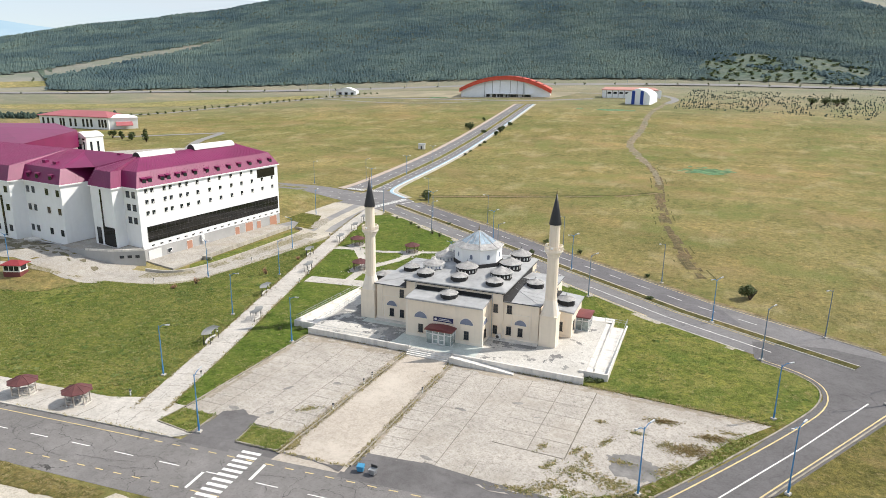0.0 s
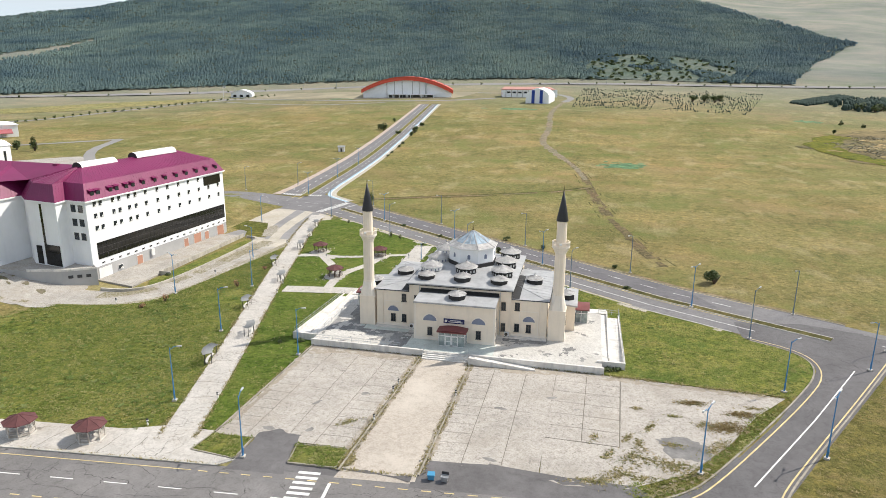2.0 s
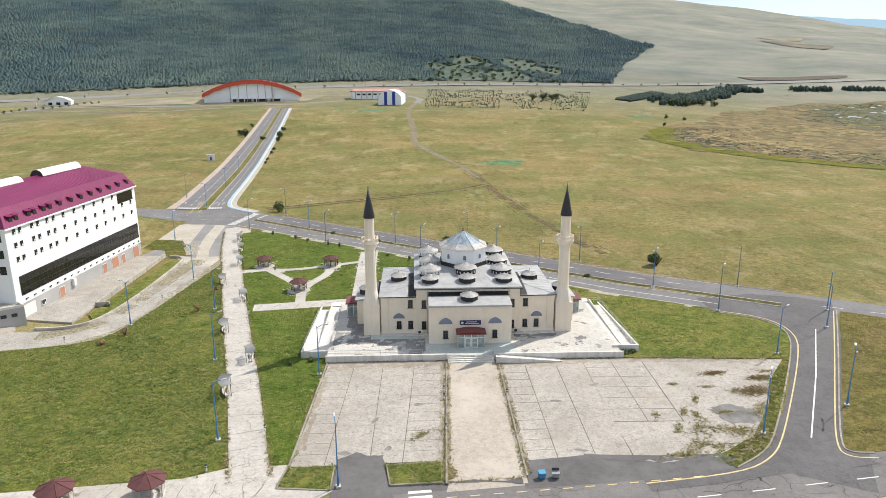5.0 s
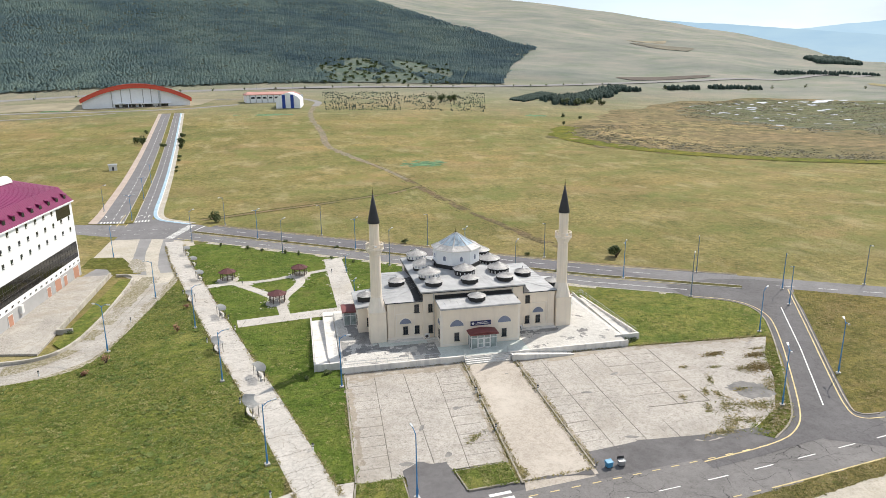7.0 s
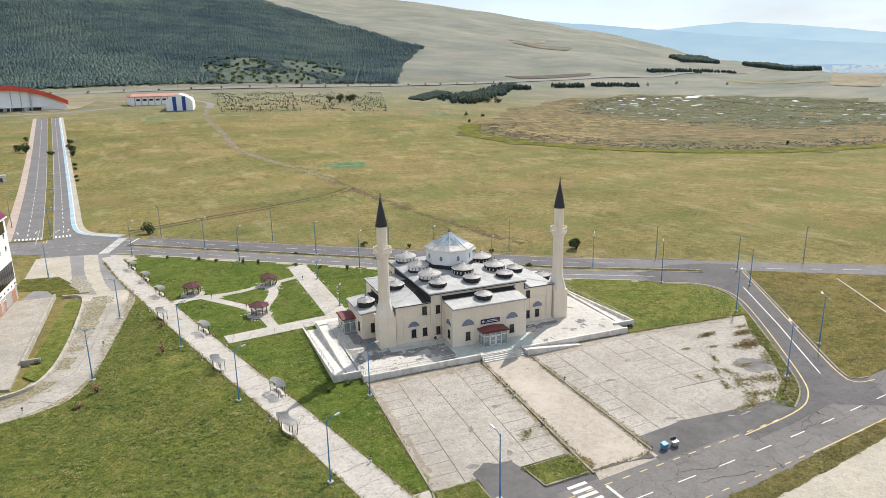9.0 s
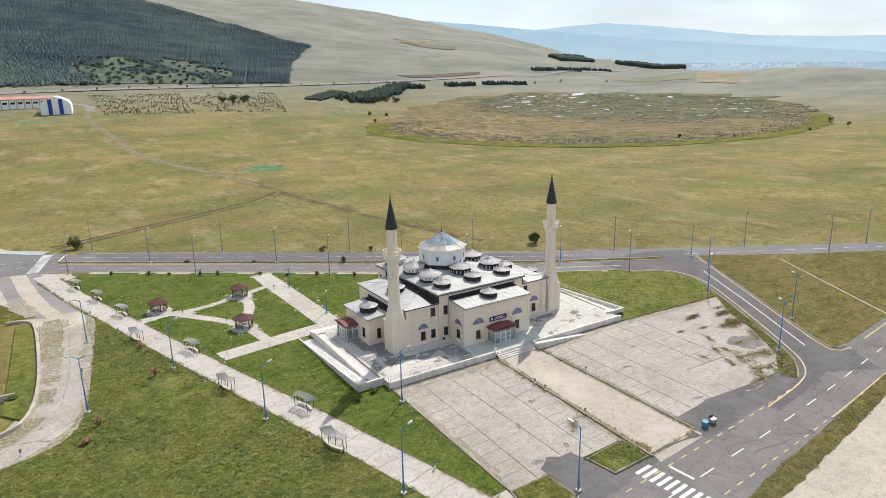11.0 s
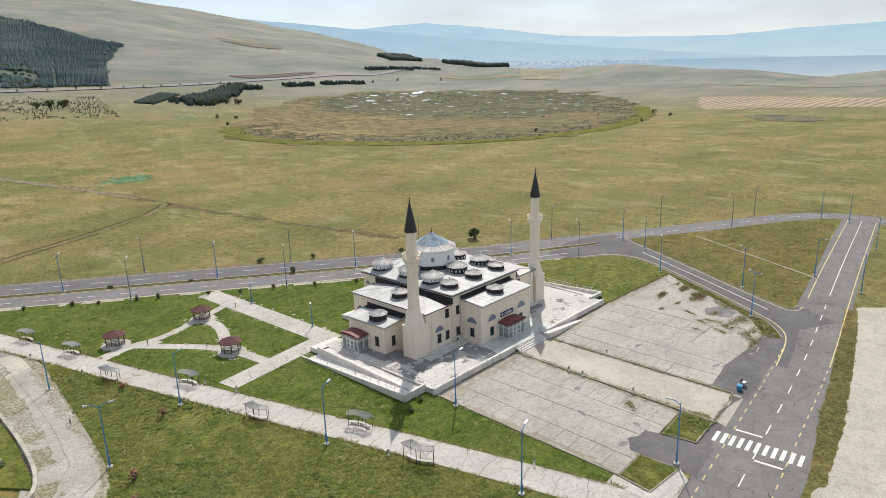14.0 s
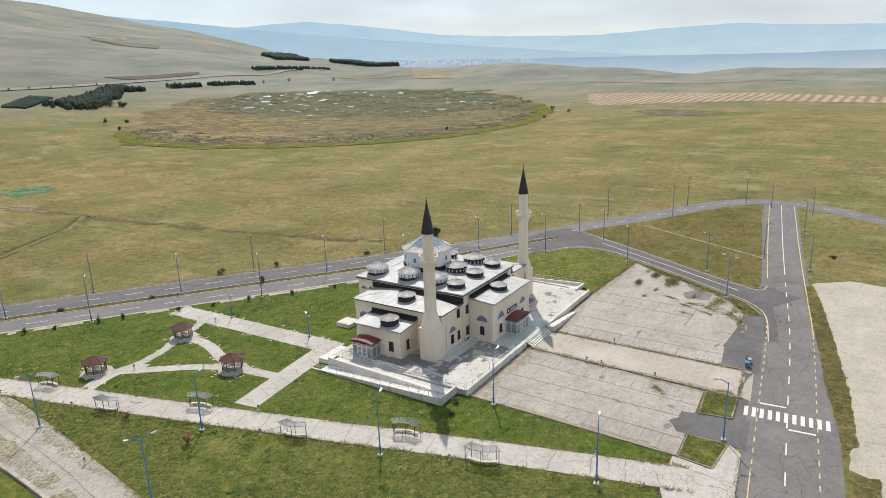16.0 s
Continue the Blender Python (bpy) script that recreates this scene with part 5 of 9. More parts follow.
def porch(at, turn, w, d, parent, name="porch"):
    """A glazed white porch under a curved maroon roof, opening towards its own -y."""
    p = new(name)
    p.parent = parent
    p.matrix_basis = pose(*at, 0, 0, turn)
    h = 2.65
    s = Shape()
    xs = [-w / 2 + w * k / 4 for k in range(5)]
    for x in xs:
        s.box(x - 0.05, x + 0.05, -d, -d + 0.1, 0, h)
    for x in (-w / 2, w / 2):
        s.box(x - 0.05, x + 0.05, -d / 2, -d / 2 + 0.08, 0, h).box(x - 0.05, x + 0.05, -0.1, 0, 0, h)
    for z in (0, 1.95, h - 0.1):
        s.box(-w / 2, w / 2, -d + 0.01, -d + 0.09, z, z + 0.1)
        for x in (-w / 2, w / 2):
            s.box(x - 0.04, x + 0.04, -d, 0, z, z + 0.1)
    s.box(-0.04, 0.04, -d - 0.02, -d + 0.1, 0, 2.0)
    part("frame", s, M_FRAME, p, "white aluminium glazing frame")
    for sd in (-1, 1):
        q0, q1 = sorted((sd * 0.06, sd * w * 0.24))
        lf = Shape().box(q0, q0 + 0.12, -d - 0.03, -d, 0.05, 1.95).box(q1 - 0.12, q1, -d - 0.03, -d, 0.05, 1.95).box(q0, q1, -d - 0.03, -d, 0.05, 0.3).box(q0, q1, -d - 0.03, -d, 1.8, 1.95).box(q0, q1, -d - 0.03, -d, 0.95, 1.05)
        part("door_leaf", lf, M_FRAME, p, "white glazed door leaf")
    g = Shape().box(-w / 2, w / 2, -d + 0.04, -d + 0.06, 0.1, h)
    for x in (-w / 2, w / 2):
        g.box(x - 0.01, x + 0.01, -d, 0, 0.1, h)
    part("glazing", g, M_PORCHGLASS, p, "greenish glass panes")
    n, rise, e = 10, 0.30, 0.30
    top = [(-w / 2 - e + (w + 2 * e) * k / n, h + 0.12 + rise * math.sin(math.pi * k / n)) for k in range(n + 1)]
    vs = [(x, y, z + t) for t in (0, 0.08) for y in (-d - e, 0.05) for x, z in top]
    m = n + 1
    fs = [(k, k + 1, m + k + 1, m + k) for k in range(n)] + [(2 * m + m + k, 2 * m + m + k + 1, 2 * m + k + 1, 2 * m + k) for k in range(n)]
    fs += [(k + 1, k, 2 * m + k, 2 * m + k + 1) for k in range(n)] + [(m + k, m + k + 1, 3 * m + k + 1, 3 * m + k) for k in range(n)]
    part("roof", Shape().add(vs, fs), M_MAROON, p, "curved maroon metal roof")
    part("fascia", Shape().box(-w / 2 - e, w / 2 + e, -d - e, 0, h - 0.02, h + 0.14), M_MAROON, p)
    gable = [(x, -d - 0.1, z) for x, z in top]
    part("gable", Shape().add(gable, [tuple(range(m))]), M_MAROON, p)
    return p


M_PORCHGLASS = glass_dark("porch_glass", (0.24, 0.28, 0.27))
porch((0, -4.86, TZ), 0, 4.7, 2.3, mosque)
porch((-21.1, 12.2, TZ), -90, 4.2, 2.4, mosque)
porch((21.1, 12.2, TZ), 90, 4.2, 2.4, mosque)
sign = part("sign_board", Shape().box(-1.9, 1.9, -4.98, -4.86, 4.55, 5.4), plain("navy_board", (0.022, 0.026, 0.10), 0.5, 0.1), mosque, "navy sign board with pale emblem and two lines")
s = Shape().lathe(-1.45, 0, [(0.24, 0), (0.24, 0.02)], 16)
s.v = [(x, -5.0 + z, 4.98 + y) for x, y, z in s.v]
part("emblem", s, M_WHITE, sign, "round pale emblem")
for i, (a, b, z) in enumerate(((-0.7, 1.2, 5.05), (-1.0, 1.6, 4.78))):
    part("lettering", Shape().box(a, b, -5.0, -4.975, z, z + 0.13), M_WHITE, sign)


def small_dome(x, y, z, r, h, parent, glazed=True, pale=False):
    """An eight-sided lantern with a dark drum under a swept metal cap."""
    d = new("dome")
    d.parent = parent
    d.matrix_basis = pose(x, y, z)
    t = math.pi / 8
    r, h = r * 1.07, h * 1.16
    part("drum", Shape().lathe(0, 0, [(r * 0.93, -0.5), (r * 0.93, 0.50 * h)], 8, t), M_BITUMEN, d, "black drum")
    if pale:
        part("clerestory", Shape().lathe(0, 0, [(r * 0.945, 0.16 * h), (r * 0.945, 0.47 * h)], 8, t), M_FRAME, d, "white clerestory band")
    part("eaves", Shape().lathe(0, 0, [(r * 0.95, 0.46 * h), (r * 1.02, 0.49 * h), (r * 1.02, 0.53 * h)], 8, t), M_FRAME, d)
    part("cap", Shape().lathe(0, 0, [(r * 1.0, 0.53 * h), (r * 0.80, 0.63 * h), (r * 0.52, 0.73 * h), (r * 0.25, 0.85 * h), (r * 0.07, 0.97 * h), (0.03, h)], 16, t), M_DOME, d, "weathered ribbed metal cap")
    ribs = Shape()
    for k in range(16):
        a = t + 2 * math.pi * k / 16
        pr = [(r * 0.95, 0.54 * h), (r * 0.80, 0.63 * h), (r * 0.52, 0.73 * h), (r * 0.25, 0.85 * h)]
        for (r0, z0), (r1, z1) in zip(pr, pr[1:]):
            ribs.tube((r0 * math.cos(a), r0 * math.sin(a), z0 + 0.015), (r1 * math.cos(a), r1 * math.sin(a), z1 + 0.015), 0.035, None, 4)
    part("rib", ribs, M_DOME, d)
    part("finial", Shape().lathe(0, 0, [(0.05, h * 0.95), (0.07, h + 0.12), (0.02, h + 0.2), (0.02, h + 0.45)], 8), M_CONE, d)
    if glazed:
        for k in range(8):
            a = 2 * math.pi * k / 8
            rr = r * 0.93 * math.cos(math.pi / 8)
            for off_ in (-0.36, 0.36):
                ob = part("pane", Shape().box(-0.11, 0.11, -0.04, 0.03, 0.10 * h, 0.30 * h), M_LUNETTE if pale else M_FRAME, d)
                ob.matrix_basis = pose(rr * math.cos(a) - off_ * math.sin(a), rr * math.sin(a) + off_ * math.cos(a), 0.04 + (0.07 * h if pale else 0), 0, 0, math.degrees(a) + 90)
    return d


for sx in (-1, 1):
    small_dome(sx * 6.95, 2.9, 10.3, 1.65, 1.35, mosque, False)
    small_dome(sx * 6.95, 7.1, 10.5, 2.1, 1.95, mosque, True, sx < 0)
    small_dome(sx * 6.95, 13.4, 10.5, 2.1, 2.1, mosque, True, sx < 0)
    small_dome(sx * 6.95, 20.9, 10.4, 2.1, 2.1, mosque, True, sx < 0)
    small_dome(sx * 13.0, 9.8, 8.75, 1.65, 1.35, mosque, False)
    small_dome(sx * 19.2, 9.2, 6.45, 1.65, 1.45, mosque, False)
small_dome(0, 2.9, 10.4, 1.65, 1.35, mosque, False)
small_dome(0, 7.1, 10.7, 2.1, 1.95, mosque)
small_dome(0, -2.2, 8.55, 1.6, 1.3, mosque, False)

# the central drum
drum = new("central_dome")
drum.parent = mosque
drum.matrix_basis = pose(0, 13.7, 0)
t8 = math.pi / 8
part("drum_base", Shape().lathe(0, 0, [(4.95, 10.3), (4.95, 11.75)], 8, t8), M_BITUMEN, drum, "black membrane skirt")
part("drum_wall", Shape().lathe(0, 0, [(4.75, 11.5), (4.75, 14.5)], 8, t8), M_DORM, drum, "white octagonal drum")
part("cornice", Shape().lathe(0, 0, [(4.75, 14.4), (5.15, 14.55), (5.15, 14.75)], 8, t8), M_FRAME, drum)
part("cap", Shape().lathe(0, 0, [(5.15, 14.75), (3.6, 15.45), (1.9, 16.45), (0.35, 17.45), (0.05, 17.6)], 8, t8), M_DOME, drum, "pale faceted metal cap")
M_SKY = glass_dark("skylight_glass", (0.30, 0.37, 0.43))
prof = [(5.15, 14.75), (3.6, 15.45), (1.9, 16.45), (0.35, 17.45)]
for k in range(8):
    a0, a1 = t8 + 2 * math.pi * k / 8, t8 + 2 * math.pi * (k + 1) / 8
    s = Shape()
    for (r0, z0), (r1, z1) in zip(prof[1:], prof[2:]):
        pts = []
        for r, z, q in ((r0, z0, 0.08), (r0, z0, 0.92), (r1, z1, 0.92), (r1, z1, 0.08)):
            pts.append((r * (math.cos(a0) * (1 - q) + math.cos(a1) * q), r * (math.sin(a0) * (1 - q) + math.sin(a1) * q), z + 0.03))
        s.add(pts, [(0, 1, 2, 3)])
    part("skylight", s, M_SKY, drum, "bluish rooflight pane")
    s = Shape()
    for (r0, z0), (r1, z1) in zip(prof, prof[1:]):
        s.tube((r0 * math.cos(a0), r0 * math.sin(a0), z0), (r1 * math.cos(a0), r1 * math.sin(a0), z1), 0.07, None, 6)
        if r0 < 5:
            am = (a0 + a1) / 2
            c = math.cos(math.pi / 8)
            s.tube((r0 * c * math.cos(am), r0 * c * math.sin(am), z0 + 0.03), (r1 * c * math.cos(am), r1 * c * math.sin(am), z1 + 0.03), 0.04, None, 4)
    part("rib", s, M_DOME, drum)
    am = (a0 + a1) / 2
    rr = 4.75 * math.cos(math.pi / 8)
    s = Shape()
    n = 8
    arc = [(-0.28, 0.0), (0.28, 0.0)] + [(0.28 * math.cos(math.pi * j / n), 0.6 + 0.34 * math.sin(math.pi * j / n)) for j in range(n + 1)]
    m = len(arc)
    s.add([(x, -0.05, z) for x, z in arc] + [(x, 0.02, z) for x, z in arc], [tuple(range(m))] + [(i, (i + 1) % m, m + (i + 1) % m, m + i) for i in range(m)])
    ob = part("window", s, M_LUNETTE, drum, "small arched window")
    ob.matrix_basis = pose(rr * math.cos(am), rr * math.sin(am), 12.6, 0, 0, math.degrees(am) + 90)
part("finial", Shape().lathe(0, 0, [(0.12, 17.4), (0.2, 17.7), (0.05, 17.85), (0.13, 18.05), (0.04, 18.2), (0.02, 18.7)], 10), plain("gilt_dark", (0.12, 0.09, 0.04), 0.4, 0.1, 0.5, 3, 0.8), drum)


def minaret(x, y, parent, z_extra=0.0):
    """Square foot, splayed shoulder, round shaft, balcony and black pencil cone."""
    m = new("minaret")
    m.parent = parent
    m.matrix_basis = pose(x, y, 0)
    h = 1.5
    part("base", Shape().box(-h, h, -h, h, 0.9, 6.75).box(-h - 0.08, h + 0.08, -h - 0.08, h + 0.08, 6.6, 6.8), M_CREAM, m)
    # the shoulder goes from the square to a circle
    n = 16
    sq, ci = [], []
    for k in range(n):
        a = 2 * math.pi * k / n + math.pi / 16
        c, s_ = math.cos(a), math.sin(a)
        q = h / max(abs(c), abs(s_))
        sq.append((q * c, q * s_))
        ci.append((1.06 * c, 1.06 * s_))
    part("shoulder", Shape().prism(sq, 6.8, 9.5, ci), M_CREAM2, m)
    part("shaft", Shape().lathe(0, 0, [(1.06, 9.5), (1.08, 9.62), (1.03, 9.7), (0.98, 17.4)], 16, math.pi / 16), M_CREAM, m)
    part("corbel", Shape().lathe(0, 0, [(0.98, 17.2), (1.12, 17.5), (1.12, 17.6), (1.35, 17.95), (1.35, 18.05), (1.62, 18.35), (1.62, 18.5)], 16, math.pi / 16), M_CREAM2, m)
    par = Shape()
    for k in range(16):
        a, b = 2 * math.pi * k / 16 + math.pi / 16, 2 * math.pi * (k + 1) / 16 + math.pi / 16
        r0, r1 = 1.50, 1.60
        for z0, z1 in ((18.5, 18.72), (19.3, 19.42)):
            par.prism([(r0 * math.cos(a), r0 * math.sin(a)), (r1 * math.cos(a), r1 * math.sin(a)), (r1 * math.cos(b), r1 * math.sin(b)), (r0 * math.cos(b), r0 * math.sin(b))], z0, z1)
        for q in (0.0, 0.3, 0.6):
            a2 = a + (b - a) * q
            par.tube((1.55 * math.cos(a2), 1.55 * math.sin(a2), 18.7), (1.55 * math.cos(a2), 1.55 * math.sin(a2), 19.32), 0.06 if q == 0 else 0.04, None, 5)
    part("balcony_parapet", par, M_CREAM2, m, "pierced pale balcony parapet")
    part("upper_shaft", Shape().lathe(0, 0, [(0.92, 18.4), (0.88, 22.9), (0.98, 23.0), (0.98, 23.15)], 16, math.pi / 16), M_CREAM, m)
    part("cone", Shape().lathe(0, 0, [(1.08, 23.1), (1.08, 23.2), (0.55, 25.9), (0.06, 28.4)], 16, math.pi / 16), M_CONE, m, "black sheet-metal cone", True)
    part("finial", Shape().lathe(0, 0, [(0.06, 28.3), (0.13, 28.5), (0.04, 28.65), (0.09, 28.8), (0.02, 28.95), (0.02, 29.4)], 8), bpy.data.materials["gilt_dark"], m)
    part("loudspeaker", Shape().box(-0.2, 0.2, -1.85, -1.55, 19.0, 19.3), M_FRAME, m)
    return m


minaret(-17.95, 1.3, mosque)
minaret(17.95, 1.3, mosque)
for sx, y in ((1, -0.25), (-1, -0.25)):
    ac = thing("air_conditioner", "boxy grey outdoor air-conditioning unit on the terrace", "air conditioner", (-41.3 + sx * 9.0, 107.3, TZ + 0.13))
    part("casing", Shape().box(-0.45, 0.45, -0.2, 0.2, 0.12, 0.85), M_FRAME, ac)
    part("fan_grille", Shape().lathe(0, 0, [(0.3, 0), (0.3, 0.03)], 14), M_DARKFRAME, ac).matrix_basis = pose(-0.08, -0.2, 0.48, 90)
    for x in (-0.35, 0.35):
        part("foot", Shape().box(x - 0.05, x + 0.05, -0.2, 0.2, 0, 0.12), M_DARKFRAME, ac)


# missing tiles, bare mortar and painted building shade on the terrace
M_MORTAR_SHADE = paved("bare_mortar", (0.25, 0.243, 0.236), 0.9, 0.0, 0.2, 0.3, None, 5.0, (0.40, 0.385, 0.36), 0.8, 0.8)


def dark_cells(name, inside, level, material, seed, lift, label):
    """Square cells of 0.25 m, missing tiles and painted shade, clustered by a wandering threshold."""
    s = Shape()
    for i in range(208):
        for j in range(112):
            x, y = -66.4 + 0.25 * i, 98.1 + 0.25 * j
            w = inside(x, y)
            v = noise.noise(Vector((x * 0.35, y * 0.35, seed))) + 0.55 * noise.noise(Vector((x * 1.1, y * 1.1, seed + 3))) + 0.3 * noise.noise(Vector((x * 2.9, y * 2.9, seed + 6)))
            if w > 0 and v + w > level:
                s.add([(x, y, TZ + lift), (x + 0.25, y, TZ + lift), (x + 0.25, y + 0.25, TZ + lift), (x, y + 0.25, TZ + lift)], [(0, 1, 2, 3)])
    return stuffed(part(name, s, material, terrace, label))


def west_half(x, y):
    if not (-66.3 < x < -49.6 and 98.2 < y < 124):
        return 0
    if x > -59.5 and y > 105.2:
        return 0
    # Fuller coverage follows the edge of the building's shade, painted as dark cells
    return 1.15 if (y > 103.4 + 0.9 * math.sin(x * 0.8) or x > -53.0) and not (y > 110 and x < -64.6) else 0.45


dark_cells("bare_mortar", west_half, 0.86, M_MORTAR_SHADE, 4.0, 0.015, "dark bare mortar where tiles are gone, with painted building shade")
dark_cells("bare_mortar", lambda x, y: 0.5 if -33 < x < -15.6 and 98.2 < y < 123 else 0, 0.98, M_MORTAR_SHADE, 8.0, 0.015, "dark chips of bare mortar")
# shade at the foot of the wall is painted in here, among mortar chips
dark_cells("bare_mortar", lambda x, y: (1.2 if y > 105.2 - 0.2 * (x + 33) / 10 else 0.2) if -33 < x < -25 and 98.2 < y < 108 else 0, 1.0, M_MORTAR_SHADE, 12.0, 0.017, "painted dark shade with bare mortar beside the wall")


# ---- dormitory ----
dorm = thing("dormitory", "white multi-storey dormitory with a crimson mansard roof", "dormitory", (-131.4, 121.5, -0.4), 85.6)
WING_A = [(-0.8, -0.6), (52, 0), (52, 19.6), (1.1, 19.6), (-3.0, 14.0), (-4.0, 4.7), (-0.4, 5.3)]
WING_B = [(-7.1, 19.75), (24, 19.75), (24, 95), (-9.8, 95), (-9.6, 37), (-6.0, 36.4)]


def inset(poly, d):
    """A closed counter-clockwise outline moved inwards by d (outwards if negative)."""
    out, n = [], len(poly)
    for i in range(n):
        p0, p1, p2 = Vector(poly[i - 1]), Vector(poly[i]), Vector(poly[(i + 1) % n])
        e0, e1 = (p1 - p0).normalized(), (p2 - p1).normalized()
        n0, n1 = Vector((-e0.y, e0.x)), Vector((-e1.y, e1.x))
        b = n0 + n1
        b = b / max(0.3, b.dot(n0)) if b.length > 1e-6 else n0
        out.append(tuple(p1 + b * d))
    return out


def seam_mansard(low, high, z0, z1, gap, parent):
    """Standing seams up a steep roof skirt."""
    s, n = Shape(), len(low)
    for i in range(n):
        a0, a1, b0, b1 = (Vector(q) for q in (low[i], low[(i + 1) % n], high[i], high[(i + 1) % n]))
        k = int((a1 - a0).length / gap)
        for j in range(1, k):
            p, q = a0.lerp(a1, j / k), b0.lerp(b1, j / k)
            s.tube((p.x, p.y, z0), (q.x, q.y, z1), 0.028, None, 4)
    return stuffed(part("seam", s, M_MAGENTA, parent))


def mansard(poly, ridge_a, ridge_b, z_ridge, parent):
    part("cornice", Shape().prism(inset(poly, -0.55), 19.3, 19.62), M_DORM, parent)
    low, high = inset(poly, -0.45), inset(poly, 1.7)
    part("roof_skirt", Shape().prism(low, 19.62, 23.3, high), M_MAGENTA, parent, "steep crimson sheet-metal skirt")
    seam_mansard(low, high, 19.62, 23.3, 0.9, parent)
    a, b = Vector(ridge_a), Vector(ridge_b)
    top = []
    for p in high:
        k = max(0, min(1, (Vector(p) - a).dot(b - a) / (b - a).length_squared))
        top.append(tuple(a.lerp(b, k)))
    n = len(high)
    vs = [(*p, 23.3) for p in high] + [(*p, z_ridge) for p in top]
    s = Shape().add(vs, [(i, (i + 1) % n, n + (i + 1) % n, n + i) for i in range(n)])
    part("roof", s, M_MAGENTA, parent, "crimson standing-seam roof")
    ss = Shape()
    for i in range(n):
        a0, a1, b0, b1 = (Vector(q) for q in (high[i], high[(i + 1) % n], top[i], top[(i + 1) % n]))
        k = int((a1 - a0).length / 1.0)
        for j in range(1, k):
            p, q = a0.lerp(a1, j / k), b0.lerp(b1, j / k)
            ss.tube((p.x, p.y, 23.32), (q.x, q.y, z_ridge + 0.02), 0.035, None, 4)
    stuffed(part("seam", ss, M_MAGENTA, parent))


def dorm_window(x, y, z, w, h, turn, parent, glass=M_GLASS, casement=True):
    wn = new("window")
    wn.parent = parent
    wn.matrix_basis = pose(x, y, z, 0, 0, turn)
    fr = Shape()
    fr.box(-w / 2 - 0.07, -w / 2, -0.06, 0.02, 0, h).box(w / 2, w / 2 + 0.07, -0.06, 0.02, 0, h).box(-w / 2 - 0.07, w / 2 + 0.07, -0.06, 0.02, h, h + 0.07).box(-w / 2 - 0.12, w / 2 + 0.12, -0.12, 0.02, -0.08, 0)
    if casement:
        fr.box(w * 0.10, w * 0.44, -0.05, 0.02, h * 0.06, h * 0.36)
    part("window_frame", fr, M_FRAME, wn)
    part("pane", Shape().box(-w / 2, w / 2, -0.03, 0.01, 0, h), glass, wn)
    return wn


for poly in (WING_A, WING_B):
    part("plinth", Shape().prism(poly, -0.5, 3.7), M_DORMGREY, dorm, "grey rendered plinth storey")
    part("wall", Shape().prism(inset(poly, -0.06), 3.7, 19.4), M_DORM, dorm, "white clad wall")
mansard(WING_A, (9, 9.2), (44, 9.2), 26.2, dorm)
mansard(WING_B, (9, 31), (9, 90), 26.2, dorm)
part("roof", Shape().add([(1.5, 17.6, 23.32), (9, 8.5, 26.25), (9, 33, 26.25), (-4.6, 22.0, 23.34), (20, 17.6, 23.32), (20, 24, 23.34)], [(0, 1, 2), (0, 2, 3), (1, 4, 5), (1, 5, 2)]), M_MAGENTA, dorm, "crimson saddle roof joining the wings")
cols = (1.7, 3.5, 7.4, 9.4, 12.6, 14.9, 18.6, 22.9, 27.0, 31.4, 35.6, 40.1)
for z, extra in ((17.9, ()), (15.1, (44.6, 49.2)), (12.2, (44.6, 49.2))):
    for x in cols + extra:
        dorm_window(x, -0.65 + x * 0.0115, z + 0.1, 1.0, 1.08, 0, dorm)
for i in range(19):
    dorm_window(2.3 + i * 2.7, -0.65 + (2.3 + i * 2.7) * 0.0115, 4.15, 0.95, 0.4, 0, dorm)
facade = [(1.0, -0.76), (51.4, -0.14), (51.4, 0.1), (1.0, 0.1)]
part("glass_band", Shape().prism(facade, 5.4, 9.4), glass_dark("black_glazing", (0.010, 0.010, 0.010)), dorm, "long black glazed band")
s = Shape()
for i in range(1, 34):
    x = 1.0 + i * 1.48
    s.box(x - 0.03, x + 0.03, -0.8 + x * 0.0123, -0.7 + x * 0.0123, 5.4, 9.4)
for z in (6.7, 8.0):
    s.prism([(1.0, -0.79), (51.4, -0.17), (51.4, -0.1), (1.0, -0.72)], z - 0.03, z + 0.03)
part("mullion", s, M_DARKFRAME, dorm)
part("glass_panel", Shape().prism([(42.5, -0.22), (50.5, -0.13), (50.5, 0.1), (42.5, 0.1)], 16.3, 18.9), bpy.data.materials["black_glazing"], dorm, "black glazed panel under the eaves")
for x in cols + (44.6, 49.2):
    d = new("dormer")
    d.parent = dorm
    d.matrix_basis = pose(x, -0.35 + x * 0.0115, 20.15) @ Matrix.Scale(1.3, 4)
    part("cheek", Shape().add([(-0.5, 0.35, 0), (0.5, 0.35, 0), (0.5, -0.1, 0.9), (-0.5, -0.1, 0.9), (-0.5, 1.1, 1.4), (0.5, 1.1, 1.4), (0.5, 1.6, 1.5), (-0.5, 1.6, 1.5)], [(0, 1, 2, 3), (2, 3, 4, 5), (0, 3, 4), (1, 5, 2), (4, 5, 6, 7)]), M_MAGENTA, d)
    part("pane", Shape().box(-0.42, 0.42, -0.12, -0.06, 0.1, 0.95), M_GLASS, d)
    part("hood", Shape().prism([(-0.6, -0.25), (0.6, -0.25), (0.6, 1.7), (-0.6, 1.7)], [1.12, 1.12, 1.55, 1.55], [1.2, 1.2, 1.66, 1.66]), M_MAGENTA, d)
M_DOOR = plain("terracotta_door", (0.46, 0.235, 0.155), 0.6, 0.1)
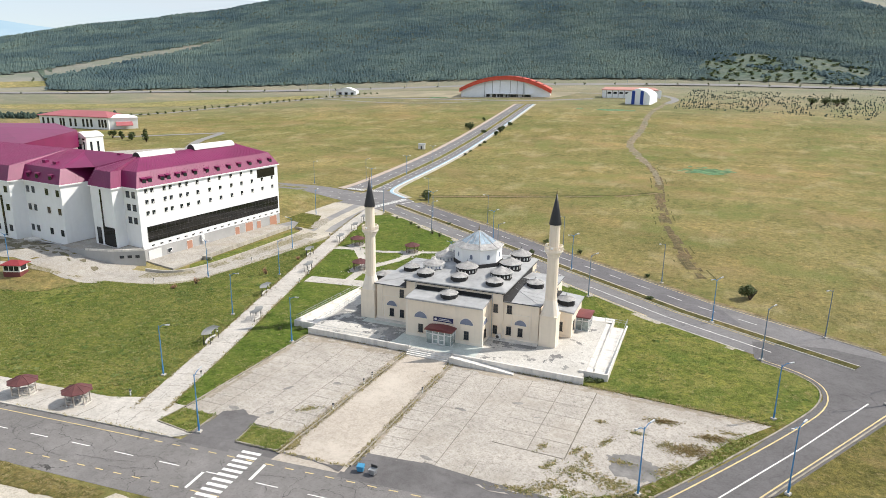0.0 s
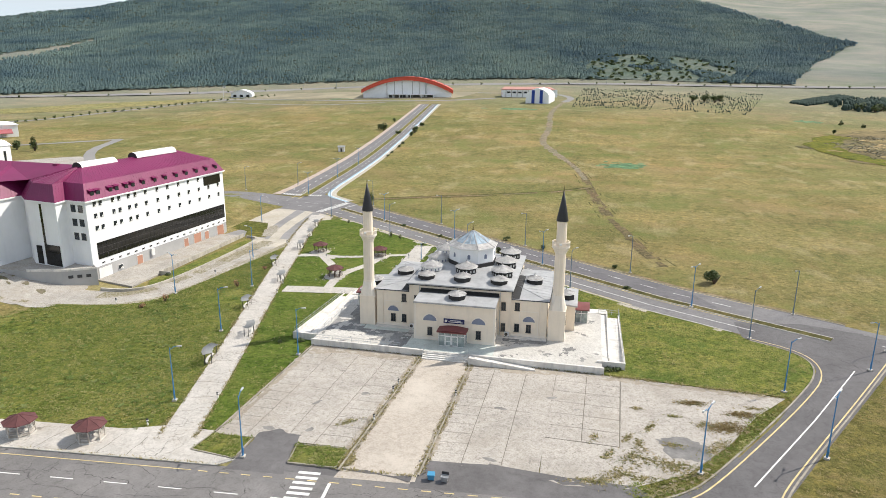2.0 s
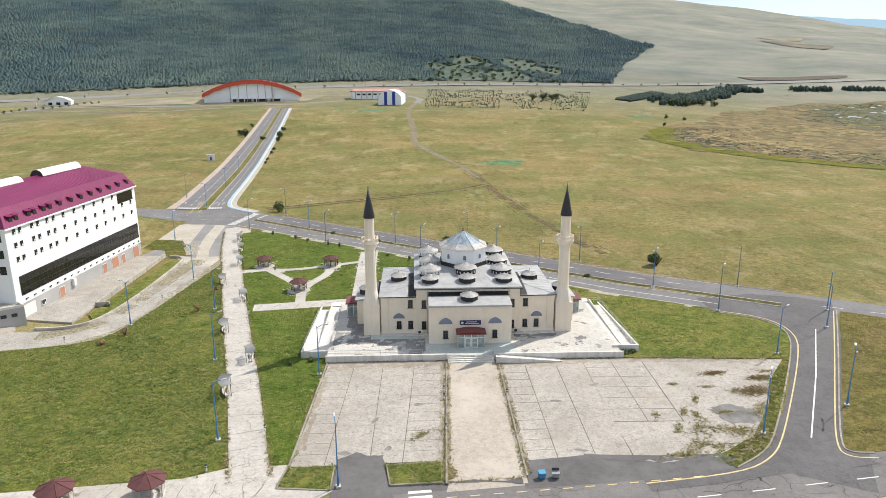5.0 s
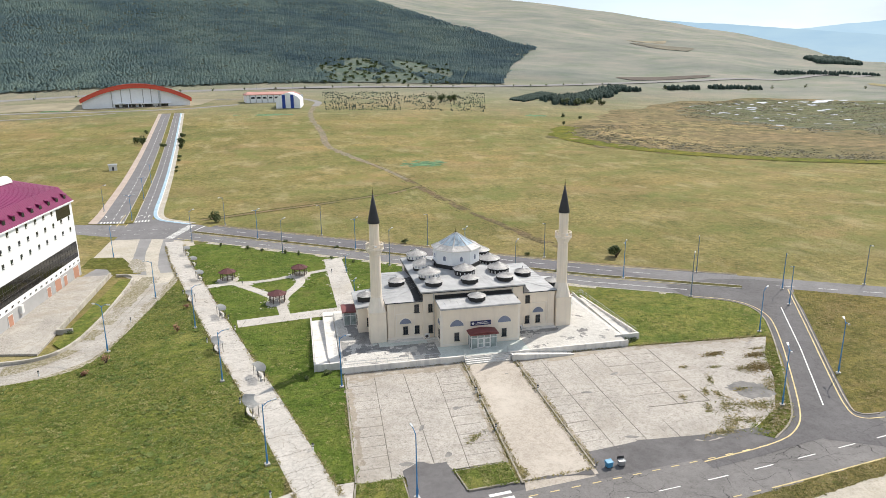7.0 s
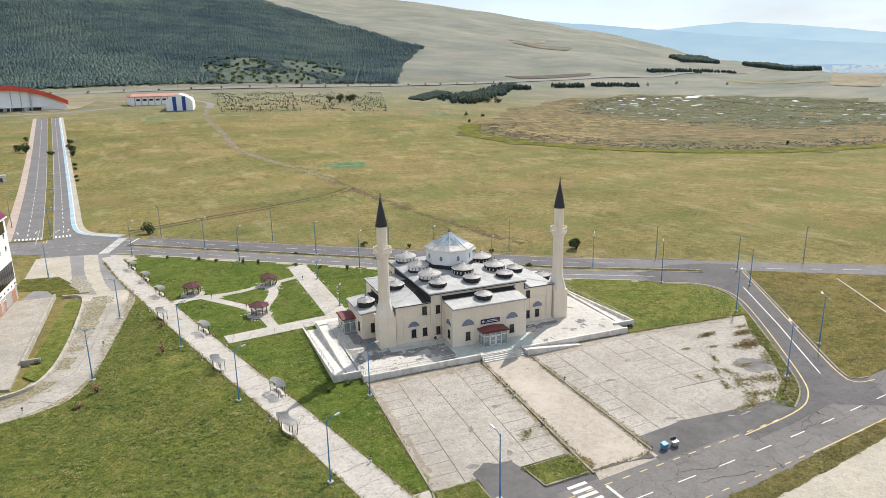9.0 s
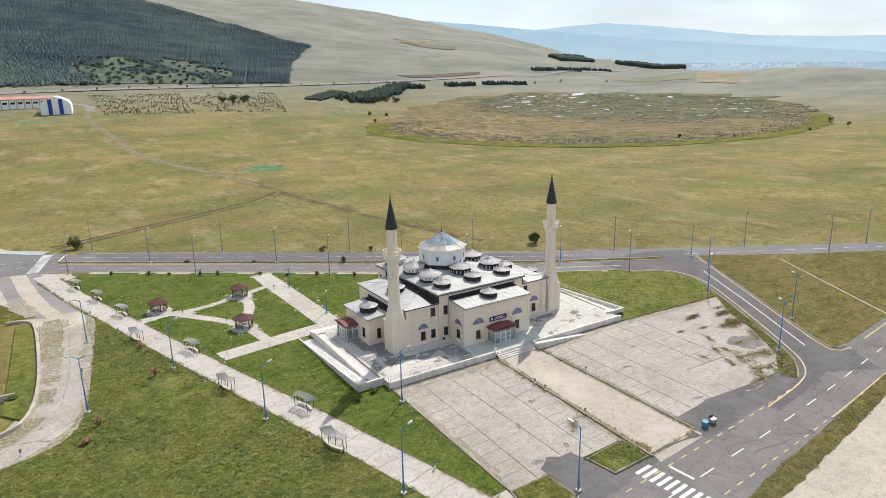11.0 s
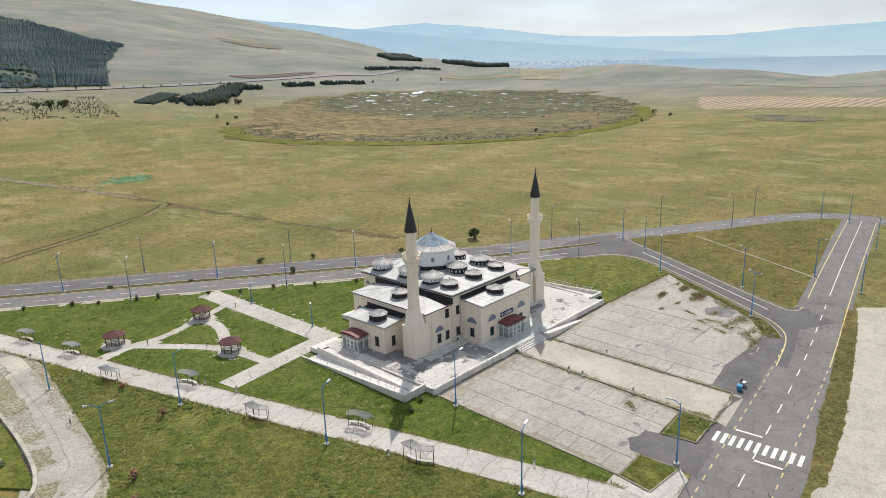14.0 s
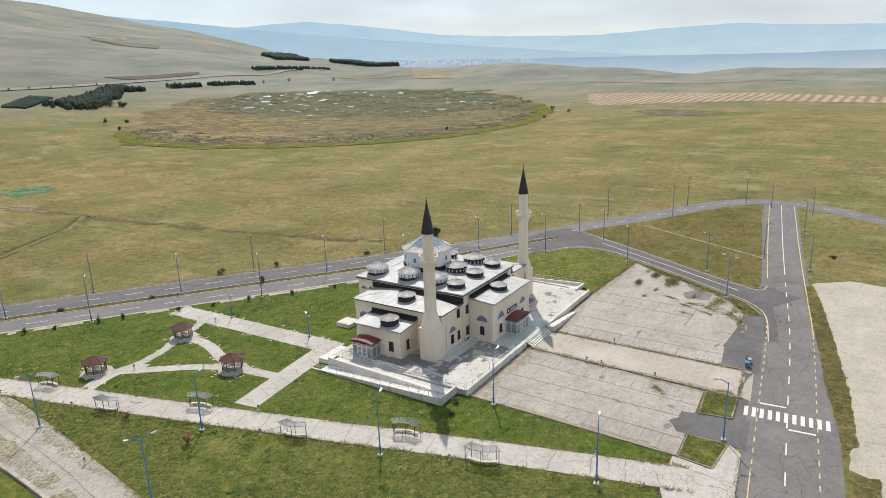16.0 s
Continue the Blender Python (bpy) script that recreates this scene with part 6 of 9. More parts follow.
for x, w, h in ((14.2, 1.9, 2.6), (32.6, 1.8, 2.6), (37.7, 3.2, 3.0), (42.0, 1.8, 2.6), (48.8, 3.2, 3.0)):
    dr = part("door", Shape().box(x - w / 2, x + w / 2, -0.68 + x * 0.0115, 0, 0.4, 0.4 + h), M_DOOR, dorm, "terracotta metal door")
    f0 = -0.70 + x * 0.0115
    part("door_frame", Shape().box(x - w / 2 - 0.1, x - w / 2, f0, 0, 0.4, 0.5 + h).box(x + w / 2, x + w / 2 + 0.1, f0, 0, 0.4, 0.5 + h).box(x - w / 2, x + w / 2, f0, 0, 0.4 + h, 0.5 + h), M_FRAME, dr)
part("garage_door", Shape().box(0.6, 4.6, -0.72, 0, 0.4, 3.2), M_FRAME, dorm, "white roller garage door")
part("vent_box", Shape().box(18.2, 19.2, -0.95, 0, 1.9, 3.6), M_FRAME, dorm)
dorm_window(7.4, -0.58, 1.4, 1.4, 1.0, 0, dorm)
# south end: chamfers, black glazed strips
for z in (16.9, 13.6, 10.3):
    for y in (1.0, 3.2):
        dorm_window(-0.86 + (y + 0.6) * 0.068, y, z, 1.5, 1.7, -93.9, dorm, M_GLASS, False)
for y0, y1, z0, z1 in ((9.3, 9.9, 4.6, 18.9), (5.0, 9.3, 4.5, 9.4), (11.0, 12.8, 4.5, 8.9)):
    part("glass_strip", Shape().prism([(-4.18 + (y0 - 4.7) * 0.1075, y0), (-3.6 + (y0 - 4.7) * 0.1075, y0), (-3.6 + (y1 - 4.7) * 0.1075, y1), (-4.18 + (y1 - 4.7) * 0.1075, y1)], z0, z1), bpy.data.materials["black_glazing"], dorm, "black glazed strip")
for z in (16.4, 11.6, 6.0):
    for y in (21.2, 26.0, 32.2, 34.8):
        dorm_window(-7.17 + (y - 19.75) * 0.066, y, z, 1.5, 1.7, -93.8, dorm, M_GLASS, False)
    for y in (38.6, 44, 46.5, 52, 58):
        dorm_window(-9.68 - (y - 37) * 0.0035, y, z, 1.5, 1.7, -89.8, dorm, M_GLASS, False)
part("glass_strip", Shape().box(-9.8, -9.5, 40.6, 41.4, 4.5, 15.5), bpy.data.materials["black_glazing"], dorm)
part("porch", Shape().box(-9.4, -6.9, 30.5, 34.5, 4.0, 4.4), M_TERRWALL, dorm)
# rooflights
for x0, x1 in ((8.0, 19.6), (26.5, 42.3)):
    n = 10
    s = Shape()
    vs = [(x, 9.4 + 1.5 * math.cos(math.pi * k / n), 25.5 + 1.5 * math.sin(math.pi * k / n) + (0.4 if x0 > 20 else 0.0)) for x in (x0, x1) for k in range(n + 1)]
    s.add(vs, [(k, k + 1, n + 2 + k, n + 1 + k) for k in range(n)] + [tuple(range(n + 1)), tuple(range(2 * n + 1, n, -1))])
    part("barrel_rooflight", s, M_FRAME, dorm, "white barrel-vaulted rooflight")
    part("gable", Shape().add([(x0 - 0.03, y, z) for x, y, z in vs[:n + 1]], [tuple(range(n + 1))]), M_CONE, dorm)
for x, y, z in ((8, 15.5, 25.2), (-2.6, 27, 23.4), (-2.2, 32, 23.4)):
    part("roof_hatch", Shape().box(x, x + 1.0, y, y + 1.3, z - 0.6, z + 1.1), M_MAGENTA, dorm)
for y in (24, 30, 34):
    d = new("dormer")
    d.parent = dorm
    d.matrix_basis = pose(-6.9 + (y - 19.75) * 0.066, y, 20.15, 0, 0, -90) @ Matrix.Scale(1.3, 4)
    part("cheek", Shape().add([(-0.5, 0.35, 0), (0.5, 0.35, 0), (0.5, -0.1, 0.9), (-0.5, -0.1, 0.9), (-0.5, 1.1, 1.4), (0.5, 1.1, 1.4), (0.5, 1.6, 1.5), (-0.5, 1.6, 1.5)], [(0, 1, 2, 3), (2, 3, 4, 5), (0, 3, 4), (1, 5, 2), (4, 5, 6, 7)]), M_MAGENTA, d)
    part("pane", Shape().box(-0.42, 0.42, -0.12, -0.06, 0.1, 0.95), M_GLASS, d)
    part("hood", Shape().prism([(-0.6, -0.25), (0.6, -0.25), (0.6, 1.7), (-0.6, 1.7)], [1.12, 1.12, 1.55, 1.55], [1.2, 1.2, 1.66, 1.66]), M_MAGENTA, d)
# entrance pavilion behind
TX, TY = 47.6, 85.0
part("tower_wall", Shape().box(TX, TX + 7, TY, TY + 8, 0, 23.8), M_DORM, dorm)
n = 12
arc = [(TY - 0.3 + 8.6 * k / n, 23.8 + 1.7 * math.sin(math.pi * k / n)) for k in range(n + 1)]
s = Shape().add([(x, y, z) for x in (TX - 0.4, TX + 7.4) for y, z in arc], [(k, k + 1, n + 2 + k, n + 1 + k) for k in range(n)] + [tuple(range(n + 1)), tuple(range(2 * n + 1, n, -1))])
part("tower_roof", s, M_DORM, dorm, "white curved parapet")
for y in (TY + 1.4, TY + 6.6):
    dorm_window(TX - 0.02, y, 16.0, 0.9, 6.0, -90, dorm)
dorm_window(TX - 0.02, TY + 4, 14.5, 2.4, 6.5, -90, dorm)
for y in (TY + 1.4, TY + 4, TY + 6.6):
    dorm_window(TX - 0.02, y, 22.6, 1.6, 0.6, -90, dorm)
for x in (TX + 1.8, TX + 4.6):
    dorm_window(x, TY - 0.02, 16.0, 0.9, 6.0, 0, dorm)
rear = [(10, 61), (46, 87), (71, 137), (58, 160), (-6, 112)]
part("rear_wall", Shape().prism(inset(rear, 0.6), 0, 20.4), M_DORM, dorm)
part("rear_skirt", Shape().prism(rear, 20.4, [26.0, 26.3, 25.0, 25.0, 23.6]), M_MAGENTA, dorm, "crimson sheet-metal roof edge behind")
part("rear_roof", Shape().add([(10, 61, 26.05), (46, 87, 26.35), (71, 137, 25.05), (58, 160, 25.05), (-6, 112, 23.65), (34, 112, 27.2)], [(0, 1, 5), (1, 2, 5), (2, 3, 5), (3, 4, 5), (4, 0, 5)]), M_MAGENTA, dorm, "broad crimson roof behind")

# loading apron, walls and planting strip before the facade
apron = thing("loading_apron", "raised pale concrete apron with low walls beside the dormitory", "apron", (-126.3, 118.3, 0), 90, kind="structure")
part("slab", Shape().prism([(0.5, -6.6), (51, -6.6), (51, 1.0), (3.0, 5.0)], 0.0, 0.4), M_YARD, apron)
part("low_wall", Shape().box(11, 50.8, -7.0, -6.6, 0.0, 1.1).box(10.6, 11, -9.6, -6.6, 0, 1.1), M_KERBWALL, apron)
entry = thing("entrance_terrace", "raised grey concrete terrace at the dormitory entrance", "terrace", (-131.4, 121.5, 0), 85.6, kind="structure")
part("terrace_slab", Shape().prism([(-0.9, -0.7), (-0.5, 5.2), (-4.1, 4.6), (-3.1, 14.0), (1.0, 19.5), (-7.2, 19.7), (-9.6, 19.4), (-9.2, 10), (-7.0, 2.5), (-2.5, -3.2)][::-1], 0, 3.9), M_DORMGREY, entry)
part("paving", slab(Shape(), [(-1.0, -0.7), (-0.6, 5.1), (-4.2, 4.5), (-3.2, 14.0), (0.9, 19.4), (-7.2, 19.6), (-9.4, 19.2), (-9.0, 10), (-6.9, 2.6), (-2.5, -3.0)], 3.94, 0.03), M_YARD, entry)
part("parapet", Shape().prism([(-0.9, -1.0), (-2.5, -3.2), (-7.0, 2.5), (-9.2, 10), (-9.0, 10), (-6.8, 2.6), (-2.5, -2.9), (-1.0, -0.8)][::-1], 3.9, 4.4), M_TERRWALL, entry)
part("parapet", Shape().box(-8.0, -7.3, 20, 36, 2.8, 3.6), M_DORMGREY, entry)
for i in range(8):
    part("step", Shape().box(-13.0 + 0.42 * i, -9.4, 16.6, 18.6, 0, 1.2 + 0.33 * i), M_DORMGREY, entry)
for k in (0.25, 0.5, 0.75):
    ob = part("window", Shape().box(-0.5, 0.5, -0.05, 0.02, 0, 0.7), M_GLASS, entry)
    ob.matrix_basis = pose(-2.5 - 4.5 * k - 0.03, -3.2 + 5.7 * k - 0.03, 2.2, 0, 0, -51.7)
s = Shape()
slab(s, [(-115.6, 119.5), (-113.7, 135), (-113.3, 164.5), (-116.4, 165.5), (-117.6, 140), (-118.6, 123.5)], 0.3, 0.3)
setting("verge", s, M_LAWN, "planted grass strip behind a pale kerb wall", "verge")
s = Shape()
ribbon(s, dense(rounded([(-125.2, 115.6), (-119, 115.8), (-114.8, 120), (-113.1, 135), (-112.8, 163), (-114.2, 168), (-118, 168.5)], 2), 2), -0.25, 0.25, 0.65, 0.65)
setting("kerb", s, M_KERBWALL, "low pale concrete kerb wall curving round the planting strip", "kerb wall")
s = Shape()
slab(s, [(-121, 188), (-112.5, 170), (-119.5, 170), (-122, 176), (-131, 180), (-134, 190)], 0.09, 0.1)
setting("verge", s, M_ROUGH, "patch of rough grass beside the dormitory", "verge")


def kiosk(at, turn):
    k = thing("kiosk", "small white and red guard kiosk with a red hipped roof", "kiosk", at, turn)
    part("base", Shape().box(-2.0, 2.0, -1.5, 1.5, -0.6, 0.8), M_MAROON, k, "red lower panels")
    part("wall", Shape().box(-1.95, 1.95, -1.45, 1.45, 0.8, 2.4), M_FRAME, k)
    for x in (-1.2, 0, 1.2):
        part("pane", Shape().box(x - 0.5, x + 0.5, -1.48, -1.42, 1.1, 2.2), M_GLASS, k)
    part("pane", Shape().box(1.92, 1.98, -1.0, 1.0, 1.1, 2.2), M_GLASS, k)
    part("roof", Shape().prism([(-2.5, -2), (2.5, -2), (2.5, 2), (-2.5, 2)], 2.4, 2.55).prism([(-2.5, -2), (2.5, -2), (2.5, 2), (-2.5, 2)], 2.55, 3.4, [(-0.8, 0), (0.8, 0), (0.8, 0.02), (-0.8, 0.02)]), plain("kiosk_red", (0.28, 0.03, 0.035), 0.5, 0.1), k)


kiosk((-147.5, 98.6, lz(-147.5, 98.6) + 0.1), 20)

# ---- sports hall at the head of the road ----
M_HALLWHITE = plain("white_panel", (0.86, 0.87, 0.88), 0.7, 0.06, 0.05, 0.4)
hall = thing("sports_hall", "large white sports hall under a red arched roof", "sports hall", (-283, 752, lz(-232, 763) - 0.4), 11.8)
n = 28
arc = [(104 * k / n, 10.0 + 14.0 * (1 - (2 * k / n - 1) ** 2)) for k in range(n + 1)]
s = Shape().add([(0, 0, 0), (104, 0, 0)] + [(x, 0, z - 1) for x, z in arc[::-1]], [tuple(range(n + 3))])
part("front_wall", s, M_HALLWHITE, hall)
part("back_wall", Shape().add([(0, 62, 0), (104, 62, 0)] + [(x, 62, z - 1) for x, z in arc[::-1]], [tuple(range(n + 3))]), M_HALLWHITE, hall)
part("side_wall", Shape().box(-0.2, 0.2, 0, 62, 0, 9.5), M_HALLWHITE, hall)
part("side_wall", Shape().box(103.8, 104.2, 0, 62, 0, 9.5), M_HALLWHITE, hall)
big = [(-2.0 + 108 * k / n, 9.6 + 15.0 * (1 - (2 * k / n - 1) ** 2)) for k in range(n + 1)]
vs = [(x, y, z) for y in (-3.0, 64) for x, z in big] + [(x, -3.0, z - 4.4) for x, z in big]
m = n + 1
part("roof", Shape().add(vs[:2 * m], [(k, k + 1, m + k + 1, m + k) for k in range(n)]), M_RED, hall, "red arched sheet roof")
part("fascia", Shape().add(vs[:m] + vs[2 * m:], [(m + k, m + k + 1, k + 1, k) for k in range(n)]), M_RED, hall, "deep red arched fascia")
for x in (28, 37, 46, 58, 66):
    part("pilaster", Shape().box(x - 0.35, x + 0.35, -0.5, 0, 0, 19), M_DORMGREY, hall)
part("chimney", Shape().lathe(74, -1.4, [(1.0, 0), (1.0, 22)], 10), M_STEEL, hall, "steel flue")
for x0, x1 in ((30, 34), (37, 50), (53, 67), (72, 82)):
    part("window_band", Shape().box(x0, x1, -0.3, 0, 0.5, 3.6), M_GLASS, hall)
part("canopy", Shape().box(29, 84, -6, 0, 4.0, 4.6), M_HALLWHITE, hall)
for x in (30, 43, 56, 69, 83):
    part("column", Shape().box(x - 0.4, x + 0.4, -5.8, -5.0, 0, 4.0), M_HALLWHITE, hall)
for i in range(5):
    part("rooflight", Shape().box(60 + i * 8, 64 + i * 8, 8, 56, big[0][1] + 15 * (1 - (2 * (62 + i * 8) / 104 - 1) ** 2) - 0.6, big[0][1] + 15 * (1 - (2 * (62 + i * 8) / 104 - 1) ** 2) + 0.5), M_MAROON, hall)

pav = thing("training_hall", "long low white hall with a pale red roof", "hall", (-121.5, 784, lz(-100, 790)), 13)
part("wall", Shape().box(0, 64, 0, 22, 0, 8.5), M_HALLWHITE, pav)
part("roof", Shape().prism([(-0.8, -0.8), (60.8, -0.8), (60.8, 22.8), (-0.8, 22.8)], 8.5, 9.3).prism([(-0.8, -0.8), (60.8, -0.8), (60.8, 22.8), (-0.8, 22.8)], 9.3, 12.0, [(3, 11), (57, 11), (57, 11.05), (3, 11.05)]), plain("faded_red_sheet", (0.52, 0.26, 0.21), 0.6, 0.1, 0.1, 0.6), pav)
for i in range(9):
    part("pilaster", Shape().box(3 + i * 6.6, 3.8 + i * 6.6, -0.3, 0, 0, 8.4), M_DORMGREY, pav)
for i in range(8):
    part("window", Shape().box(4.6 + i * 6.6, 8.6 + i * 6.6, -0.1, 0, 4.6, 6.6), M_GLASS, pav)

tent = thing("tent_hall", "white fabric-covered arched sports tent with blue stripes", "tent hall", (-88.6, 719, lz(-76, 722)), -6)
prof = [(0.92 * x, 0.95 * z) for x, z in ((0, 0), (0.2, 9.5), (2.2, 12.2), (6.5, 14.8), (12.5, 16.8), (13.5, 17.0), (14.5, 16.8), (20.5, 14.8), (24.8, 12.2), (26.8, 9.5), (27, 0))]
n = len(prof) - 1
vs = [(x, y, z) for y in (0, 40) for x, z in prof]
m = n + 1
part("membrane", Shape().add(vs, [(k, k + 1, m + k + 1, m + k) for k in range(n)]), M_HALLWHITE, tent, "white fabric shell")
part("gable", Shape().add(vs[:m], [tuple(range(m))]), M_HALLWHITE, tent)
part("gable", Shape().add(vs[m:], [tuple(range(m))]), M_HALLWHITE, tent)
for x0, x1, h in ((6.4, 9.7, 13.8), (15.1, 18.4, 13.8)):
    part("stripe", Shape().box(x0, x1, -0.25, -0.1, 0.2, h), plain("tent_blue", (0.02, 0.06, 0.32), 0.6, 0.1) if x0 < 9 else bpy.data.materials["tent_blue"], tent, "royal blue stripe")

round_hall = thing("round_hall", "small white hall with a rounded roof", "hall", (-455, 777, lz(-455, 777)), 20)
n = 10
prof = [(-13 + 26 * k / n, 4.5 + 5 * math.sin(math.pi * k / n)) for k in range(n + 1)]
part("wall", Shape().box(-13, 13, 0, 24, 0, 4.5).add([(x, 0, z) for x, z in prof], [tuple(range(n + 1))]), M_HALLWHITE, round_hall)
vs = [(x * 1.05, y, z + 0.1) for y in (-1, 25) for x, z in prof]
part("roof", Shape().add(vs, [(k, k + 1, n + 2 + k, n + 1 + k) for k in range(n)]), M_HALLWHITE, round_hall)
for x in (-8, 0, 8):
    part("window", Shape().box(x - 2, x + 2, -0.15, 0, 0.5, 3.5), M_GLASS, round_hall)
flag = thing("flagpole", "tall white flagpole with a small pale flag", "flagpole", (-470, 760, lz(-470, 760)))
part("pole", Shape().tube((0, 0, 0), (0, 0, 16), 0.2, 0.12), M_FRAME, flag)
part("flag", Shape().box(0.1, 3.6, -0.03, 0.03, 13.4, 15.8), M_WHITE, flag)

far_house = thing("campus_building", "low white campus building with a faded red hipped roof", "building", (-507, 378, lz(-470, 385)), 4)
part("wall", Shape().box(0, 70, 0, 24, 0, 9), M_DORM, far_house)
part("roof", Shape().prism([(-1, -1), (71, -1), (71, 25), (-1, 25)], 9, 9.5).prism([(-1, -1), (71, -1), (71, 25), (-1, 25)], 9.5, 13.4, [(14, 12), (56, 12), (56, 12.1), (14, 12.1)]), plain("faded_crimson", (0.40, 0.12, 0.13), 0.6, 0.1, 0.1, 0.6), far_house)
for x in (4, 9, 14, 22, 25, 32, 37, 45, 49, 53, 61, 64, 67):
    part("window", Shape().box(x - 1, x + 1, -0.12, 0, 1.5, 7.5), M_GLASS, far_house)
for y in (5, 12, 19):
    part("window", Shape().box(70, 70.12, y - 1, y + 1, 1.5, 7.5), M_GLASS, far_house)
annex2 = thing("campus_building", "white campus annex beside the lawn with red roof edge", "building", (-437, 384, lz(-437, 390)), 52)
part("wall", Shape().box(0, 20, 0, 18, 0, 8.5), M_DORM, annex2)
part("roof", Shape().prism([(-0.6, -0.6), (20.6, -0.6), (20.6, 18.6), (-0.6, 18.6)], 8.5, 9).prism([(-0.6, -0.6), (20.6, -0.6), (20.6, 18.6), (-0.6, 18.6)], 9, 11, [(6, 9), (14, 9), (14, 9.1), (6, 9.1)]), M_DORM, annex2)
part("lean_to_roof", Shape().prism([(4, -6), (16, -6), (16, 0), (4, 0)], [3, 3, 5.5, 5.5], [3.3, 3.3, 5.8, 5.8]), bpy.data.materials["faded_crimson"], annex2)

cabin = thing("cabin", "small white utility cabin in the meadow", "cabin", (-168.3, 378.8, lz(-168.3, 378.8)), 15)
part("wall", Shape().box(-2, 2, -1.5, 1.5, 0, 2.9), M_FRAME, cabin)
part("roof", Shape().prism([(-2.3, -1.8), (2.3, -1.8), (2.3, 1.8), (-2.3, 1.8)], 2.9, [3.1, 3.1, 3.4, 3.4]), M_STEEL, cabin)
part("door", Shape().box(-0.5, 0.5, -1.55, -1.5, 0.1, 2.1), M_DARKFRAME, cabin)


# ---- street furniture ----
M_HEAD = plain("lamp_head", (0.62, 0.63, 0.64), 0.4, 0.06, 1, 5, 0.3)
M_BLACK = plain("black_iron", (0.03, 0.03, 0.032), 0.5, 0.2)


M_BLUEGREY = plain("faded_blue_paint", (0.13, 0.20, 0.29), 0.5, 0.12, 0.4, 3.0)


def street_lamp(h, arms, arm_len, label, category="street lamp", paint=M_BLUE):
    """A tapered blue column with curved bracket arms, at the origin."""
    l = thing("street_lamp", label, category, group="street lamps")
    part("base_plate", Shape().box(-0.32, 0.32, -0.32, 0.32, 0, 0.25), M_KERB, l, "concrete footing")
    part("column", Shape().lathe(0, 0, [(0.13, 0.2), (0.13, 1.5), (0.10, 1.6), (0.06, h - 0.3), (0.055, h)], 8), paint, l)
    part("service_door", Shape().box(-0.06, 0.06, -0.165, -0.14, 0.7, 1.3), paint, l)
    for d in arms:
        part("arm", Shape().tube((0, 0, h - 0.35), (d * arm_len * 0.55, 0, h + 0.12), 0.055, 0.05, 6).tube((d * arm_len * 0.55, 0, h + 0.12), (d * arm_len, 0, h + 0.2), 0.05, 0.045, 6), paint, l)
        hd = part("lamp_head", Shape().prism([(d * arm_len - 0.1, -0.09), (d * arm_len - 0.1, 0.09), (d * (arm_len + 0.62), 0.12), (d * (arm_len + 0.62), -0.12)][::(1 if d < 0 else -1)], h + 0.12, [h + 0.24, h + 0.24, h + 0.34, h + 0.34][::(1 if d < 0 else -1)]), M_HEAD, l, "grey lamp head")
        part("lens", Shape().box(*sorted((d * (arm_len + 0.1), d * (arm_len + 0.5))), -0.07, 0.07, h + 0.09, h + 0.13), M_FRAME, hd)
    return l


one = street_lamp(8.6, (1,), 1.2, "blue single-arm street lamp beside a path")
one.matrix_world = pose(-78.0, 73.2, 0.1, 0, 0, 16)
two = street_lamp(9.0, (1, -1), 1.2, "blue double-arm street lamp")
two.matrix_world = pose(-107.6, 117.4, 0.1, 0, 0, -25)
for x, y, a in ((-86.0, 99.8, 16), (-93.6, 126.1, 16), (-105.0, 148, 180), (-67.1, 93.0, 0), (-60.6, 61.9, 100), (12.6, 97.4, 30), (31.3, 68.5, -84), (64, 62.0, 96), (24.0, 57.8, 96), (85, 61.4, 96), (29, 109.2, 210), (35, 118.7, 235), (94.4, 82.0, 200), (93, 74, 180)):
    copy_thing(one, pose(x, y, 0.08, 0, 0, a))
for x, y, a in ((-3.6, 71.3, 60), (12.9, 78.5, 60), (-150, 99, 0)):
    copy_thing(two, pose(x, y, lz(x, y) + 0.08, 0, 0, a))
tall = street_lamp(9.6, (1,), 1.5, "faded blue-grey roadside lamp beside the avenue", "street lamp", M_BLUEGREY)


def bl(s, n):
    return -86.7 + 0.804 * s + 0.594 * n, 201.0 - 0.594 * s + 0.804 * n


x, y = bl(-15, -9.6)
tall.matrix_world = pose(x, y, 0.08, 0, 0, 53.5)
for s_ in (19, 53.5, 88, 128):
    copy_thing(tall, pose(*bl(s_, -9.9 + (3 if s_ > 120 else 0)), 0.08, 0, 0, 53.5))
for s_, n_ in ((-22, 12.8), (17, 12.6), (54, 12.6), (89, 12.8), (128, 13.0)):
    copy_thing(tall, pose(*bl(s_, n_), 0.05, 0, 0, 233.5))
for x, y, a in ((55.7, 117.0, 240), (85, 99, 240), (66.2, 99.4, 60)):
    copy_thing(tall, pose(x, y, 0.05, 0, 0, a))
for s_ in (1.4, 36.5, 70.5, 112):
    copy_thing(two, pose(*bl(s_, 0.9), 0.17, 0, 0, 53.5))
for k, (x, y) in enumerate(((-156, 238), (-170, 213), (-129.6, 240.5), (-134.5, 285), (-140, 330), (-144, 262))):
    copy_thing(two if k in (2, 3, 4) else tall, pose(x, y, lz(x, y) + 0.1, 0, 0, 10 * k))
for k, (x, y) in enumerate(((-560, 846), (-515, 866), (-470, 884), (-425, 901), (-380, 915), (-335, 930), (-290, 943), (-245, 955), (-120, 982), (-70, 988), (0, 992), (60, 989))):
    copy_thing(tall, pose(x, y, lz(x, y) + 0.9, 0, 0, -70))
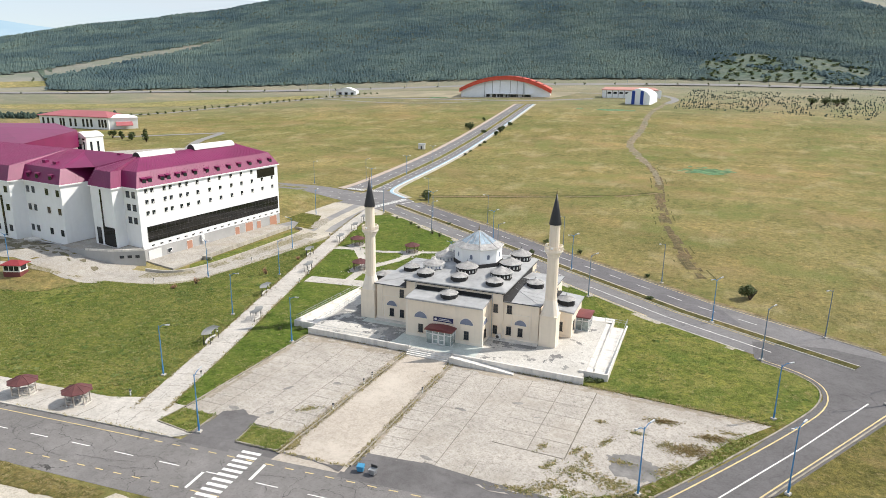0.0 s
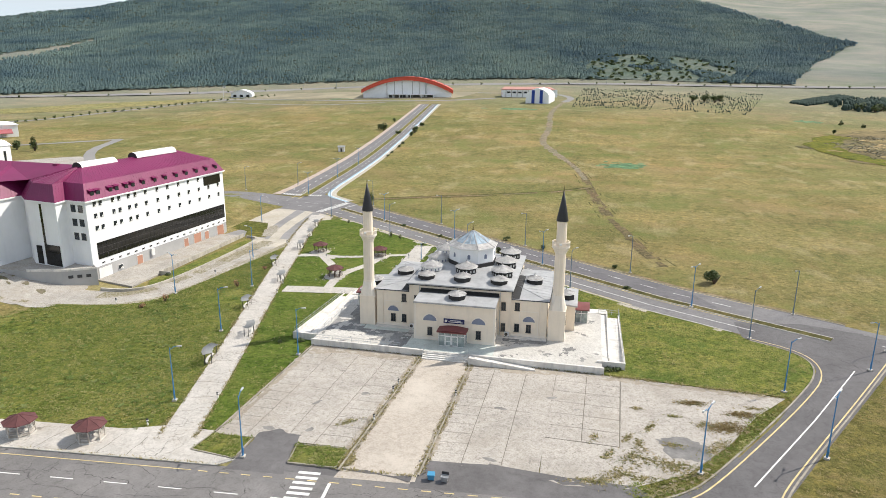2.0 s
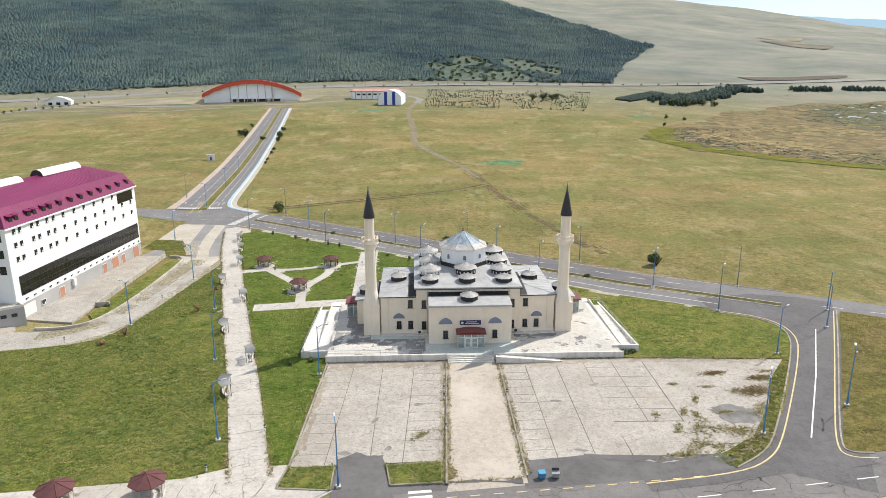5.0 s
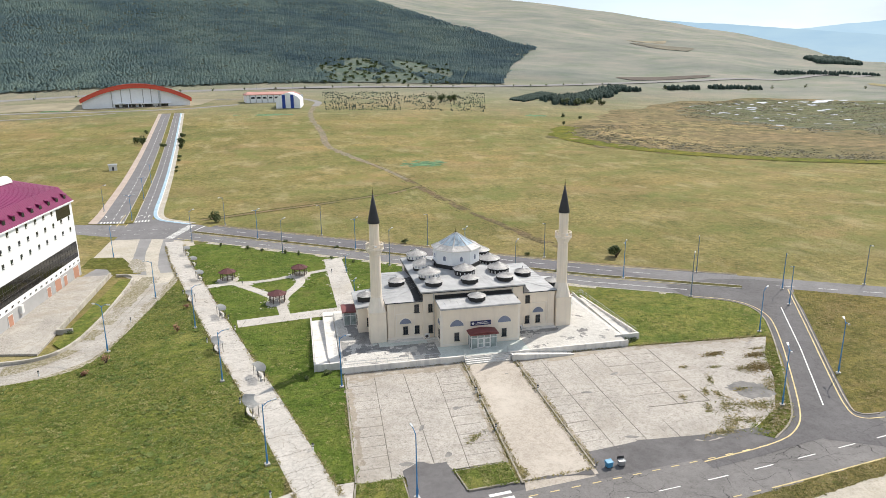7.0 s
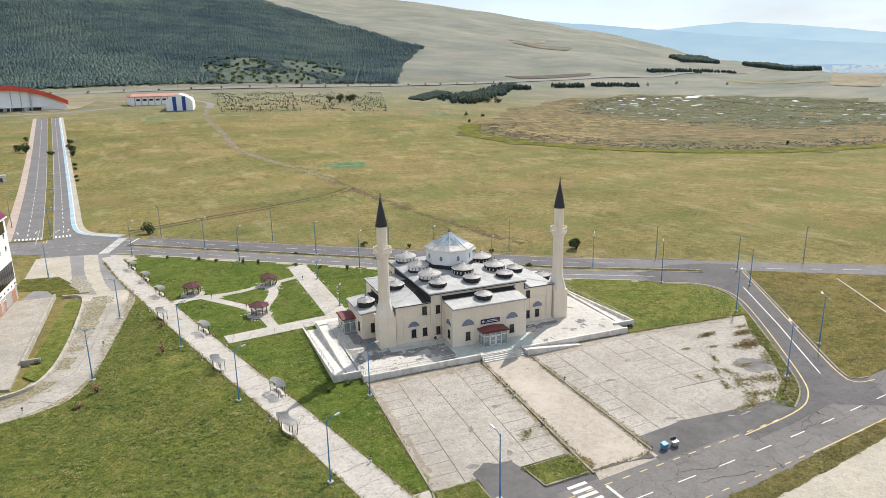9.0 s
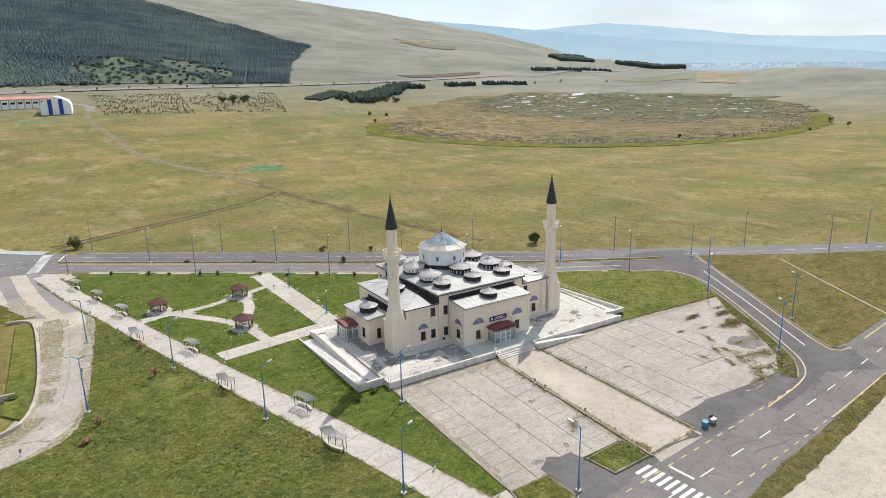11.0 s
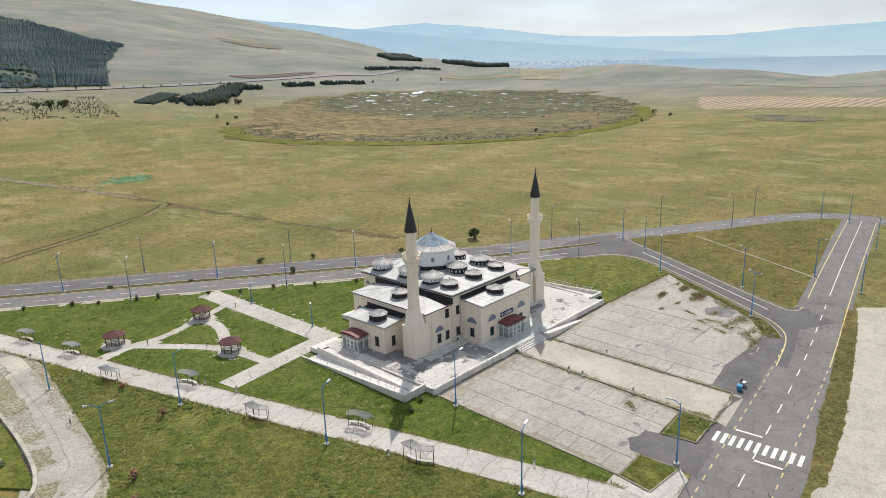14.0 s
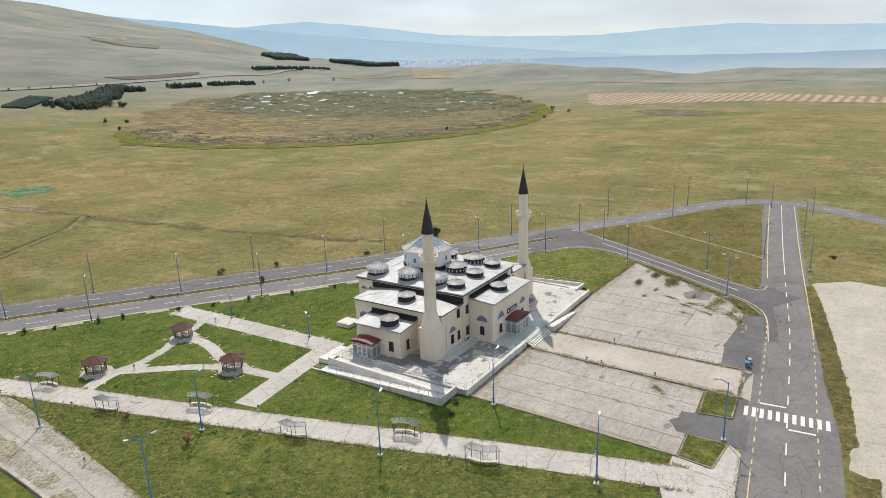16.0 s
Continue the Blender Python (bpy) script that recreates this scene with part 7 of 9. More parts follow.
short = street_lamp(4.4, (1, -1), 0.6, "short blue twin garden lamp beside a path", "garden lamp")
short.matrix_world = pose(-61.3, 157.5, 0.1, 0, 0, 20)
copy_thing(short, pose(-61.1, 136.0, 0.1, 0, 0, 60))
copy_thing(one, pose(-123.4, 188.5, 0.1, 0, 0, 90))


def gazebo():
    """Eight-sided timber shelter with a shingled maroon roof."""
    g = thing("gazebo", "octagonal whitish wooden gazebo with a maroon shingled roof", "gazebo", group="gazebos")
    t = math.pi / 8
    part("floor", Shape().lathe(0, 0, [(1.82, 0), (1.82, 0.16)], 8, t), M_BENCH, g)
    ring = [(1.7 * math.cos(t + k * math.pi / 4), 1.7 * math.sin(t + k * math.pi / 4)) for k in range(8)]
    for x, y in ring:
        part("post", Shape().box(x - 0.06, x + 0.06, y - 0.06, y + 0.06, 0.1, 2.1), M_GPOST, g)
    for k in range(8):
        (x0, y0), (x1, y1) = ring[k], ring[(k + 1) % 8]
        if k != 2:
            for z in (0.35, 0.62, 0.9):
                part("rail", Shape().tube((x0, y0, z), (x1, y1, z), 0.05, None, 4), M_GPOST, g)
            part("bench", Shape().prism([(x0 * 0.78, y0 * 0.78), (x0 * 0.97, y0 * 0.97), (x1 * 0.97, y1 * 0.97), (x1 * 0.78, y1 * 0.78)], 0.42, 0.5), M_BENCH, g)
        part("eaves_beam", Shape().tube((x0 * 1.02, y0 * 1.02, 2.05), (x1 * 1.02, y1 * 1.02, 2.05), 0.07, None, 4), M_GPOST, g)
    roof = part("roof", Shape().lathe(0, 0, [(2.18, 1.98), (2.2, 2.06), (1.12, 2.5), (0.08, 2.9)], 8, t), M_MAROON2, g, "maroon shingle roof")
    ribs = Shape()
    for k in range(8):
        a = t + k * math.pi / 4
        ribs.tube((2.2 * math.cos(a), 2.2 * math.sin(a), 2.07), (1.12 * math.cos(a), 1.12 * math.sin(a), 2.52), 0.045, None, 4).tube((1.12 * math.cos(a), 1.12 * math.sin(a), 2.52), (0.05, 0, 2.92), 0.045, None, 4)
    part("hip_cap", ribs, M_MAROON2, roof)
    part("table", Shape().lathe(0, 0, [(0.1, 0.1), (0.1, 0.7), (0.5, 0.72), (0.5, 0.78)], 10), M_BENCH, g)
    return g


M_GPOST = plain("weathered_white_wood", (0.50, 0.45, 0.39), 0.8, 0.2, 0.8, 5)
M_GDARK = plain("dark_stained_wood", (0.13, 0.09, 0.07), 0.8, 0.2, 0.8, 5)
M_MAROON2 = plain("maroon_shingle", (0.125, 0.045, 0.045), 0.85, 0.2, 1.0, 7.0, 0, 0.3)
gz = gazebo()
gz.matrix_world = pose(-92.6, 60.2, 0.15, 0, 0, 10)
copy_thing(gz, pose(-82.6, 61.3, 0.15, 0, 0, 190))
M_GPOST = M_GDARK
gd = gazebo()
tagged(gd, "octagonal dark wooden gazebo with a maroon shingled roof")
gd.matrix_world = pose(-90.2, 158.4, 0.16, 0, 0, 25)
copy_thing(gd, pose(-72.9, 157.9, 0.16, 0, 0, 70))
copy_thing(gd, pose(-77.9, 137.9, 0.16, 0, 0, 130))


def pergola():
    """A curved slatted canopy on thin iron posts over a curved concrete bench; open to its own -y."""
    p = thing("pergola", "curved iron pergola with a slatted roof over a pale bench", "pergola", group="pergolas along the path")
    rad, span = 4.2, 0.52
    for k in range(3):
        a = -span + span * k
        for rr in (rad - 0.5, rad + 0.75):
            x, y = rr * math.sin(a), rr * math.cos(a) - rad
            part("post", Shape().tube((x, y, 0), (x, y, 2.3), 0.055, None, 6), M_BLACK, p)
    for rr in (rad - 0.5, rad + 0.75):
        s = Shape()
        pts = [(rr * math.sin(-span + 2 * span * k / 8), rr * math.cos(-span + 2 * span * k / 8) - rad, 2.3) for k in range(9)]
        for q0, q1 in zip(pts, pts[1:]):
            s.tube(q0, q1, 0.035, None, 5)
        part("beam", s, M_BLACK, p)
    for k in range(26):
        a = -span * 1.1 + 2.2 * span * k / 25
        r0, r1 = rad - 0.85, rad + 1.05
        part("slat", Shape().tube((r0 * math.sin(a), r0 * math.cos(a) - rad, 2.36), (r1 * math.sin(a), r1 * math.cos(a) - rad, 2.36), 0.055, None, 4), M_SLAT, p)
    arc = [-span * 0.95 + 0.19 * span * k for k in range(11)]
    curve_ = [(0.5, q) for q in arc] + [(0.05, q) for q in reversed(arc)]
    s = Shape()
    s.prism([((rad + r_) * math.sin(q), (rad + r_) * math.cos(q) - rad) for r_, q in curve_], 0.36, 0.48)
    part("bench_seat", s, M_BENCH, p, "pale concrete bench seat")
    for a in (-0.4, 0, 0.4):
        x, y = (rad + 0.27) * math.sin(a), (rad + 0.27) * math.cos(a) - rad
        part("bench_leg", Shape().box(x - 0.1, x + 0.1, y - 0.18, y + 0.18, 0, 0.37), M_BENCH, p)
    return p


M_SLAT = plain("grey_slat", (0.34, 0.34, 0.33), 0.7, 0.15)
pg = pergola()
pg.matrix_world = pose(-80.9, 87.3, 0.15, 0, 0, 106) @ Matrix.Scale(0.9, 4)
for x, y, a in ((-88.2, 113.3, 106), (-97.0, 144, 107), (-79.9, 99.9, -74), (-89.0, 132, -74), (-96.9, 160.6, -74), (-100.2, 174.7, -74), (-103.6, 187.0, -74)):
    copy_thing(pg, pose(x, y, 0.15, 0, 0, a) @ Matrix.Scale(0.9, 4))


def bollard():
    b = thing("bollard_light", "short black and white path light", "path light", group="path lights")
    part("post", Shape().lathe(0, 0, [(0.12, 0), (0.12, 0.3), (0.07, 0.35), (0.07, 0.55)], 8), M_FRAME, b)
    part("lamp", Shape().lathe(0, 0, [(0.13, 0.55), (0.16, 0.62), (0.16, 0.9), (0.1, 1.0)], 8), M_BLACK, b, "black lantern")
    part("diffuser", Shape().lathe(0, 0, [(0.165, 0.68), (0.165, 0.82)], 8), M_FRAME, b)
    return b


bo = bollard()
bo.matrix_world = pose(-102.9, 164.1, 0.12)
for x, y in ((-99.3, 149.6), (-87.6, 129.6), (-90.4, 117.6), (-86.4, 153.2), (-79.9, 143.0), (-75.1, 156.0), (-107.0, 132.8), (-64.9, 158.2), (-72.2, 75.4), (-85.8, 123.0), (-116.3, 109.2), (-77.4, 66.0), (-82.6, 91.2), (-46.8, 86), (-46.9, 83.4), (-37.2, 84.4), (-47.1, 74.5)):
    copy_thing(bo, pose(x, y, 0.12))


def dumpster(x, y, turn, material, label, open_lid):
    d = thing("dumpster", label, "dumpster", (x, y, 0.05), turn, "dumpsters")
    d.scale = (0.66, 0.66, 0.72)
    part("body", Shape().prism([(-0.55, -0.45), (0.55, -0.45), (0.55, 0.45), (-0.55, 0.45)], 0.18, 1.05, [(-0.65, -0.52), (0.65, -0.52), (0.65, 0.52), (-0.65, 0.52)]), material, d)
    part("rim", Shape().box(-0.7, 0.7, -0.57, -0.5, 1.0, 1.1).box(-0.7, 0.7, 0.5, 0.57, 1.0, 1.1).box(-0.7, -0.63, -0.5, 0.5, 1.0, 1.1).box(0.63, 0.7, -0.5, 0.5, 1.0, 1.1), material, d)
    part("lid", Shape().prism([(-0.68, -0.55), (0.68, -0.55), (0.68, 0.55), (-0.68, 0.55)], [1.1, 1.1, 1.12, 1.12], [1.16, 1.16, 1.32, 1.32]) if not open_lid else Shape().box(-0.66, 0.66, 0.5, 0.58, 1.1, 1.6).box(-0.6, 0.6, -0.48, 0.48, 0.9, 0.95), material if not open_lid else M_BLACK, d)
    for sx in (-0.5, 0.5):
        for sy in (-0.38, 0.38):
            part("wheel", Shape().tube((sx - 0.05, sy, 0.1), (sx + 0.05, sy, 0.1), 0.1, None, 10), M_BLACK, d)
    for sx in (-0.72, 0.72):
        part("lug", Shape().box(sx - 0.06, sx + 0.06, -0.06, 0.06, 0.75, 0.87), M_STEEL, d)


dumpster(-35.9, 62.6, 8, plain("bright_blue_bin", (0.06, 0.27, 0.46), 0.5, 0.12), "sky-blue wheeled dumpster with a closed lid on asphalt", False)
dumpster(-34.2, 62.6, -4, M_STEEL, "grey metal wheeled dumpster with its lid open", True)


# ---- far land: fields, marsh, tracks ----
def tint(name, col, var=0.2, big=0.02, small=0.3, rough=0.95):
    return plain(name, col, rough, var, big, small, 0, 0.1)


def drape(shape, pts, lift, rings=6, wob=0.0, seed=0):
    """A filled outline laid over the land in rings round its middle."""
    n = len(pts)
    cx, cy = sum(p[0] for p in pts) / n, sum(p[1] for p in pts) / n
    vs = [(cx, cy, lz(cx, cy) + lift)]
    for r in range(1, rings + 1):
        for i, (x, y) in enumerate(pts):
            k = r / rings * (1 + (wob * noise.noise(Vector((i * 0.37, seed, 0))) if r == rings else 0))
            px, py = cx + (x - cx) * k, cy + (y - cy) * k
            vs.append((px, py, lz(px, py) + lift))
    fs = [(0, 1 + i, 1 + (i + 1) % n) for i in range(n)]
    for r in range(1, rings):
        a, b = 1 + (r - 1) * n, 1 + r * n
        fs += [(a + i, b + i, b + (i + 1) % n, a + (i + 1) % n) for i in range(n)]
    shape.add(vs, fs)
    return shape


def closed(poly, gap):
    return dense(poly + poly[:1], gap)[:-1]


def smooth_closed(poly, cuts=3):
    for _ in range(cuts):
        q = []
        for i in range(len(poly)):
            (x0, y0), (x1, y1) = poly[i], poly[(i + 1) % len(poly)]
            q += [(0.75 * x0 + 0.25 * x1, 0.75 * y0 + 0.25 * y1), (0.25 * x0 + 0.75 * x1, 0.25 * y0 + 0.75 * y1)]
        poly = q
    return poly


def oval(cx, cy, a, b, turn, n=36):
    c, s_ = math.cos(radians(turn)), math.sin(radians(turn))
    return [(cx + a * math.cos(2 * math.pi * k / n) * c - b * math.sin(2 * math.pi * k / n) * s_, cy + a * math.cos(2 * math.pi * k / n) * s_ + b * math.sin(2 * math.pi * k / n) * c) for k in range(n)]


MARSH = smooth_closed([(131, 508), (123, 450), (148, 394), (196, 331), (261, 297), (347, 290), (498, 322), (661, 415), (772, 549), (800, 719), (673, 861), (454, 836), (291, 698), (181, 569)])
M_MARSH = grass("marsh_sedge", (0.118, 0.104, 0.058), (0.185, 0.150, 0.082), (0.255, 0.198, 0.108), 0.01, 0.045, 0.22, (0.26, 0.190, 0.095))
M_REED = grass("green_reed", (0.070, 0.085, 0.014), (0.135, 0.138, 0.020), (0.215, 0.190, 0.034), 0.02, 0.14, 0.5, (0.14, 0.125, 0.05))
s = drape(Shape(), MARSH, 0.22, 14, 0.10)
setting("marsh", s, M_MARSH, "round brown sedge marsh dotted with open water", "marsh")
s = drape(Shape(), oval(590, 640, 215, 190, 10, 90), 0.27, 12, 0.35, 77)
setting("marsh", s, grass("wet_sedge", (0.082, 0.092, 0.052), (0.122, 0.126, 0.070), (0.172, 0.158, 0.086), 0.012, 0.06, 0.3, (0.085, 0.125, 0.040)), "darker wet heart of the sedge marsh", "marsh")
s = Shape()
rim = [p for p in MARSH]
rim = rim[-8:] + rim[:52]
ribbon(s, [(x + 5 * noise.noise(Vector((x / 19, y / 19, 0))), y + 5 * noise.noise(Vector((x / 19, y / 19, 7)))) for x, y in dense(rim, 6)], -3.0, 16.0, 0.29)
setting("reeds", s, M_REED, "green reed fringe along the edge of the marsh", "reeds")
s = Shape()
rng = random.Random(4)
for k in range(250):
    cx, cy, sx = (300, 545, 40) if k % 2 else (196, 458, 22)
    drape(s, oval(cx + rng.gauss(0, sx), cy + rng.gauss(0, 30), rng.uniform(1.5, 5), rng.uniform(3, 9), rng.uniform(-30, 30), 12), 0.28 + 0.0006 * k, 1, 0.9, k + 300)
setting("field", s, grass("straw_sedge", (0.205, 0.165, 0.088), (0.275, 0.218, 0.115), (0.345, 0.275, 0.148), 0.03, 0.08, 0.4), "straw-yellow patch of dry sedge", "field")
M_WATER, nd, lk, bs = shader("sky_pale_water")
# near-white base colour paints in the bright sky mirrored by the pools
bs.inputs["Base Color"].default_value, bs.inputs["Roughness"].default_value, bs.inputs["Specular IOR Level"].default_value = (0.80, 0.82, 0.83, 1), 0.2, 1.0
s = Shape()
for i in range(95):
    a, r = rng.uniform(0, 2 * math.pi), rng.random() ** 0.5
    px, py = 580 + 210 * r * math.cos(a), 640 + 190 * r * math.sin(a)
    w = rng.uniform(1.3, 4.2) * (1.9 if i % 7 == 0 else 1)
    drape(s, oval(px, py, w, w * rng.uniform(0.5, 1.0), rng.uniform(0, 180), 12), 0.42, 1, 0.9, i)
for px, py, w in ((662, 809, 15), (646, 800, 11), (680, 817, 9), (628, 806, 8), (700, 812, 8), (612, 770, 8), (590, 720, 6), (735, 690, 7), (561, 806, 10), (551, 665, 5), (496, 539, 3.6), (714, 745, 6), (644, 521, 4.4)):
    drape(s, oval(px, py, w, w * 0.55, 20, 18), 0.46, 1, 0.9, px)
tagged(part("water", s, M_WATER), "pale pools of open water in the marsh", "water", kind="stuff")
s = Shape()
for i in range(200):
    a, r = rng.uniform(0, 2 * math.pi), rng.random() ** 0.5
    px, py = 560 + 215 * r * math.cos(a), 620 + 215 * r * math.sin(a)
    w = rng.uniform(2, 7)
    drape(s, oval(px, py, w * 1.7, w * 0.6, rng.uniform(-30, 30), 9), 0.33, 1, 0.6, i + 100)
tagged(part("sedge_tussocks", s, tint("dark_sedge", (0.10, 0.105, 0.06), 0.3, 0.05, 0.4)), "dark sedge tussocks scattered over the marsh", "sedge", kind="stuff")

M_ROWS, nd, lk, bs = shader("stubble_rows")
pos_r = nd.new("ShaderNodeNewGeometry").outputs["Position"]
wave = nd.new("ShaderNodeTexWave")
wave.inputs["Scale"].default_value, wave.inputs["Distortion"].default_value, wave.inputs["Detail"].default_value, wave.inputs["Detail Scale"].default_value = 0.030, 3.0, 3.0, 0.6
wave.bands_direction = "Y"
lk.new(pos_r, wave.inputs["Vector"])
c = ramp(nd, lk, wave.outputs["Fac"], ((0.15, (0.225, 0.162, 0.098)), (0.55, (0.345, 0.262, 0.172)), (0.9, (0.405, 0.318, 0.215))))
c = mixed(nd, lk, c, ramp(nd, lk, noise_node(nd, lk, pos_r, 0.02, 7, 0.65), ((0.3, (0.72, 0.74, 0.72)), (0.65, (1.08, 1.04, 1.0)))), 1.0, "MULTIPLY")
lk.new(c, bs.inputs["Base Color"])
bs.inputs["Roughness"].default_value = 0.95

HAY = grass("hay_meadow", (0.195, 0.180, 0.078), (0.265, 0.238, 0.110), (0.335, 0.295, 0.150), 0.02, 0.06, 0.5)
for poly, lift, mat_, label in (
    ([(471, 1080), (690, 1112), (660, 1085), (560, 1055), (490, 1040)], 0.8, tint("ploughed_earth", (0.085, 0.062, 0.045), 0.2, 0.05, 0.4), "dark ploughed strip on the hillside"),
    ([(830, 1745), (1000, 1800), (960, 1745), (860, 1722)], 1.2, tint("stubble", (0.25, 0.21, 0.13), 0.25, 0.03, 0.2), "tan stubble field high on the hill"),
    ([(1270, 1048), (1152, 848), (983, 742), (1000, 843)], 0.9, bpy.data.materials["stubble"], "pale golden stubble field"),
    ([(967, 1037), (1051, 890), (1035, 880), (940, 1020)], 0.8, tint("gold_grass", (0.235, 0.20, 0.085), 0.25, 0.03, 0.2), "narrow golden strip of field"),
    ([(800, 400), (815, 314), (792, 170), (690, 20), (600, 20), (640, 150), (615, 235), (592, 300), (605, 322)], 0.22, M_ROWS, "tan stubble field in long rows"),
    ([(510, 247), (530, 228), (522, 196), (490, 163), (452, 172), (454, 211)], 0.2, grass("scrub_grey", (0.105, 0.095, 0.070), (0.165, 0.145, 0.100), (0.22, 0.19, 0.12), 0.03, 0.12, 0.35), "patch of grey scrub in the meadow"),
    ([(-1010, 690), (-952, 735), (-905, 690), (-960, 640)], 0.3, HAY, "pale yellow hay meadow below the woods"),
    ([(-800, 520), (-660, 585), (-590, 690), (-500, 765), (-460, 745), (-545, 590), (-690, 490)], 0.22, HAY, "yellow-green hay meadow beside the campus road"),
    ([(803, 1660), (920, 1711), (1008, 1671), (904, 1535), (842, 1589)], 1.0, tint("brush_brown", (0.135, 0.120, 0.075), 0.3, 0.02, 0.15), "dark brush on the upper hillside"),
    ([(985, 470), (1010, 330), (1075, 150), (1090, 152), (1030, 340), (1003, 475)], 0.35, bpy.data.materials["gold_grass"], "distant golden strip of field"),
    ([(-336, 278), (-303, 324), (-282, 302), (-284, 276), (-320, 266)], 0.2, M_YARD, "pale concrete court behind the dormitory"),
):
    s = drape(Shape(), smooth_closed(closed(poly, 25), 2), lift, 14, 0.05, len(label))
    setting("field", s, mat_, label, "field")

YARD = [(-128, 112), (-131, 121), (-151, 116.4), (-169, 115.4), (-228, 119.5), (-240, 112), (-240, 97), (-190, 100.5), (-160, 104.0), (-152.5, 105.6), (-146, 103.9), (-137, 101.8), (-127, 103.2)]
s = drape(Shape(), ragged(YARD, 1.2, 0.8, 41.0), 0.075, 8)
setting("ground", s, M_YARD, "dusty bare yard before the dormitory", "yard")
M_DAMP = paved("damp_mud", (0.175, 0.150, 0.105), 0.9, 0.0, 0.3, 0.2, ((0.115, 0.110, 0.045), 0.9, 0.5), 5.0, (0.22, 0.19, 0.14), 0.6)
s = Shape()
rw = random.Random(61)
for k in range(90):
    q = oval(-172 + rw.gauss(0, 14), 111.5 + rw.gauss(0, 1.7), rw.uniform(0.4, 2.6), rw.uniform(0.25, 0.9), rw.uniform(-25, 25), 14)
    drape(s, q, 0.082 + 0.0003 * k, 1, 0.9, k + 700)
setting("dirt", s, M_DAMP, "dark damp stains and weeds over the yard", "dirt")
M_ALGAE = grass("algae_green", (0.105, 0.205, 0.115), (0.125, 0.225, 0.130), (0.16, 0.235, 0.125), 0.02, 0.1, 0.6)
for cx, cy, sx, sy, n_, label in ((-1.0, 364, 4.8, 4.2, 150, "small green damp hollow in the meadow"), (166, 632, 6, 3.4, 50, "small green damp hollow beside the marsh"), (-92, 662, 9, 4, 40, "bright green grass before the tent hall"), (-300, 745, 11, 6, 40, "faded green sports court beside the hall")):
    s = Shape()
    for k in range(n_):
        drape(s, oval(cx + rng.gauss(0, sx), cy + rng.gauss(0, sy), rng.uniform(1.2, 4.5) * sx / 7, rng.uniform(0.9, 3.0) * sx / 7, rng.uniform(-20, 20), 12), (0.05 if cy < 400 else 0.12) + 0.0003 * k, 1, 0.8, k + 400)
    setting("field", s, M_ALGAE, label, "field")
M_TRACK = grass("trodden_earth", (0.165, 0.128, 0.072), (0.225, 0.178, 0.112), (0.295, 0.245, 0.170), 0.05, 0.35, 1.7)
M_GRIT = grass("grey_grit", (0.186, 0.152, 0.108), (0.250, 0.212, 0.160), (0.328, 0.286, 0.226), 0.05, 0.35, 1.7)
M_RUT = grass("brown_rut", (0.106, 0.082, 0.044), (0.164, 0.126, 0.074), (0.245, 0.195, 0.126), 0.05, 0.4, 1.9)
M_RANK = grass("rank_grass", (0.072, 0.072, 0.026), (0.105, 0.098, 0.036), (0.165, 0.14, 0.06), 0.05, 0.4, 1.4)


def worn_band(shape, line, half, lift, seed, gaps=-2.0):
    """A trodden band of wandering width, broken where the noise falls below gaps."""
    left, right, on = [], [], []
    for (x, y), (lx, ly) in zip(line, offset(line, 1.0)):
        w0 = half * (1 + 0.55 * noise.noise(Vector((x * 0.16, y * 0.16, seed))) + 0.35 * noise.noise(Vector((x * 0.6, y * 0.6, seed))))
        w1 = half * (1 + 0.55 * noise.noise(Vector((x * 0.16, y * 0.16, seed + 5))) + 0.35 * noise.noise(Vector((x * 0.6, y * 0.6, seed + 5))))
        ux, uy = lx - x, ly - y
        left.append((x + ux * w0, y + uy * w0))
        right.append((x - ux * w1, y - uy * w1))
        on.append(noise.noise(Vector((x * 0.09, y * 0.09, seed + 2))) + 0.6 * noise.noise(Vector((x * 0.4, y * 0.4, seed + 3))) > gaps)
    n = len(line)
    shape.add([(*q, lz(*q) + lift) for q in left + right], [(n + i, n + i + 1, i + 1, i) for i in range(n - 1) if on[i] and on[i + 1]])


track = dense(rounded([(-40, 790), (-52, 720), (-57, 626), (-50, 524), (-52, 453), (-42, 412), (-30, 372), (-22.5, 333), (-18.6, 296), (-16.4, 266), (-12.4, 234), (-8.8, 211), (-5, 193), (-2.2, 178), (1.5, 166)], 2), 1.5)
s = Shape()
upper, lower = along(track, 0, length(track) - 215), along(track, length(track) - 216, length(track))
worn_band(s, upper, 2.4, 0.12, 3.0)
worn_band(s, along(lower, 0, 70), 1.5, 0.07, 6.0, -0.7)
setting("track", s, M_GRIT, "worn grey grit track winding through the meadow", "track")
s = Shape()
worn_band(s, along(lower, 30, 400), 1.0, 0.06, 7.0, -0.36)
for d in (-1.5, 1.5):
    worn_band(s, offset(along(lower, 10, 400), d), 0.45, 0.075, 9.0 + d, -0.22)
setting("track", s, M_RUT, "brown wheel ruts through the meadow", "track")
s = Shape()
for d in (-3.4, 3.2):
    worn_band(s, offset(lower, d), 0.22, 0.03, 20.0 + d, 0.1)
branch = dense(rounded([(-18, 288), (-31, 273), (-44, 266.5), (-60.5, 256.8), (-78, 249.6), (-94, 241), (-106, 236)], 2), 1.5)
worn_band(s, offset(branch, -1.8), 0.75, 0.06, 31.0, -0.8)
worn_band(s, offset(branch, 1.9), 0.45, 0.06, 37.0, -0.3)
setting("track", s, M_RANK, "dark rank grass along the wheel tracks", "track")
s = Shape()
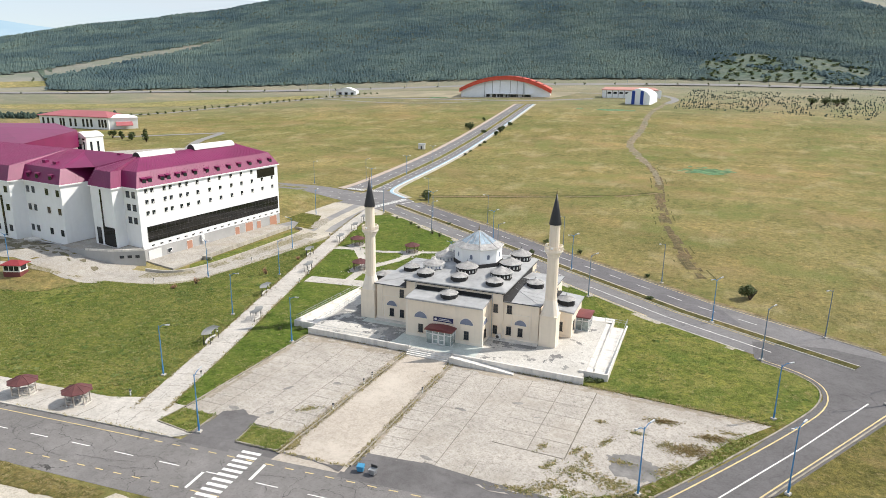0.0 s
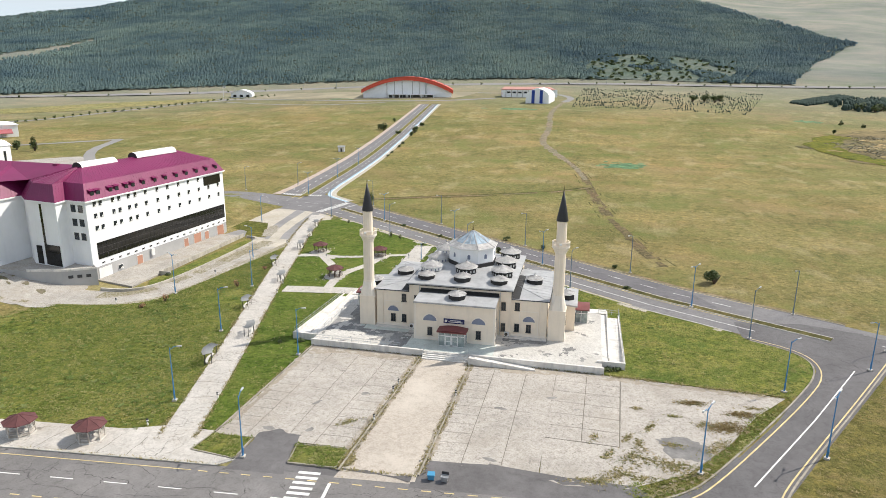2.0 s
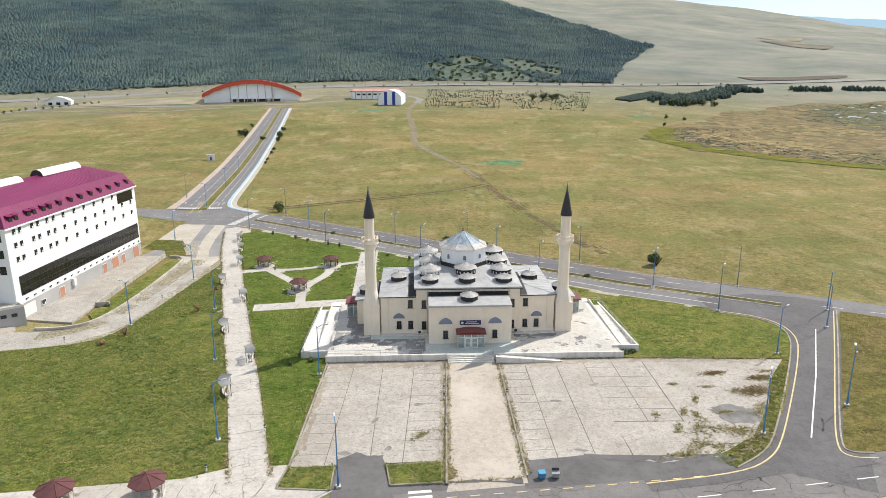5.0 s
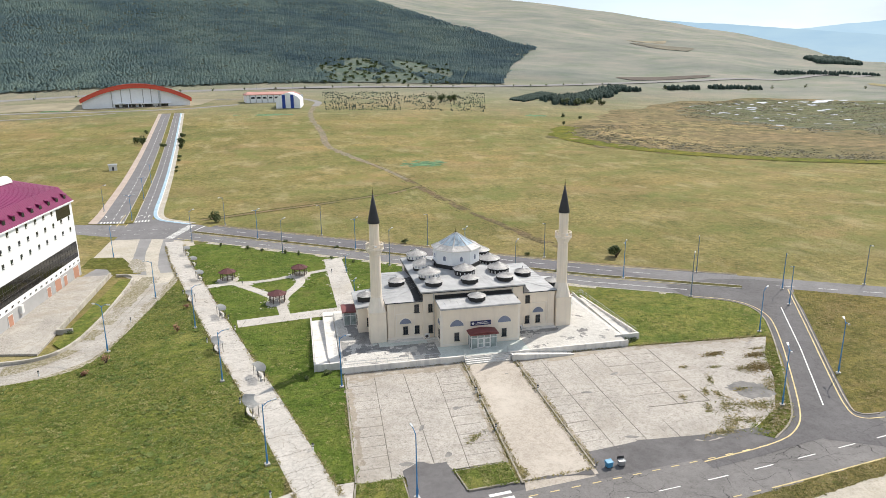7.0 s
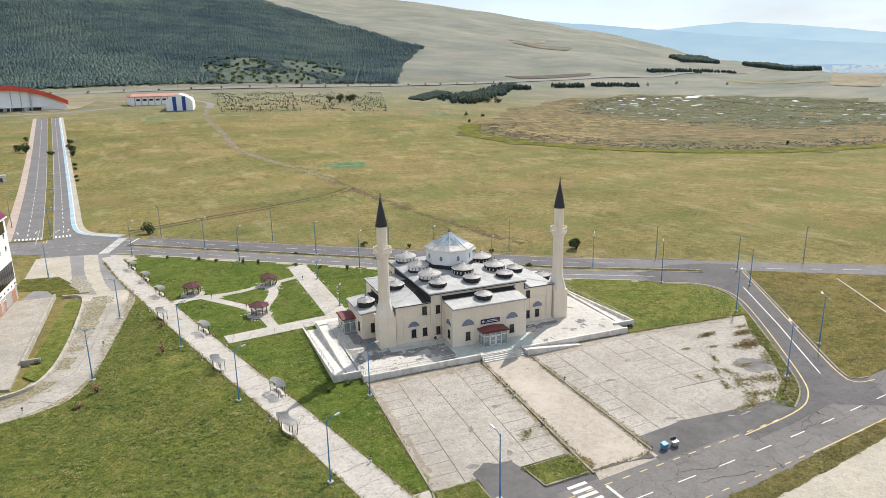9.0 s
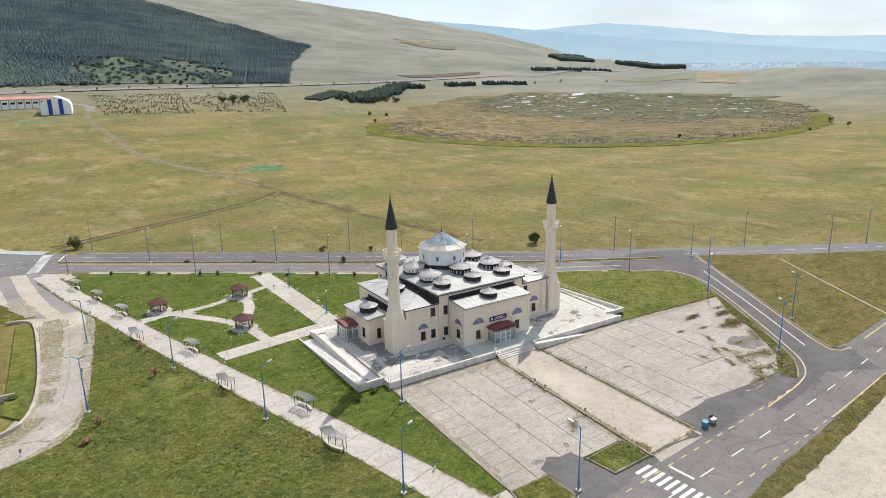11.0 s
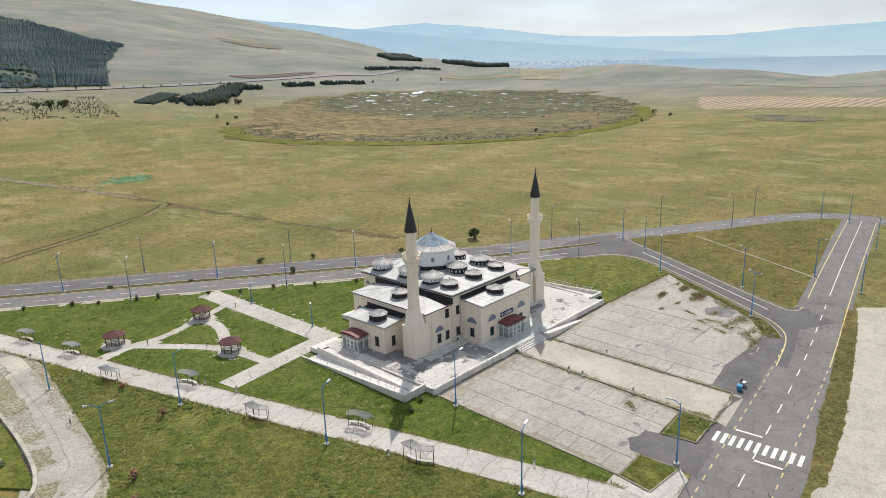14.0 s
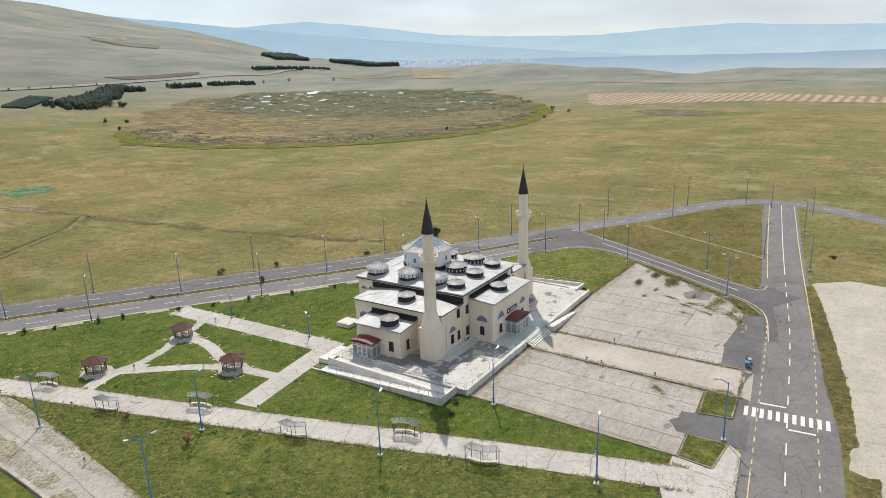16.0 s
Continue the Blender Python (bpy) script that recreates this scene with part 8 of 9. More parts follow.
worn_band(s, branch, 0.9, 0.055, 33.0, -0.5)
setting("track", s, M_TRACK, "faint wheel track across dry grass", "track")
# weedy soil along the service road
M_DUST = paved("weedy_dust", (0.36, 0.325, 0.265), 0.95, 0.0, 0.15, 0.2, ((0.175, 0.155, 0.075), 1.9, 0.46), 5.0, (0.28, 0.235, 0.16), 0.7, 0.8)
s = Shape()
drive = along(dense(DR, 1.2), 30, 118)
worn_band(s, offset(drive, 4.5), 0.75, 0.094, 51.0, -0.5)
worn_band(s, offset(along(drive, 0, 62), -2.6), 1.7, 0.0945, 53.0, -0.35)
setting("dirt", s, M_DUST, "weedy dust gathered along the service road", "dirt")
s = Shape()
for k, (d0, d1) in enumerate(((0.4, 0.9), (-4.6, -4.2))):
    q = offset(drive, d0)
    for a, b in zip(q[::8], q[8::8]):
        crack(s, a, b, 0.045, 0.0958, k + 160, 0.1)
stuffed(part("crack", s, M_CRACK2, bpy.data.objects["dirt"], "dark joint along the service road"))
# soil along both sides of the avenue
s = Shape()
worn_band(s, dense(offset(MEDL, 11.2), 1.5), 0.75, 0.03, 41.0, -0.65)
setting("verge", s, M_TRACK, "strip of bare brown soil along the avenue", "verge")
s = Shape()
worn_band(s, [q for q in dense(offset(MEDL, -9.8), 1.5) if -100 < q[0] < 9], 0.6, 0.125, 43.0, -0.15)
setting("verge", s, M_SAND, "ragged strip of pale grit beside the kerb", "verge")
M_FAR_ROAD = tint("pale_road", (0.25, 0.24, 0.23), 0.12, 0.02, 0.3)
HIGHWAY = rounded([(-1150, 500), (-887, 610), (-727, 747), (-549, 852), (-361, 925), (-205, 968), (-36, 994), (110, 985), (239, 972), (342, 978), (509, 1017), (714, 1080), (907, 1120), (1313, 1300), (1700, 1380)], 2)
s = ribbon(Shape(), dense(HIGHWAY, 12), -7, 7, 1.0)
setting("road", s, M_FAR_ROAD, "distant pale highway at the foot of the hills", "highway")
s = Shape()
for line, w in (([(-700, 420), (-509, 474), (-494, 587), (-461, 715), (-400, 813)], 4), ([(-480, 745), (-265, 716), (-216, 722), (-175, 735), (-130, 770)], 4.5), ([(-461, 715), (-322, 655), (-240, 700)], 2.5), ([(-60, 835), (-40, 790), (-48, 740)], 4), ([(-420, 800), (-250, 850), (-60, 835)], 3), ([(-341, 400), (-315, 334), (-250, 270)], 3), ([(-340, 400), (-392, 346)], 3)):
    ribbon(s, dense(rounded(line, 2), 8), -w, w, 0.22)
setting("road", s, M_FAR_ROAD, "pale campus roads crossing the meadow", "road")
s = drape(Shape(), closed([(-430, 745), (-300, 745), (-290, 735), (-185, 755), (-170, 775), (-160, 850), (-300, 850), (-440, 830)], 20), 0.3, 6)
setting("ground", s, tint("worn_ground", (0.30, 0.26, 0.17), 0.25, 0.03, 0.2), "worn pale ground round the sports hall", "ground")


# ---- trees ----
def pines(name, spots, label, sides=5, category="forest", material=None, rings=((0.08, 1.0), (0.45, 0.66), (0.78, 0.30))):
    """Many conifers as one mesh; spots: x, y, z, height, radius, bend."""
    sp = np.array(spots)
    n = len(sp)
    rng_ = np.random.RandomState(7)
    vs = np.zeros((n, len(rings) * sides + 1, 3), np.float32)
    for j, (hh, rr) in enumerate(rings):
        for k in range(sides):
            a = 2 * np.pi * (k + 0.5 * (j % 2)) / sides + rng_.uniform(-0.25, 0.25, n)
            r = sp[:, 4] * rr * rng_.uniform(0.75, 1.2, n)
            i = j * sides + k
            vs[:, i, 0], vs[:, i, 1] = sp[:, 0] + r * np.cos(a), sp[:, 1] + r * np.sin(a)
            vs[:, i, 2] = sp[:, 2] + sp[:, 3] * (hh + rng_.uniform(-0.04, 0.04, n))
    vs[:, -1, 0], vs[:, -1, 1], vs[:, -1, 2] = sp[:, 0] + rng_.uniform(-0.3, 0.3, n), sp[:, 1], sp[:, 2] + sp[:, 3]
    tri = []
    for j in range(len(rings) - 1):
        for k in range(sides):
            a, b, c, d = j * sides + k, j * sides + (k + 1) % sides, (j + 1) * sides + k, (j + 1) * sides + (k + 1) % sides
            tri += [(a, b, d), (a, d, c)]
    top = (len(rings) - 1) * sides
    tri += [(top + k, top + (k + 1) % sides, len(rings) * sides) for k in range(sides)]
    tri = np.array(tri, np.int32)
    m = len(rings) * sides + 1
    faces = (tri[None] + (np.arange(n, dtype=np.int32) * m)[:, None, None]).reshape(-1, 3)
    me = bpy.data.meshes.new(name)
    me.vertices.add(n * m)
    me.vertices.foreach_set("co", vs.reshape(-1))
    me.loops.add(faces.size)
    me.loops.foreach_set("vertex_index", faces.reshape(-1))
    me.polygons.add(len(faces))
    me.polygons.foreach_set("loop_start", np.arange(0, faces.size, 3, dtype=np.int32))
    me.polygons.foreach_set("use_smooth", np.ones(len(faces), bool))
    me.update(calc_edges=True)
    me.materials.append(material or M_NEEDLE_HAZE)
    return tagged(new(name, me), label, category, kind="stuff")


# Needle colour is paler and bluer than foliage: distance haze painted in
M_NEEDLE_HAZE, nd, lk, bs = shader("hazy_needles")
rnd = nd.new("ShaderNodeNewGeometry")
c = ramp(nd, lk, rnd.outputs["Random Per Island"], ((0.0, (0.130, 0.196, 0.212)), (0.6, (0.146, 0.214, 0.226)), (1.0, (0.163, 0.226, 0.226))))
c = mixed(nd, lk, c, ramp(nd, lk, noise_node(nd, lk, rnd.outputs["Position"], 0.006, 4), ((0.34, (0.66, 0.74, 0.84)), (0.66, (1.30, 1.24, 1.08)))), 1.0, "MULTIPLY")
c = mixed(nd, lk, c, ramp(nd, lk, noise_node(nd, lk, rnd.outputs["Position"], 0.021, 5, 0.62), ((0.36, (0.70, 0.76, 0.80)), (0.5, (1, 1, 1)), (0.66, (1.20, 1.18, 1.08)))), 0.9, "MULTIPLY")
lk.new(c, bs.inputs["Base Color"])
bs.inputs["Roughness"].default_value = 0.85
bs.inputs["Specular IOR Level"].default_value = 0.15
rounded_n, unit_n = nd.new("ShaderNodeVectorMath"), nd.new("ShaderNodeVectorMath")
rounded_n.inputs[1].default_value, unit_n.operation = (0.0, 0.0, 2.4), "NORMALIZE"
lk.new(rnd.outputs["Normal"], rounded_n.inputs[0])
lk.new(rounded_n.outputs["Vector"], unit_n.inputs[0])
lk.new(unit_n.outputs["Vector"], bs.inputs["Normal"])
thru, blend_ = nd.new("ShaderNodeBsdfTranslucent"), nd.new("ShaderNodeMixShader")
lk.new(c, thru.inputs["Color"])
lk.new(unit_n.outputs["Vector"], thru.inputs["Normal"])
blend_.inputs["Fac"].default_value = 0.45
lk.new(bs.outputs["BSDF"], blend_.inputs[1])
lk.new(thru.outputs["BSDF"], blend_.inputs[2])
lk.new(blend_.outputs["Shader"], nd["Material Output"].inputs["Surface"])

# sedge tussocks of the marsh
rm = np.random.RandomState(5)
spots = []
while len(spots) < 5200:
    a, r = rm.uniform(0, 2 * math.pi), rm.uniform(0, 1) ** 0.5
    x, y = 560 + 225 * r * math.cos(a), 620 + 220 * r * math.sin(a)
    if noise.noise(Vector((x / 38, y / 26, 2))) + 0.5 * noise.noise(Vector((x / 9, y / 7, 5))) > 0.02:
        spots.append((x, y, lz(x, y) + 0.22, rm.uniform(0.06, 0.26), rm.uniform(0.9, 3.2)))
for i in range(2600):
    x0, y0 = rim[rm.randint(len(rim))]
    k = min(0.3, abs(rm.normal(0.06, 0.06)) + 0.05)
    x, y = x0 + (470 - x0) * k + rm.uniform(-9, 9), y0 + (570 - y0) * k + rm.uniform(-5, 5)
    if noise.noise(Vector((x / 20, y / 20, 8))) > -0.3:
        spots.append((x, y, lz(x, y) + 0.25, rm.uniform(0.08, 0.3), rm.uniform(0.6, 1.8)))
M_SEDGE = plain("sedge_blades", (0.165, 0.146, 0.084), 0.95, 0.35, 0.03, 0.4)
pines("tussocks", spots, "dark sedge tussocks crowding the marsh", 5, "sedge", M_SEDGE, ((0.0, 1.0), (0.7, 0.8)))

rs = np.random.RandomState(11)
F_AZ = (-80, -53.2, -52.6, -52.2, -48.5, -43, -31, -19, -9, 0, 10, 17.8, 18.3, 18.6, 20.6)
F_R0 = (1230, 1210, 1190, 1018, 994, 988, 985, 975, 975, 985, 985, 1000, 1150, 1250, 1540)
G_AZ, G_EL, G_HALF = (-58, -54, -51.4, -48.4, -45.6, -43.3, -41.2, -39.2), (-1.3, -0.8, -0.36, 0.30, 0.90, 1.30, 1.78, 2.36), (0.34, 0.36, 0.37, 0.35, 0.29, 0.23, 0.18, 0.10)
R_AZ, R_R1 = (-80, -20, 0, 5, 8.7, 10.2, 13.4, 14.8, 18.2, 20.4, 20.7), (1950, 2050, 2250, 2250, 2070, 2060, 1805, 1800, 1590, 1545, 1540)


def forest_spots():
    out = []
    for r_lo, r_hi, gap in ((960, 1300, 3.9), (1300, 1700, 4.7), (1700, 2260, 6.2)):
        n = int(0.5 * (r_hi ** 2 - r_lo ** 2) * radians(100.7) / gap ** 2)
        az = rs.uniform(-80, 20.7, n)
        r = np.sqrt(rs.uniform(r_lo ** 2, r_hi ** 2, n))
        stray = np.array([noise.noise(Vector((a_ * 1.7, r_ / 45, 1))) + 0.7 * noise.noise(Vector((a_ * 5.1, r_ / 14, 4))) for a_, r_ in zip(az, r)])
        ok = (r > np.interp(az + 0.30 * stray, F_AZ, F_R0) + 5 * stray) & (r < np.interp(az, R_AZ, R_R1) + 14 * stray)
        az, r = az[ok], r[ok]
        x, y = HUB[0] + r * np.sin(np.radians(az)), HUB[1] + r * np.cos(np.radians(az))
        z = land(x, y)
        el = np.degrees(np.arctan2(z - 48, r))
        band = (az < -39.2) & (np.abs(el - np.interp(az, G_AZ, G_EL)) < np.interp(az, G_AZ, G_HALF) * (0.6 + rs.uniform(0, 0.7, len(az))))
        open_ = np.array([noise.noise(Vector((a / 60, b / 60, 3))) for a, b in zip(x, y)])
        scrub = (((az - 7.5) / 6.0) ** 2 + ((r - 1080) / 120) ** 2 < 1) & (open_ > -0.15)
        ride = (np.abs(az - 14.2 - (r - 1000) * 0.004) < 0.12) & (r < 1170)
        keep = ~(band | scrub | ride)
        h = rs.uniform(4.4, 6.6, len(x)) * np.where(r > 1700, 1.1, 1.0) * (1 + 0.25 * open_)
        for a, b, cc, hh in zip(x[keep], y[keep], z[keep], h[keep]):
            out.append((a, b, cc - 0.5, hh, (hh * 0.22 + (1.6 if gap > 6 else 0.95)) * rs.uniform(0.9, 1.4)))
    return out


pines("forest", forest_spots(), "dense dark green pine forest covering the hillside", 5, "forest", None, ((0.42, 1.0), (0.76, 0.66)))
s = Shape()
na, nr = 200, 50
for i in range(na + 1):
    az = -80 + 100.6 * i / na
    r0, r1 = np.interp(az, F_AZ, F_R0) + 6, np.interp(az, R_AZ, R_R1)
    for j in range(nr + 1):
        r = r0 + (max(r1, r0 + 1) - r0) * j / nr
        x, y = HUB[0] + r * math.sin(radians(az)), HUB[1] + r * math.cos(radians(az))
        s.v.append((x, y, lz(x, y) + 0.9))


def wooded(i, j):
    """False in the long glade that climbs through the western woods."""
    x, y, z = s.v[i * (nr + 1) + j]
    r, az = math.hypot(x - HUB[0], y - HUB[1]), math.degrees(math.atan2(x - HUB[0], y - HUB[1]))
    return not (az < -39.2 and abs(math.degrees(math.atan2(z - 48, r)) - np.interp(az, G_AZ, G_EL)) < np.interp(az, G_AZ, G_HALF) - 0.04)


s.f = [(i * (nr + 1) + j, i * (nr + 1) + j + 1, (i + 1) * (nr + 1) + j + 1, (i + 1) * (nr + 1) + j) for i in range(na) for j in range(nr) if wooded(i, j)]
# floor colour lightened towards the hazed crowns so gaps look less dark
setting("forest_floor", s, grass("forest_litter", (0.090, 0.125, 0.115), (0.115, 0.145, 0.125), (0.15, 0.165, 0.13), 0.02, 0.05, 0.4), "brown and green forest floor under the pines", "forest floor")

# young plantation, windbreaks, dark copses
spots = []
for i in range(1500):
    az, r = rs.uniform(1.8, 16.3), rs.uniform(655, 890)
    row = round(r / 16) * 16 + rs.uniform(-2, 2)
    if noise.noise(Vector((az * 0.6, r / 60, 9))) > -0.25:
        x, y = HUB[0] + row * math.sin(radians(az)), HUB[1] + row * math.cos(radians(az))
        h = rs.uniform(0.9, 2.1)
        spots.append((x, y, lz(x, y) - 0.1, h, h * 0.42))
M_NEEDLE2 = plain("dark_needles", (0.054, 0.078, 0.064), 0.85, 0.3, 0.05, 0.8)
M_NEEDLE2.node_tree.nodes["Principled BSDF"].inputs["Specular IOR Level"].default_value = 0.08
pines("plantation", spots, "scattered rows of young pines in dry grass", 5, "plantation", M_NEEDLE2)
spots = []
for i in range(900):
    u, v = rs.uniform(0, 1), rs.uniform(0, 1)
    x, y = 193 + 84 * u + 12 * v, 800 + 108 * u - 26 * v
    h = rs.uniform(2.4, 3.4)
    spots.append((x, y, lz(x, y) - 0.2, h, h * 0.6))
for i in range(760):
    u = rs.uniform(0, 1)
    x, y = 243 + 175 * u + rs.uniform(-15, 15), 765 + 185 * u + rs.uniform(-22, 22) * (1.3 - u)
    h = rs.uniform(4.5, 8)
    spots.append((x, y, lz(x, y) - 0.2, h, h * 0.4))
for cx, cy, n_, sx, sy in ((428, 925, 30, 14, 8), (527, 945, 60, 30, 8), (600, 958, 40, 22, 6), (650, 965, 40, 30, 6), (941, 1170, 90, 70, 10), (1100, 1240, 90, 90, 10)):
    for i in range(n_):
        x, y = cx + rs.uniform(-sx, sx), cy + rs.uniform(-sy, sy)
        h = rs.uniform(4.5, 8.5)
        spots.append((x, y, lz(x, y) - 0.2, h, h * 0.38))
for i in range(1300):
    u, v = rs.uniform(0, 1), rs.uniform(0, 1)
    x, y = (1250 + 150 * u + 60 * v, 1490 + 20 * u + 130 * v) if i < 620 else (1395 - 110 * u + 45 * v, 1400 - 310 * u + 60 * v)
    h = rs.uniform(8, 12)
    spots.append((x, y, lz(x, y) - 0.2, h, h * 0.5))
for i in range(260):
    u = rs.uniform(0, 1)
    x, y = -650 + 120 * u + rs.uniform(-8, 8), 405 + 60 * u + rs.uniform(-12, 12)
    h = rs.uniform(3, 6)
    spots.append((x, y, lz(x, y) - 0.2, h, h * 0.36))
pines("copse", spots, "dark copses and windbreaks of conifers on the plain", 6, "copse", M_NEEDLE2, ((0.08, 0.9), (0.4, 1.0), (0.78, 0.55)))

M_LEAF, nd, lk, bs = shader("leaves")
rnd = nd.new("ShaderNodeNewGeometry")
lk.new(ramp(nd, lk, rnd.outputs["Random Per Island"], ((0.0, (0.055, 0.080, 0.028)), (0.55, (0.100, 0.130, 0.050)), (1.0, (0.16, 0.175, 0.075)))), bs.inputs["Base Color"])
bs.inputs["Roughness"].default_value = 0.7
bs.inputs["Specular IOR Level"].default_value = 0.2
M_RUST, nd, lk, bs = shader("withered_leaves")
rnd = nd.new("ShaderNodeNewGeometry")
lk.new(ramp(nd, lk, rnd.outputs["Random Per Island"], ((0.0, (0.20, 0.085, 0.045)), (1.0, (0.38, 0.18, 0.095)))), bs.inputs["Base Color"])


def tuft_mat(name, a, b, c_):
    m, nd_, lk_, bs_ = shader(name)
    g_ = nd_.new("ShaderNodeNewGeometry")
    lk_.new(ramp(nd_, lk_, g_.outputs["Random Per Island"], ((0, a), (0.5, b), (1, c_))), bs_.inputs["Base Color"])
    bs_.inputs["Roughness"].default_value, bs_.inputs["Specular IOR Level"].default_value = 0.9, 0.1
    return m


def leaf_cloud(rng_, n, w, h, leaf, z0=0.0):
    """Small tilted leaf quads through an uneven dome, denser outside."""
    s = Shape()
    lobes = [(rng_.uniform(-0.27, 0.27) * w, rng_.uniform(-0.27, 0.27) * w, z0 + h * rng_.uniform(0.3, 0.72), rng_.uniform(0.2, 0.34)) for _ in range(6)]
    for i in range(n):
        lx, ly, lzz, lr = lobes[i % 6]
        d = Vector((rng_.gauss(0, 1), rng_.gauss(0, 1), rng_.gauss(0, 1) * 0.85)).normalized() * rng_.uniform(0.55, 1.0)
        p = Vector((lx + d.x * w * lr, ly + d.y * w * lr, max(z0 + 0.05, lzz + d.z * h * lr)))
        q = Euler((rng_.uniform(-0.9, 0.9), rng_.uniform(-0.9, 0.9), rng_.uniform(0, 6.3))).to_matrix()
        a = leaf * rng_.uniform(0.6, 1.3)
        s.add([p + q @ Vector(v) for v in ((-a, -a * 0.6, 0), (a, -a * 0.6, 0), (a * 0.7, a * 0.7, a * 0.25), (-a * 0.7, a * 0.7, a * 0.2))], [(0, 1, 2, 3)])
    return s


def bush(x, y, w, h, n, name, label, category, material=None, seed=0, leaf=0.12, trunk=True):
    rng_ = random.Random(seed)
    b = thing(name, label, category, (x, y, lz(x, y) + 0.02), rng_.uniform(0, 360))
    st = Shape()
    for k in range(5):
        a = 2 * math.pi * k / 5
        st.tube((0, 0, 0), (math.cos(a) * w * 0.3, math.sin(a) * w * 0.3, h * 0.6), 0.05 * h, 0.015 * h, 5)
    part("trunk" if h > 2 else "stem", st, M_BARK, b)
    part("crown", leaf_cloud(rng_, n, w, h, leaf), material or M_LEAF, b)
    return b


bush(11.6, 154.0, 4.4, 4.0, 1600, "bush", "rounded dark green bush beside the avenue", "bush", seed=1, leaf=0.2)
bush(-100.6, 231.2, 4.6, 4.0, 1500, "bush", "dark green bush at the road junction", "bush", seed=2, leaf=0.17)
for k, (x, y, w, h) in enumerate(((-174, 484, 6, 6), (-179, 492, 5, 5), (-145.3, 459, 4.4, 3.6), (-147.5, 476, 5, 4.4), (-151, 494, 4, 3), (-153, 520, 4, 3), (-182, 540, 3.5, 3.2), (-140.5, 420, 2.5, 1.6), (-138.8, 405, 2.5, 1.4), (-136, 380, 2.2, 1.4), (-134.3, 365, 2.2, 1.3), (-158, 470, 4, 2.5))):
    bush(x, y, w, h, 500, "bush", "green shrub on the verge of the climbing road", "bush", seed=10 + k, leaf=0.12 * h ** 0.5 + 0.1)
for k, (x, y) in enumerate(((-387, 341), (-376, 339), (-366, 338), (-350, 335))):
    bush(x, y, 5, 6 if k < 3 else 9, 400, "tree", "small dark green tree behind the dormitory", "tree", seed=30 + k, leaf=0.4)
for k, (s_, n_, h) in enumerate(((7, -10.6, 1.4), (12.4, -10.8, 1.1), (20.5, -10.5, 1.7), (25, -10.6, 1.5), (50.5, -11, 1.7), (-3, -10.6, 1.3), (60, -11, 1.3), (36, -10.8, 1.2), (43, -10.9, 1.0), (70, -11, 1.2))):
    bush(*bl(s_, n_), 0.9, h, 260, "shrub", "small dark conifer shrub planted along the avenue lawn", "shrub", seed=50 + k, leaf=0.09)
for k, (s_, n_, w, h) in enumerate(((55, 0.9, 1.8, 2.2), (46, 13.2, 2.4, 1.4), (60, 13.6, 1.6, 1.6), (12, 0.9, 2.2, 0.8), (30, 0.9, 1.6, 0.7), (96, 0.9, 1.8, 0.8), (84, 13.5, 1.5, 1.0))):
    bush(*bl(s_, n_), w, h, 320, "shrub", "ragged green shrub in the avenue verge", "shrub", seed=70 + k, leaf=0.12)
for k, (x, y, w, h) in enumerate(((-96.8, 125.1, 1.3, 1.6), (-106.6, 112.2, 1.2, 1.5), (-97, 139, 1.1, 0.8), (-108.7, 107.4, 1.3, 1.0))):
    bush(x, y, w * 1.2, h * 1.3, 150, "shrub", "withered rust-brown sapling on the lawn", "shrub", M_RUST, 90 + k, 0.10)
for k, (x, y, w) in enumerate(((-14.2, 98.6, 2.6), (-12.6, 99.2, 1.6), (-72.6, 97, 0.9), (-69, 98.4, 1.6), (-118.4, 130, 2.2), (-117.2, 128.5, 1.4), (37.5, 53.6, 2.4), (-16.8, 99.2, 1.2))):
    bush(x, y, w, 0.8, 320, "weed_clump", "tangled green weeds at the foot of a wall", "weeds", None, 110 + k, 0.1)
for k, (x, y, h) in enumerate(((103, 787, 9), (90, 782, 8), (112, 775, 8), (120, 792, 8), (246, 748, 9), (258, 742, 8), (268, 755, 9), (285, 760, 9), (296, 752, 8))):
    bush(x, y, h * 1.3, h, 420, "tree", "rounded grey-green willow on the plain", "tree", seed=130 + k, leaf=0.55)
rng = random.Random(8)
for i in range(150):
    az, r = rng.uniform(1.8, 13.4), rng.uniform(985, 1180)
    x, y = HUB[0] + r * math.sin(radians(az)), HUB[1] + r * math.cos(radians(az))
    if i == 0:
        scrub_shape = Shape()
    cl = leaf_cloud(rng, 60, rng.uniform(5, 10), rng.uniform(3, 7), 0.9)
    scrub_shape.add([(px + x, py + y, pz + lz(x, y)) for px, py, pz in cl.v], cl.f)
tagged(part("scrub", scrub_shape, tuft_mat("scrub_leaves", (0.075, 0.105, 0.045), (0.13, 0.165, 0.075), (0.20, 0.215, 0.11))), "light green broadleaf scrub in a forest clearing", "scrub", kind="stuff")
row = Shape()
for line, gap in ((dense([(-494, 587), (-461, 715), (-420, 790)], 9), 9), (dense([(-560, 470), (-509, 480), (-497, 587)], 9), 9), (HIGHWAY[6:40], 20)):
    for x, y in line:
        cl = leaf_cloud(rng, 26, rng.uniform(2.4, 4.4), rng.uniform(2.4, 4.6), 0.6)
        row.add([(px + x + 6, py + y - 3, pz + lz(x, y)) for px, py, pz in cl.v], cl.f)
tagged(part("hedge_row", row, M_LEAF), "row of small dark trees along a distant road", "trees", kind="stuff")
lone = Shape()
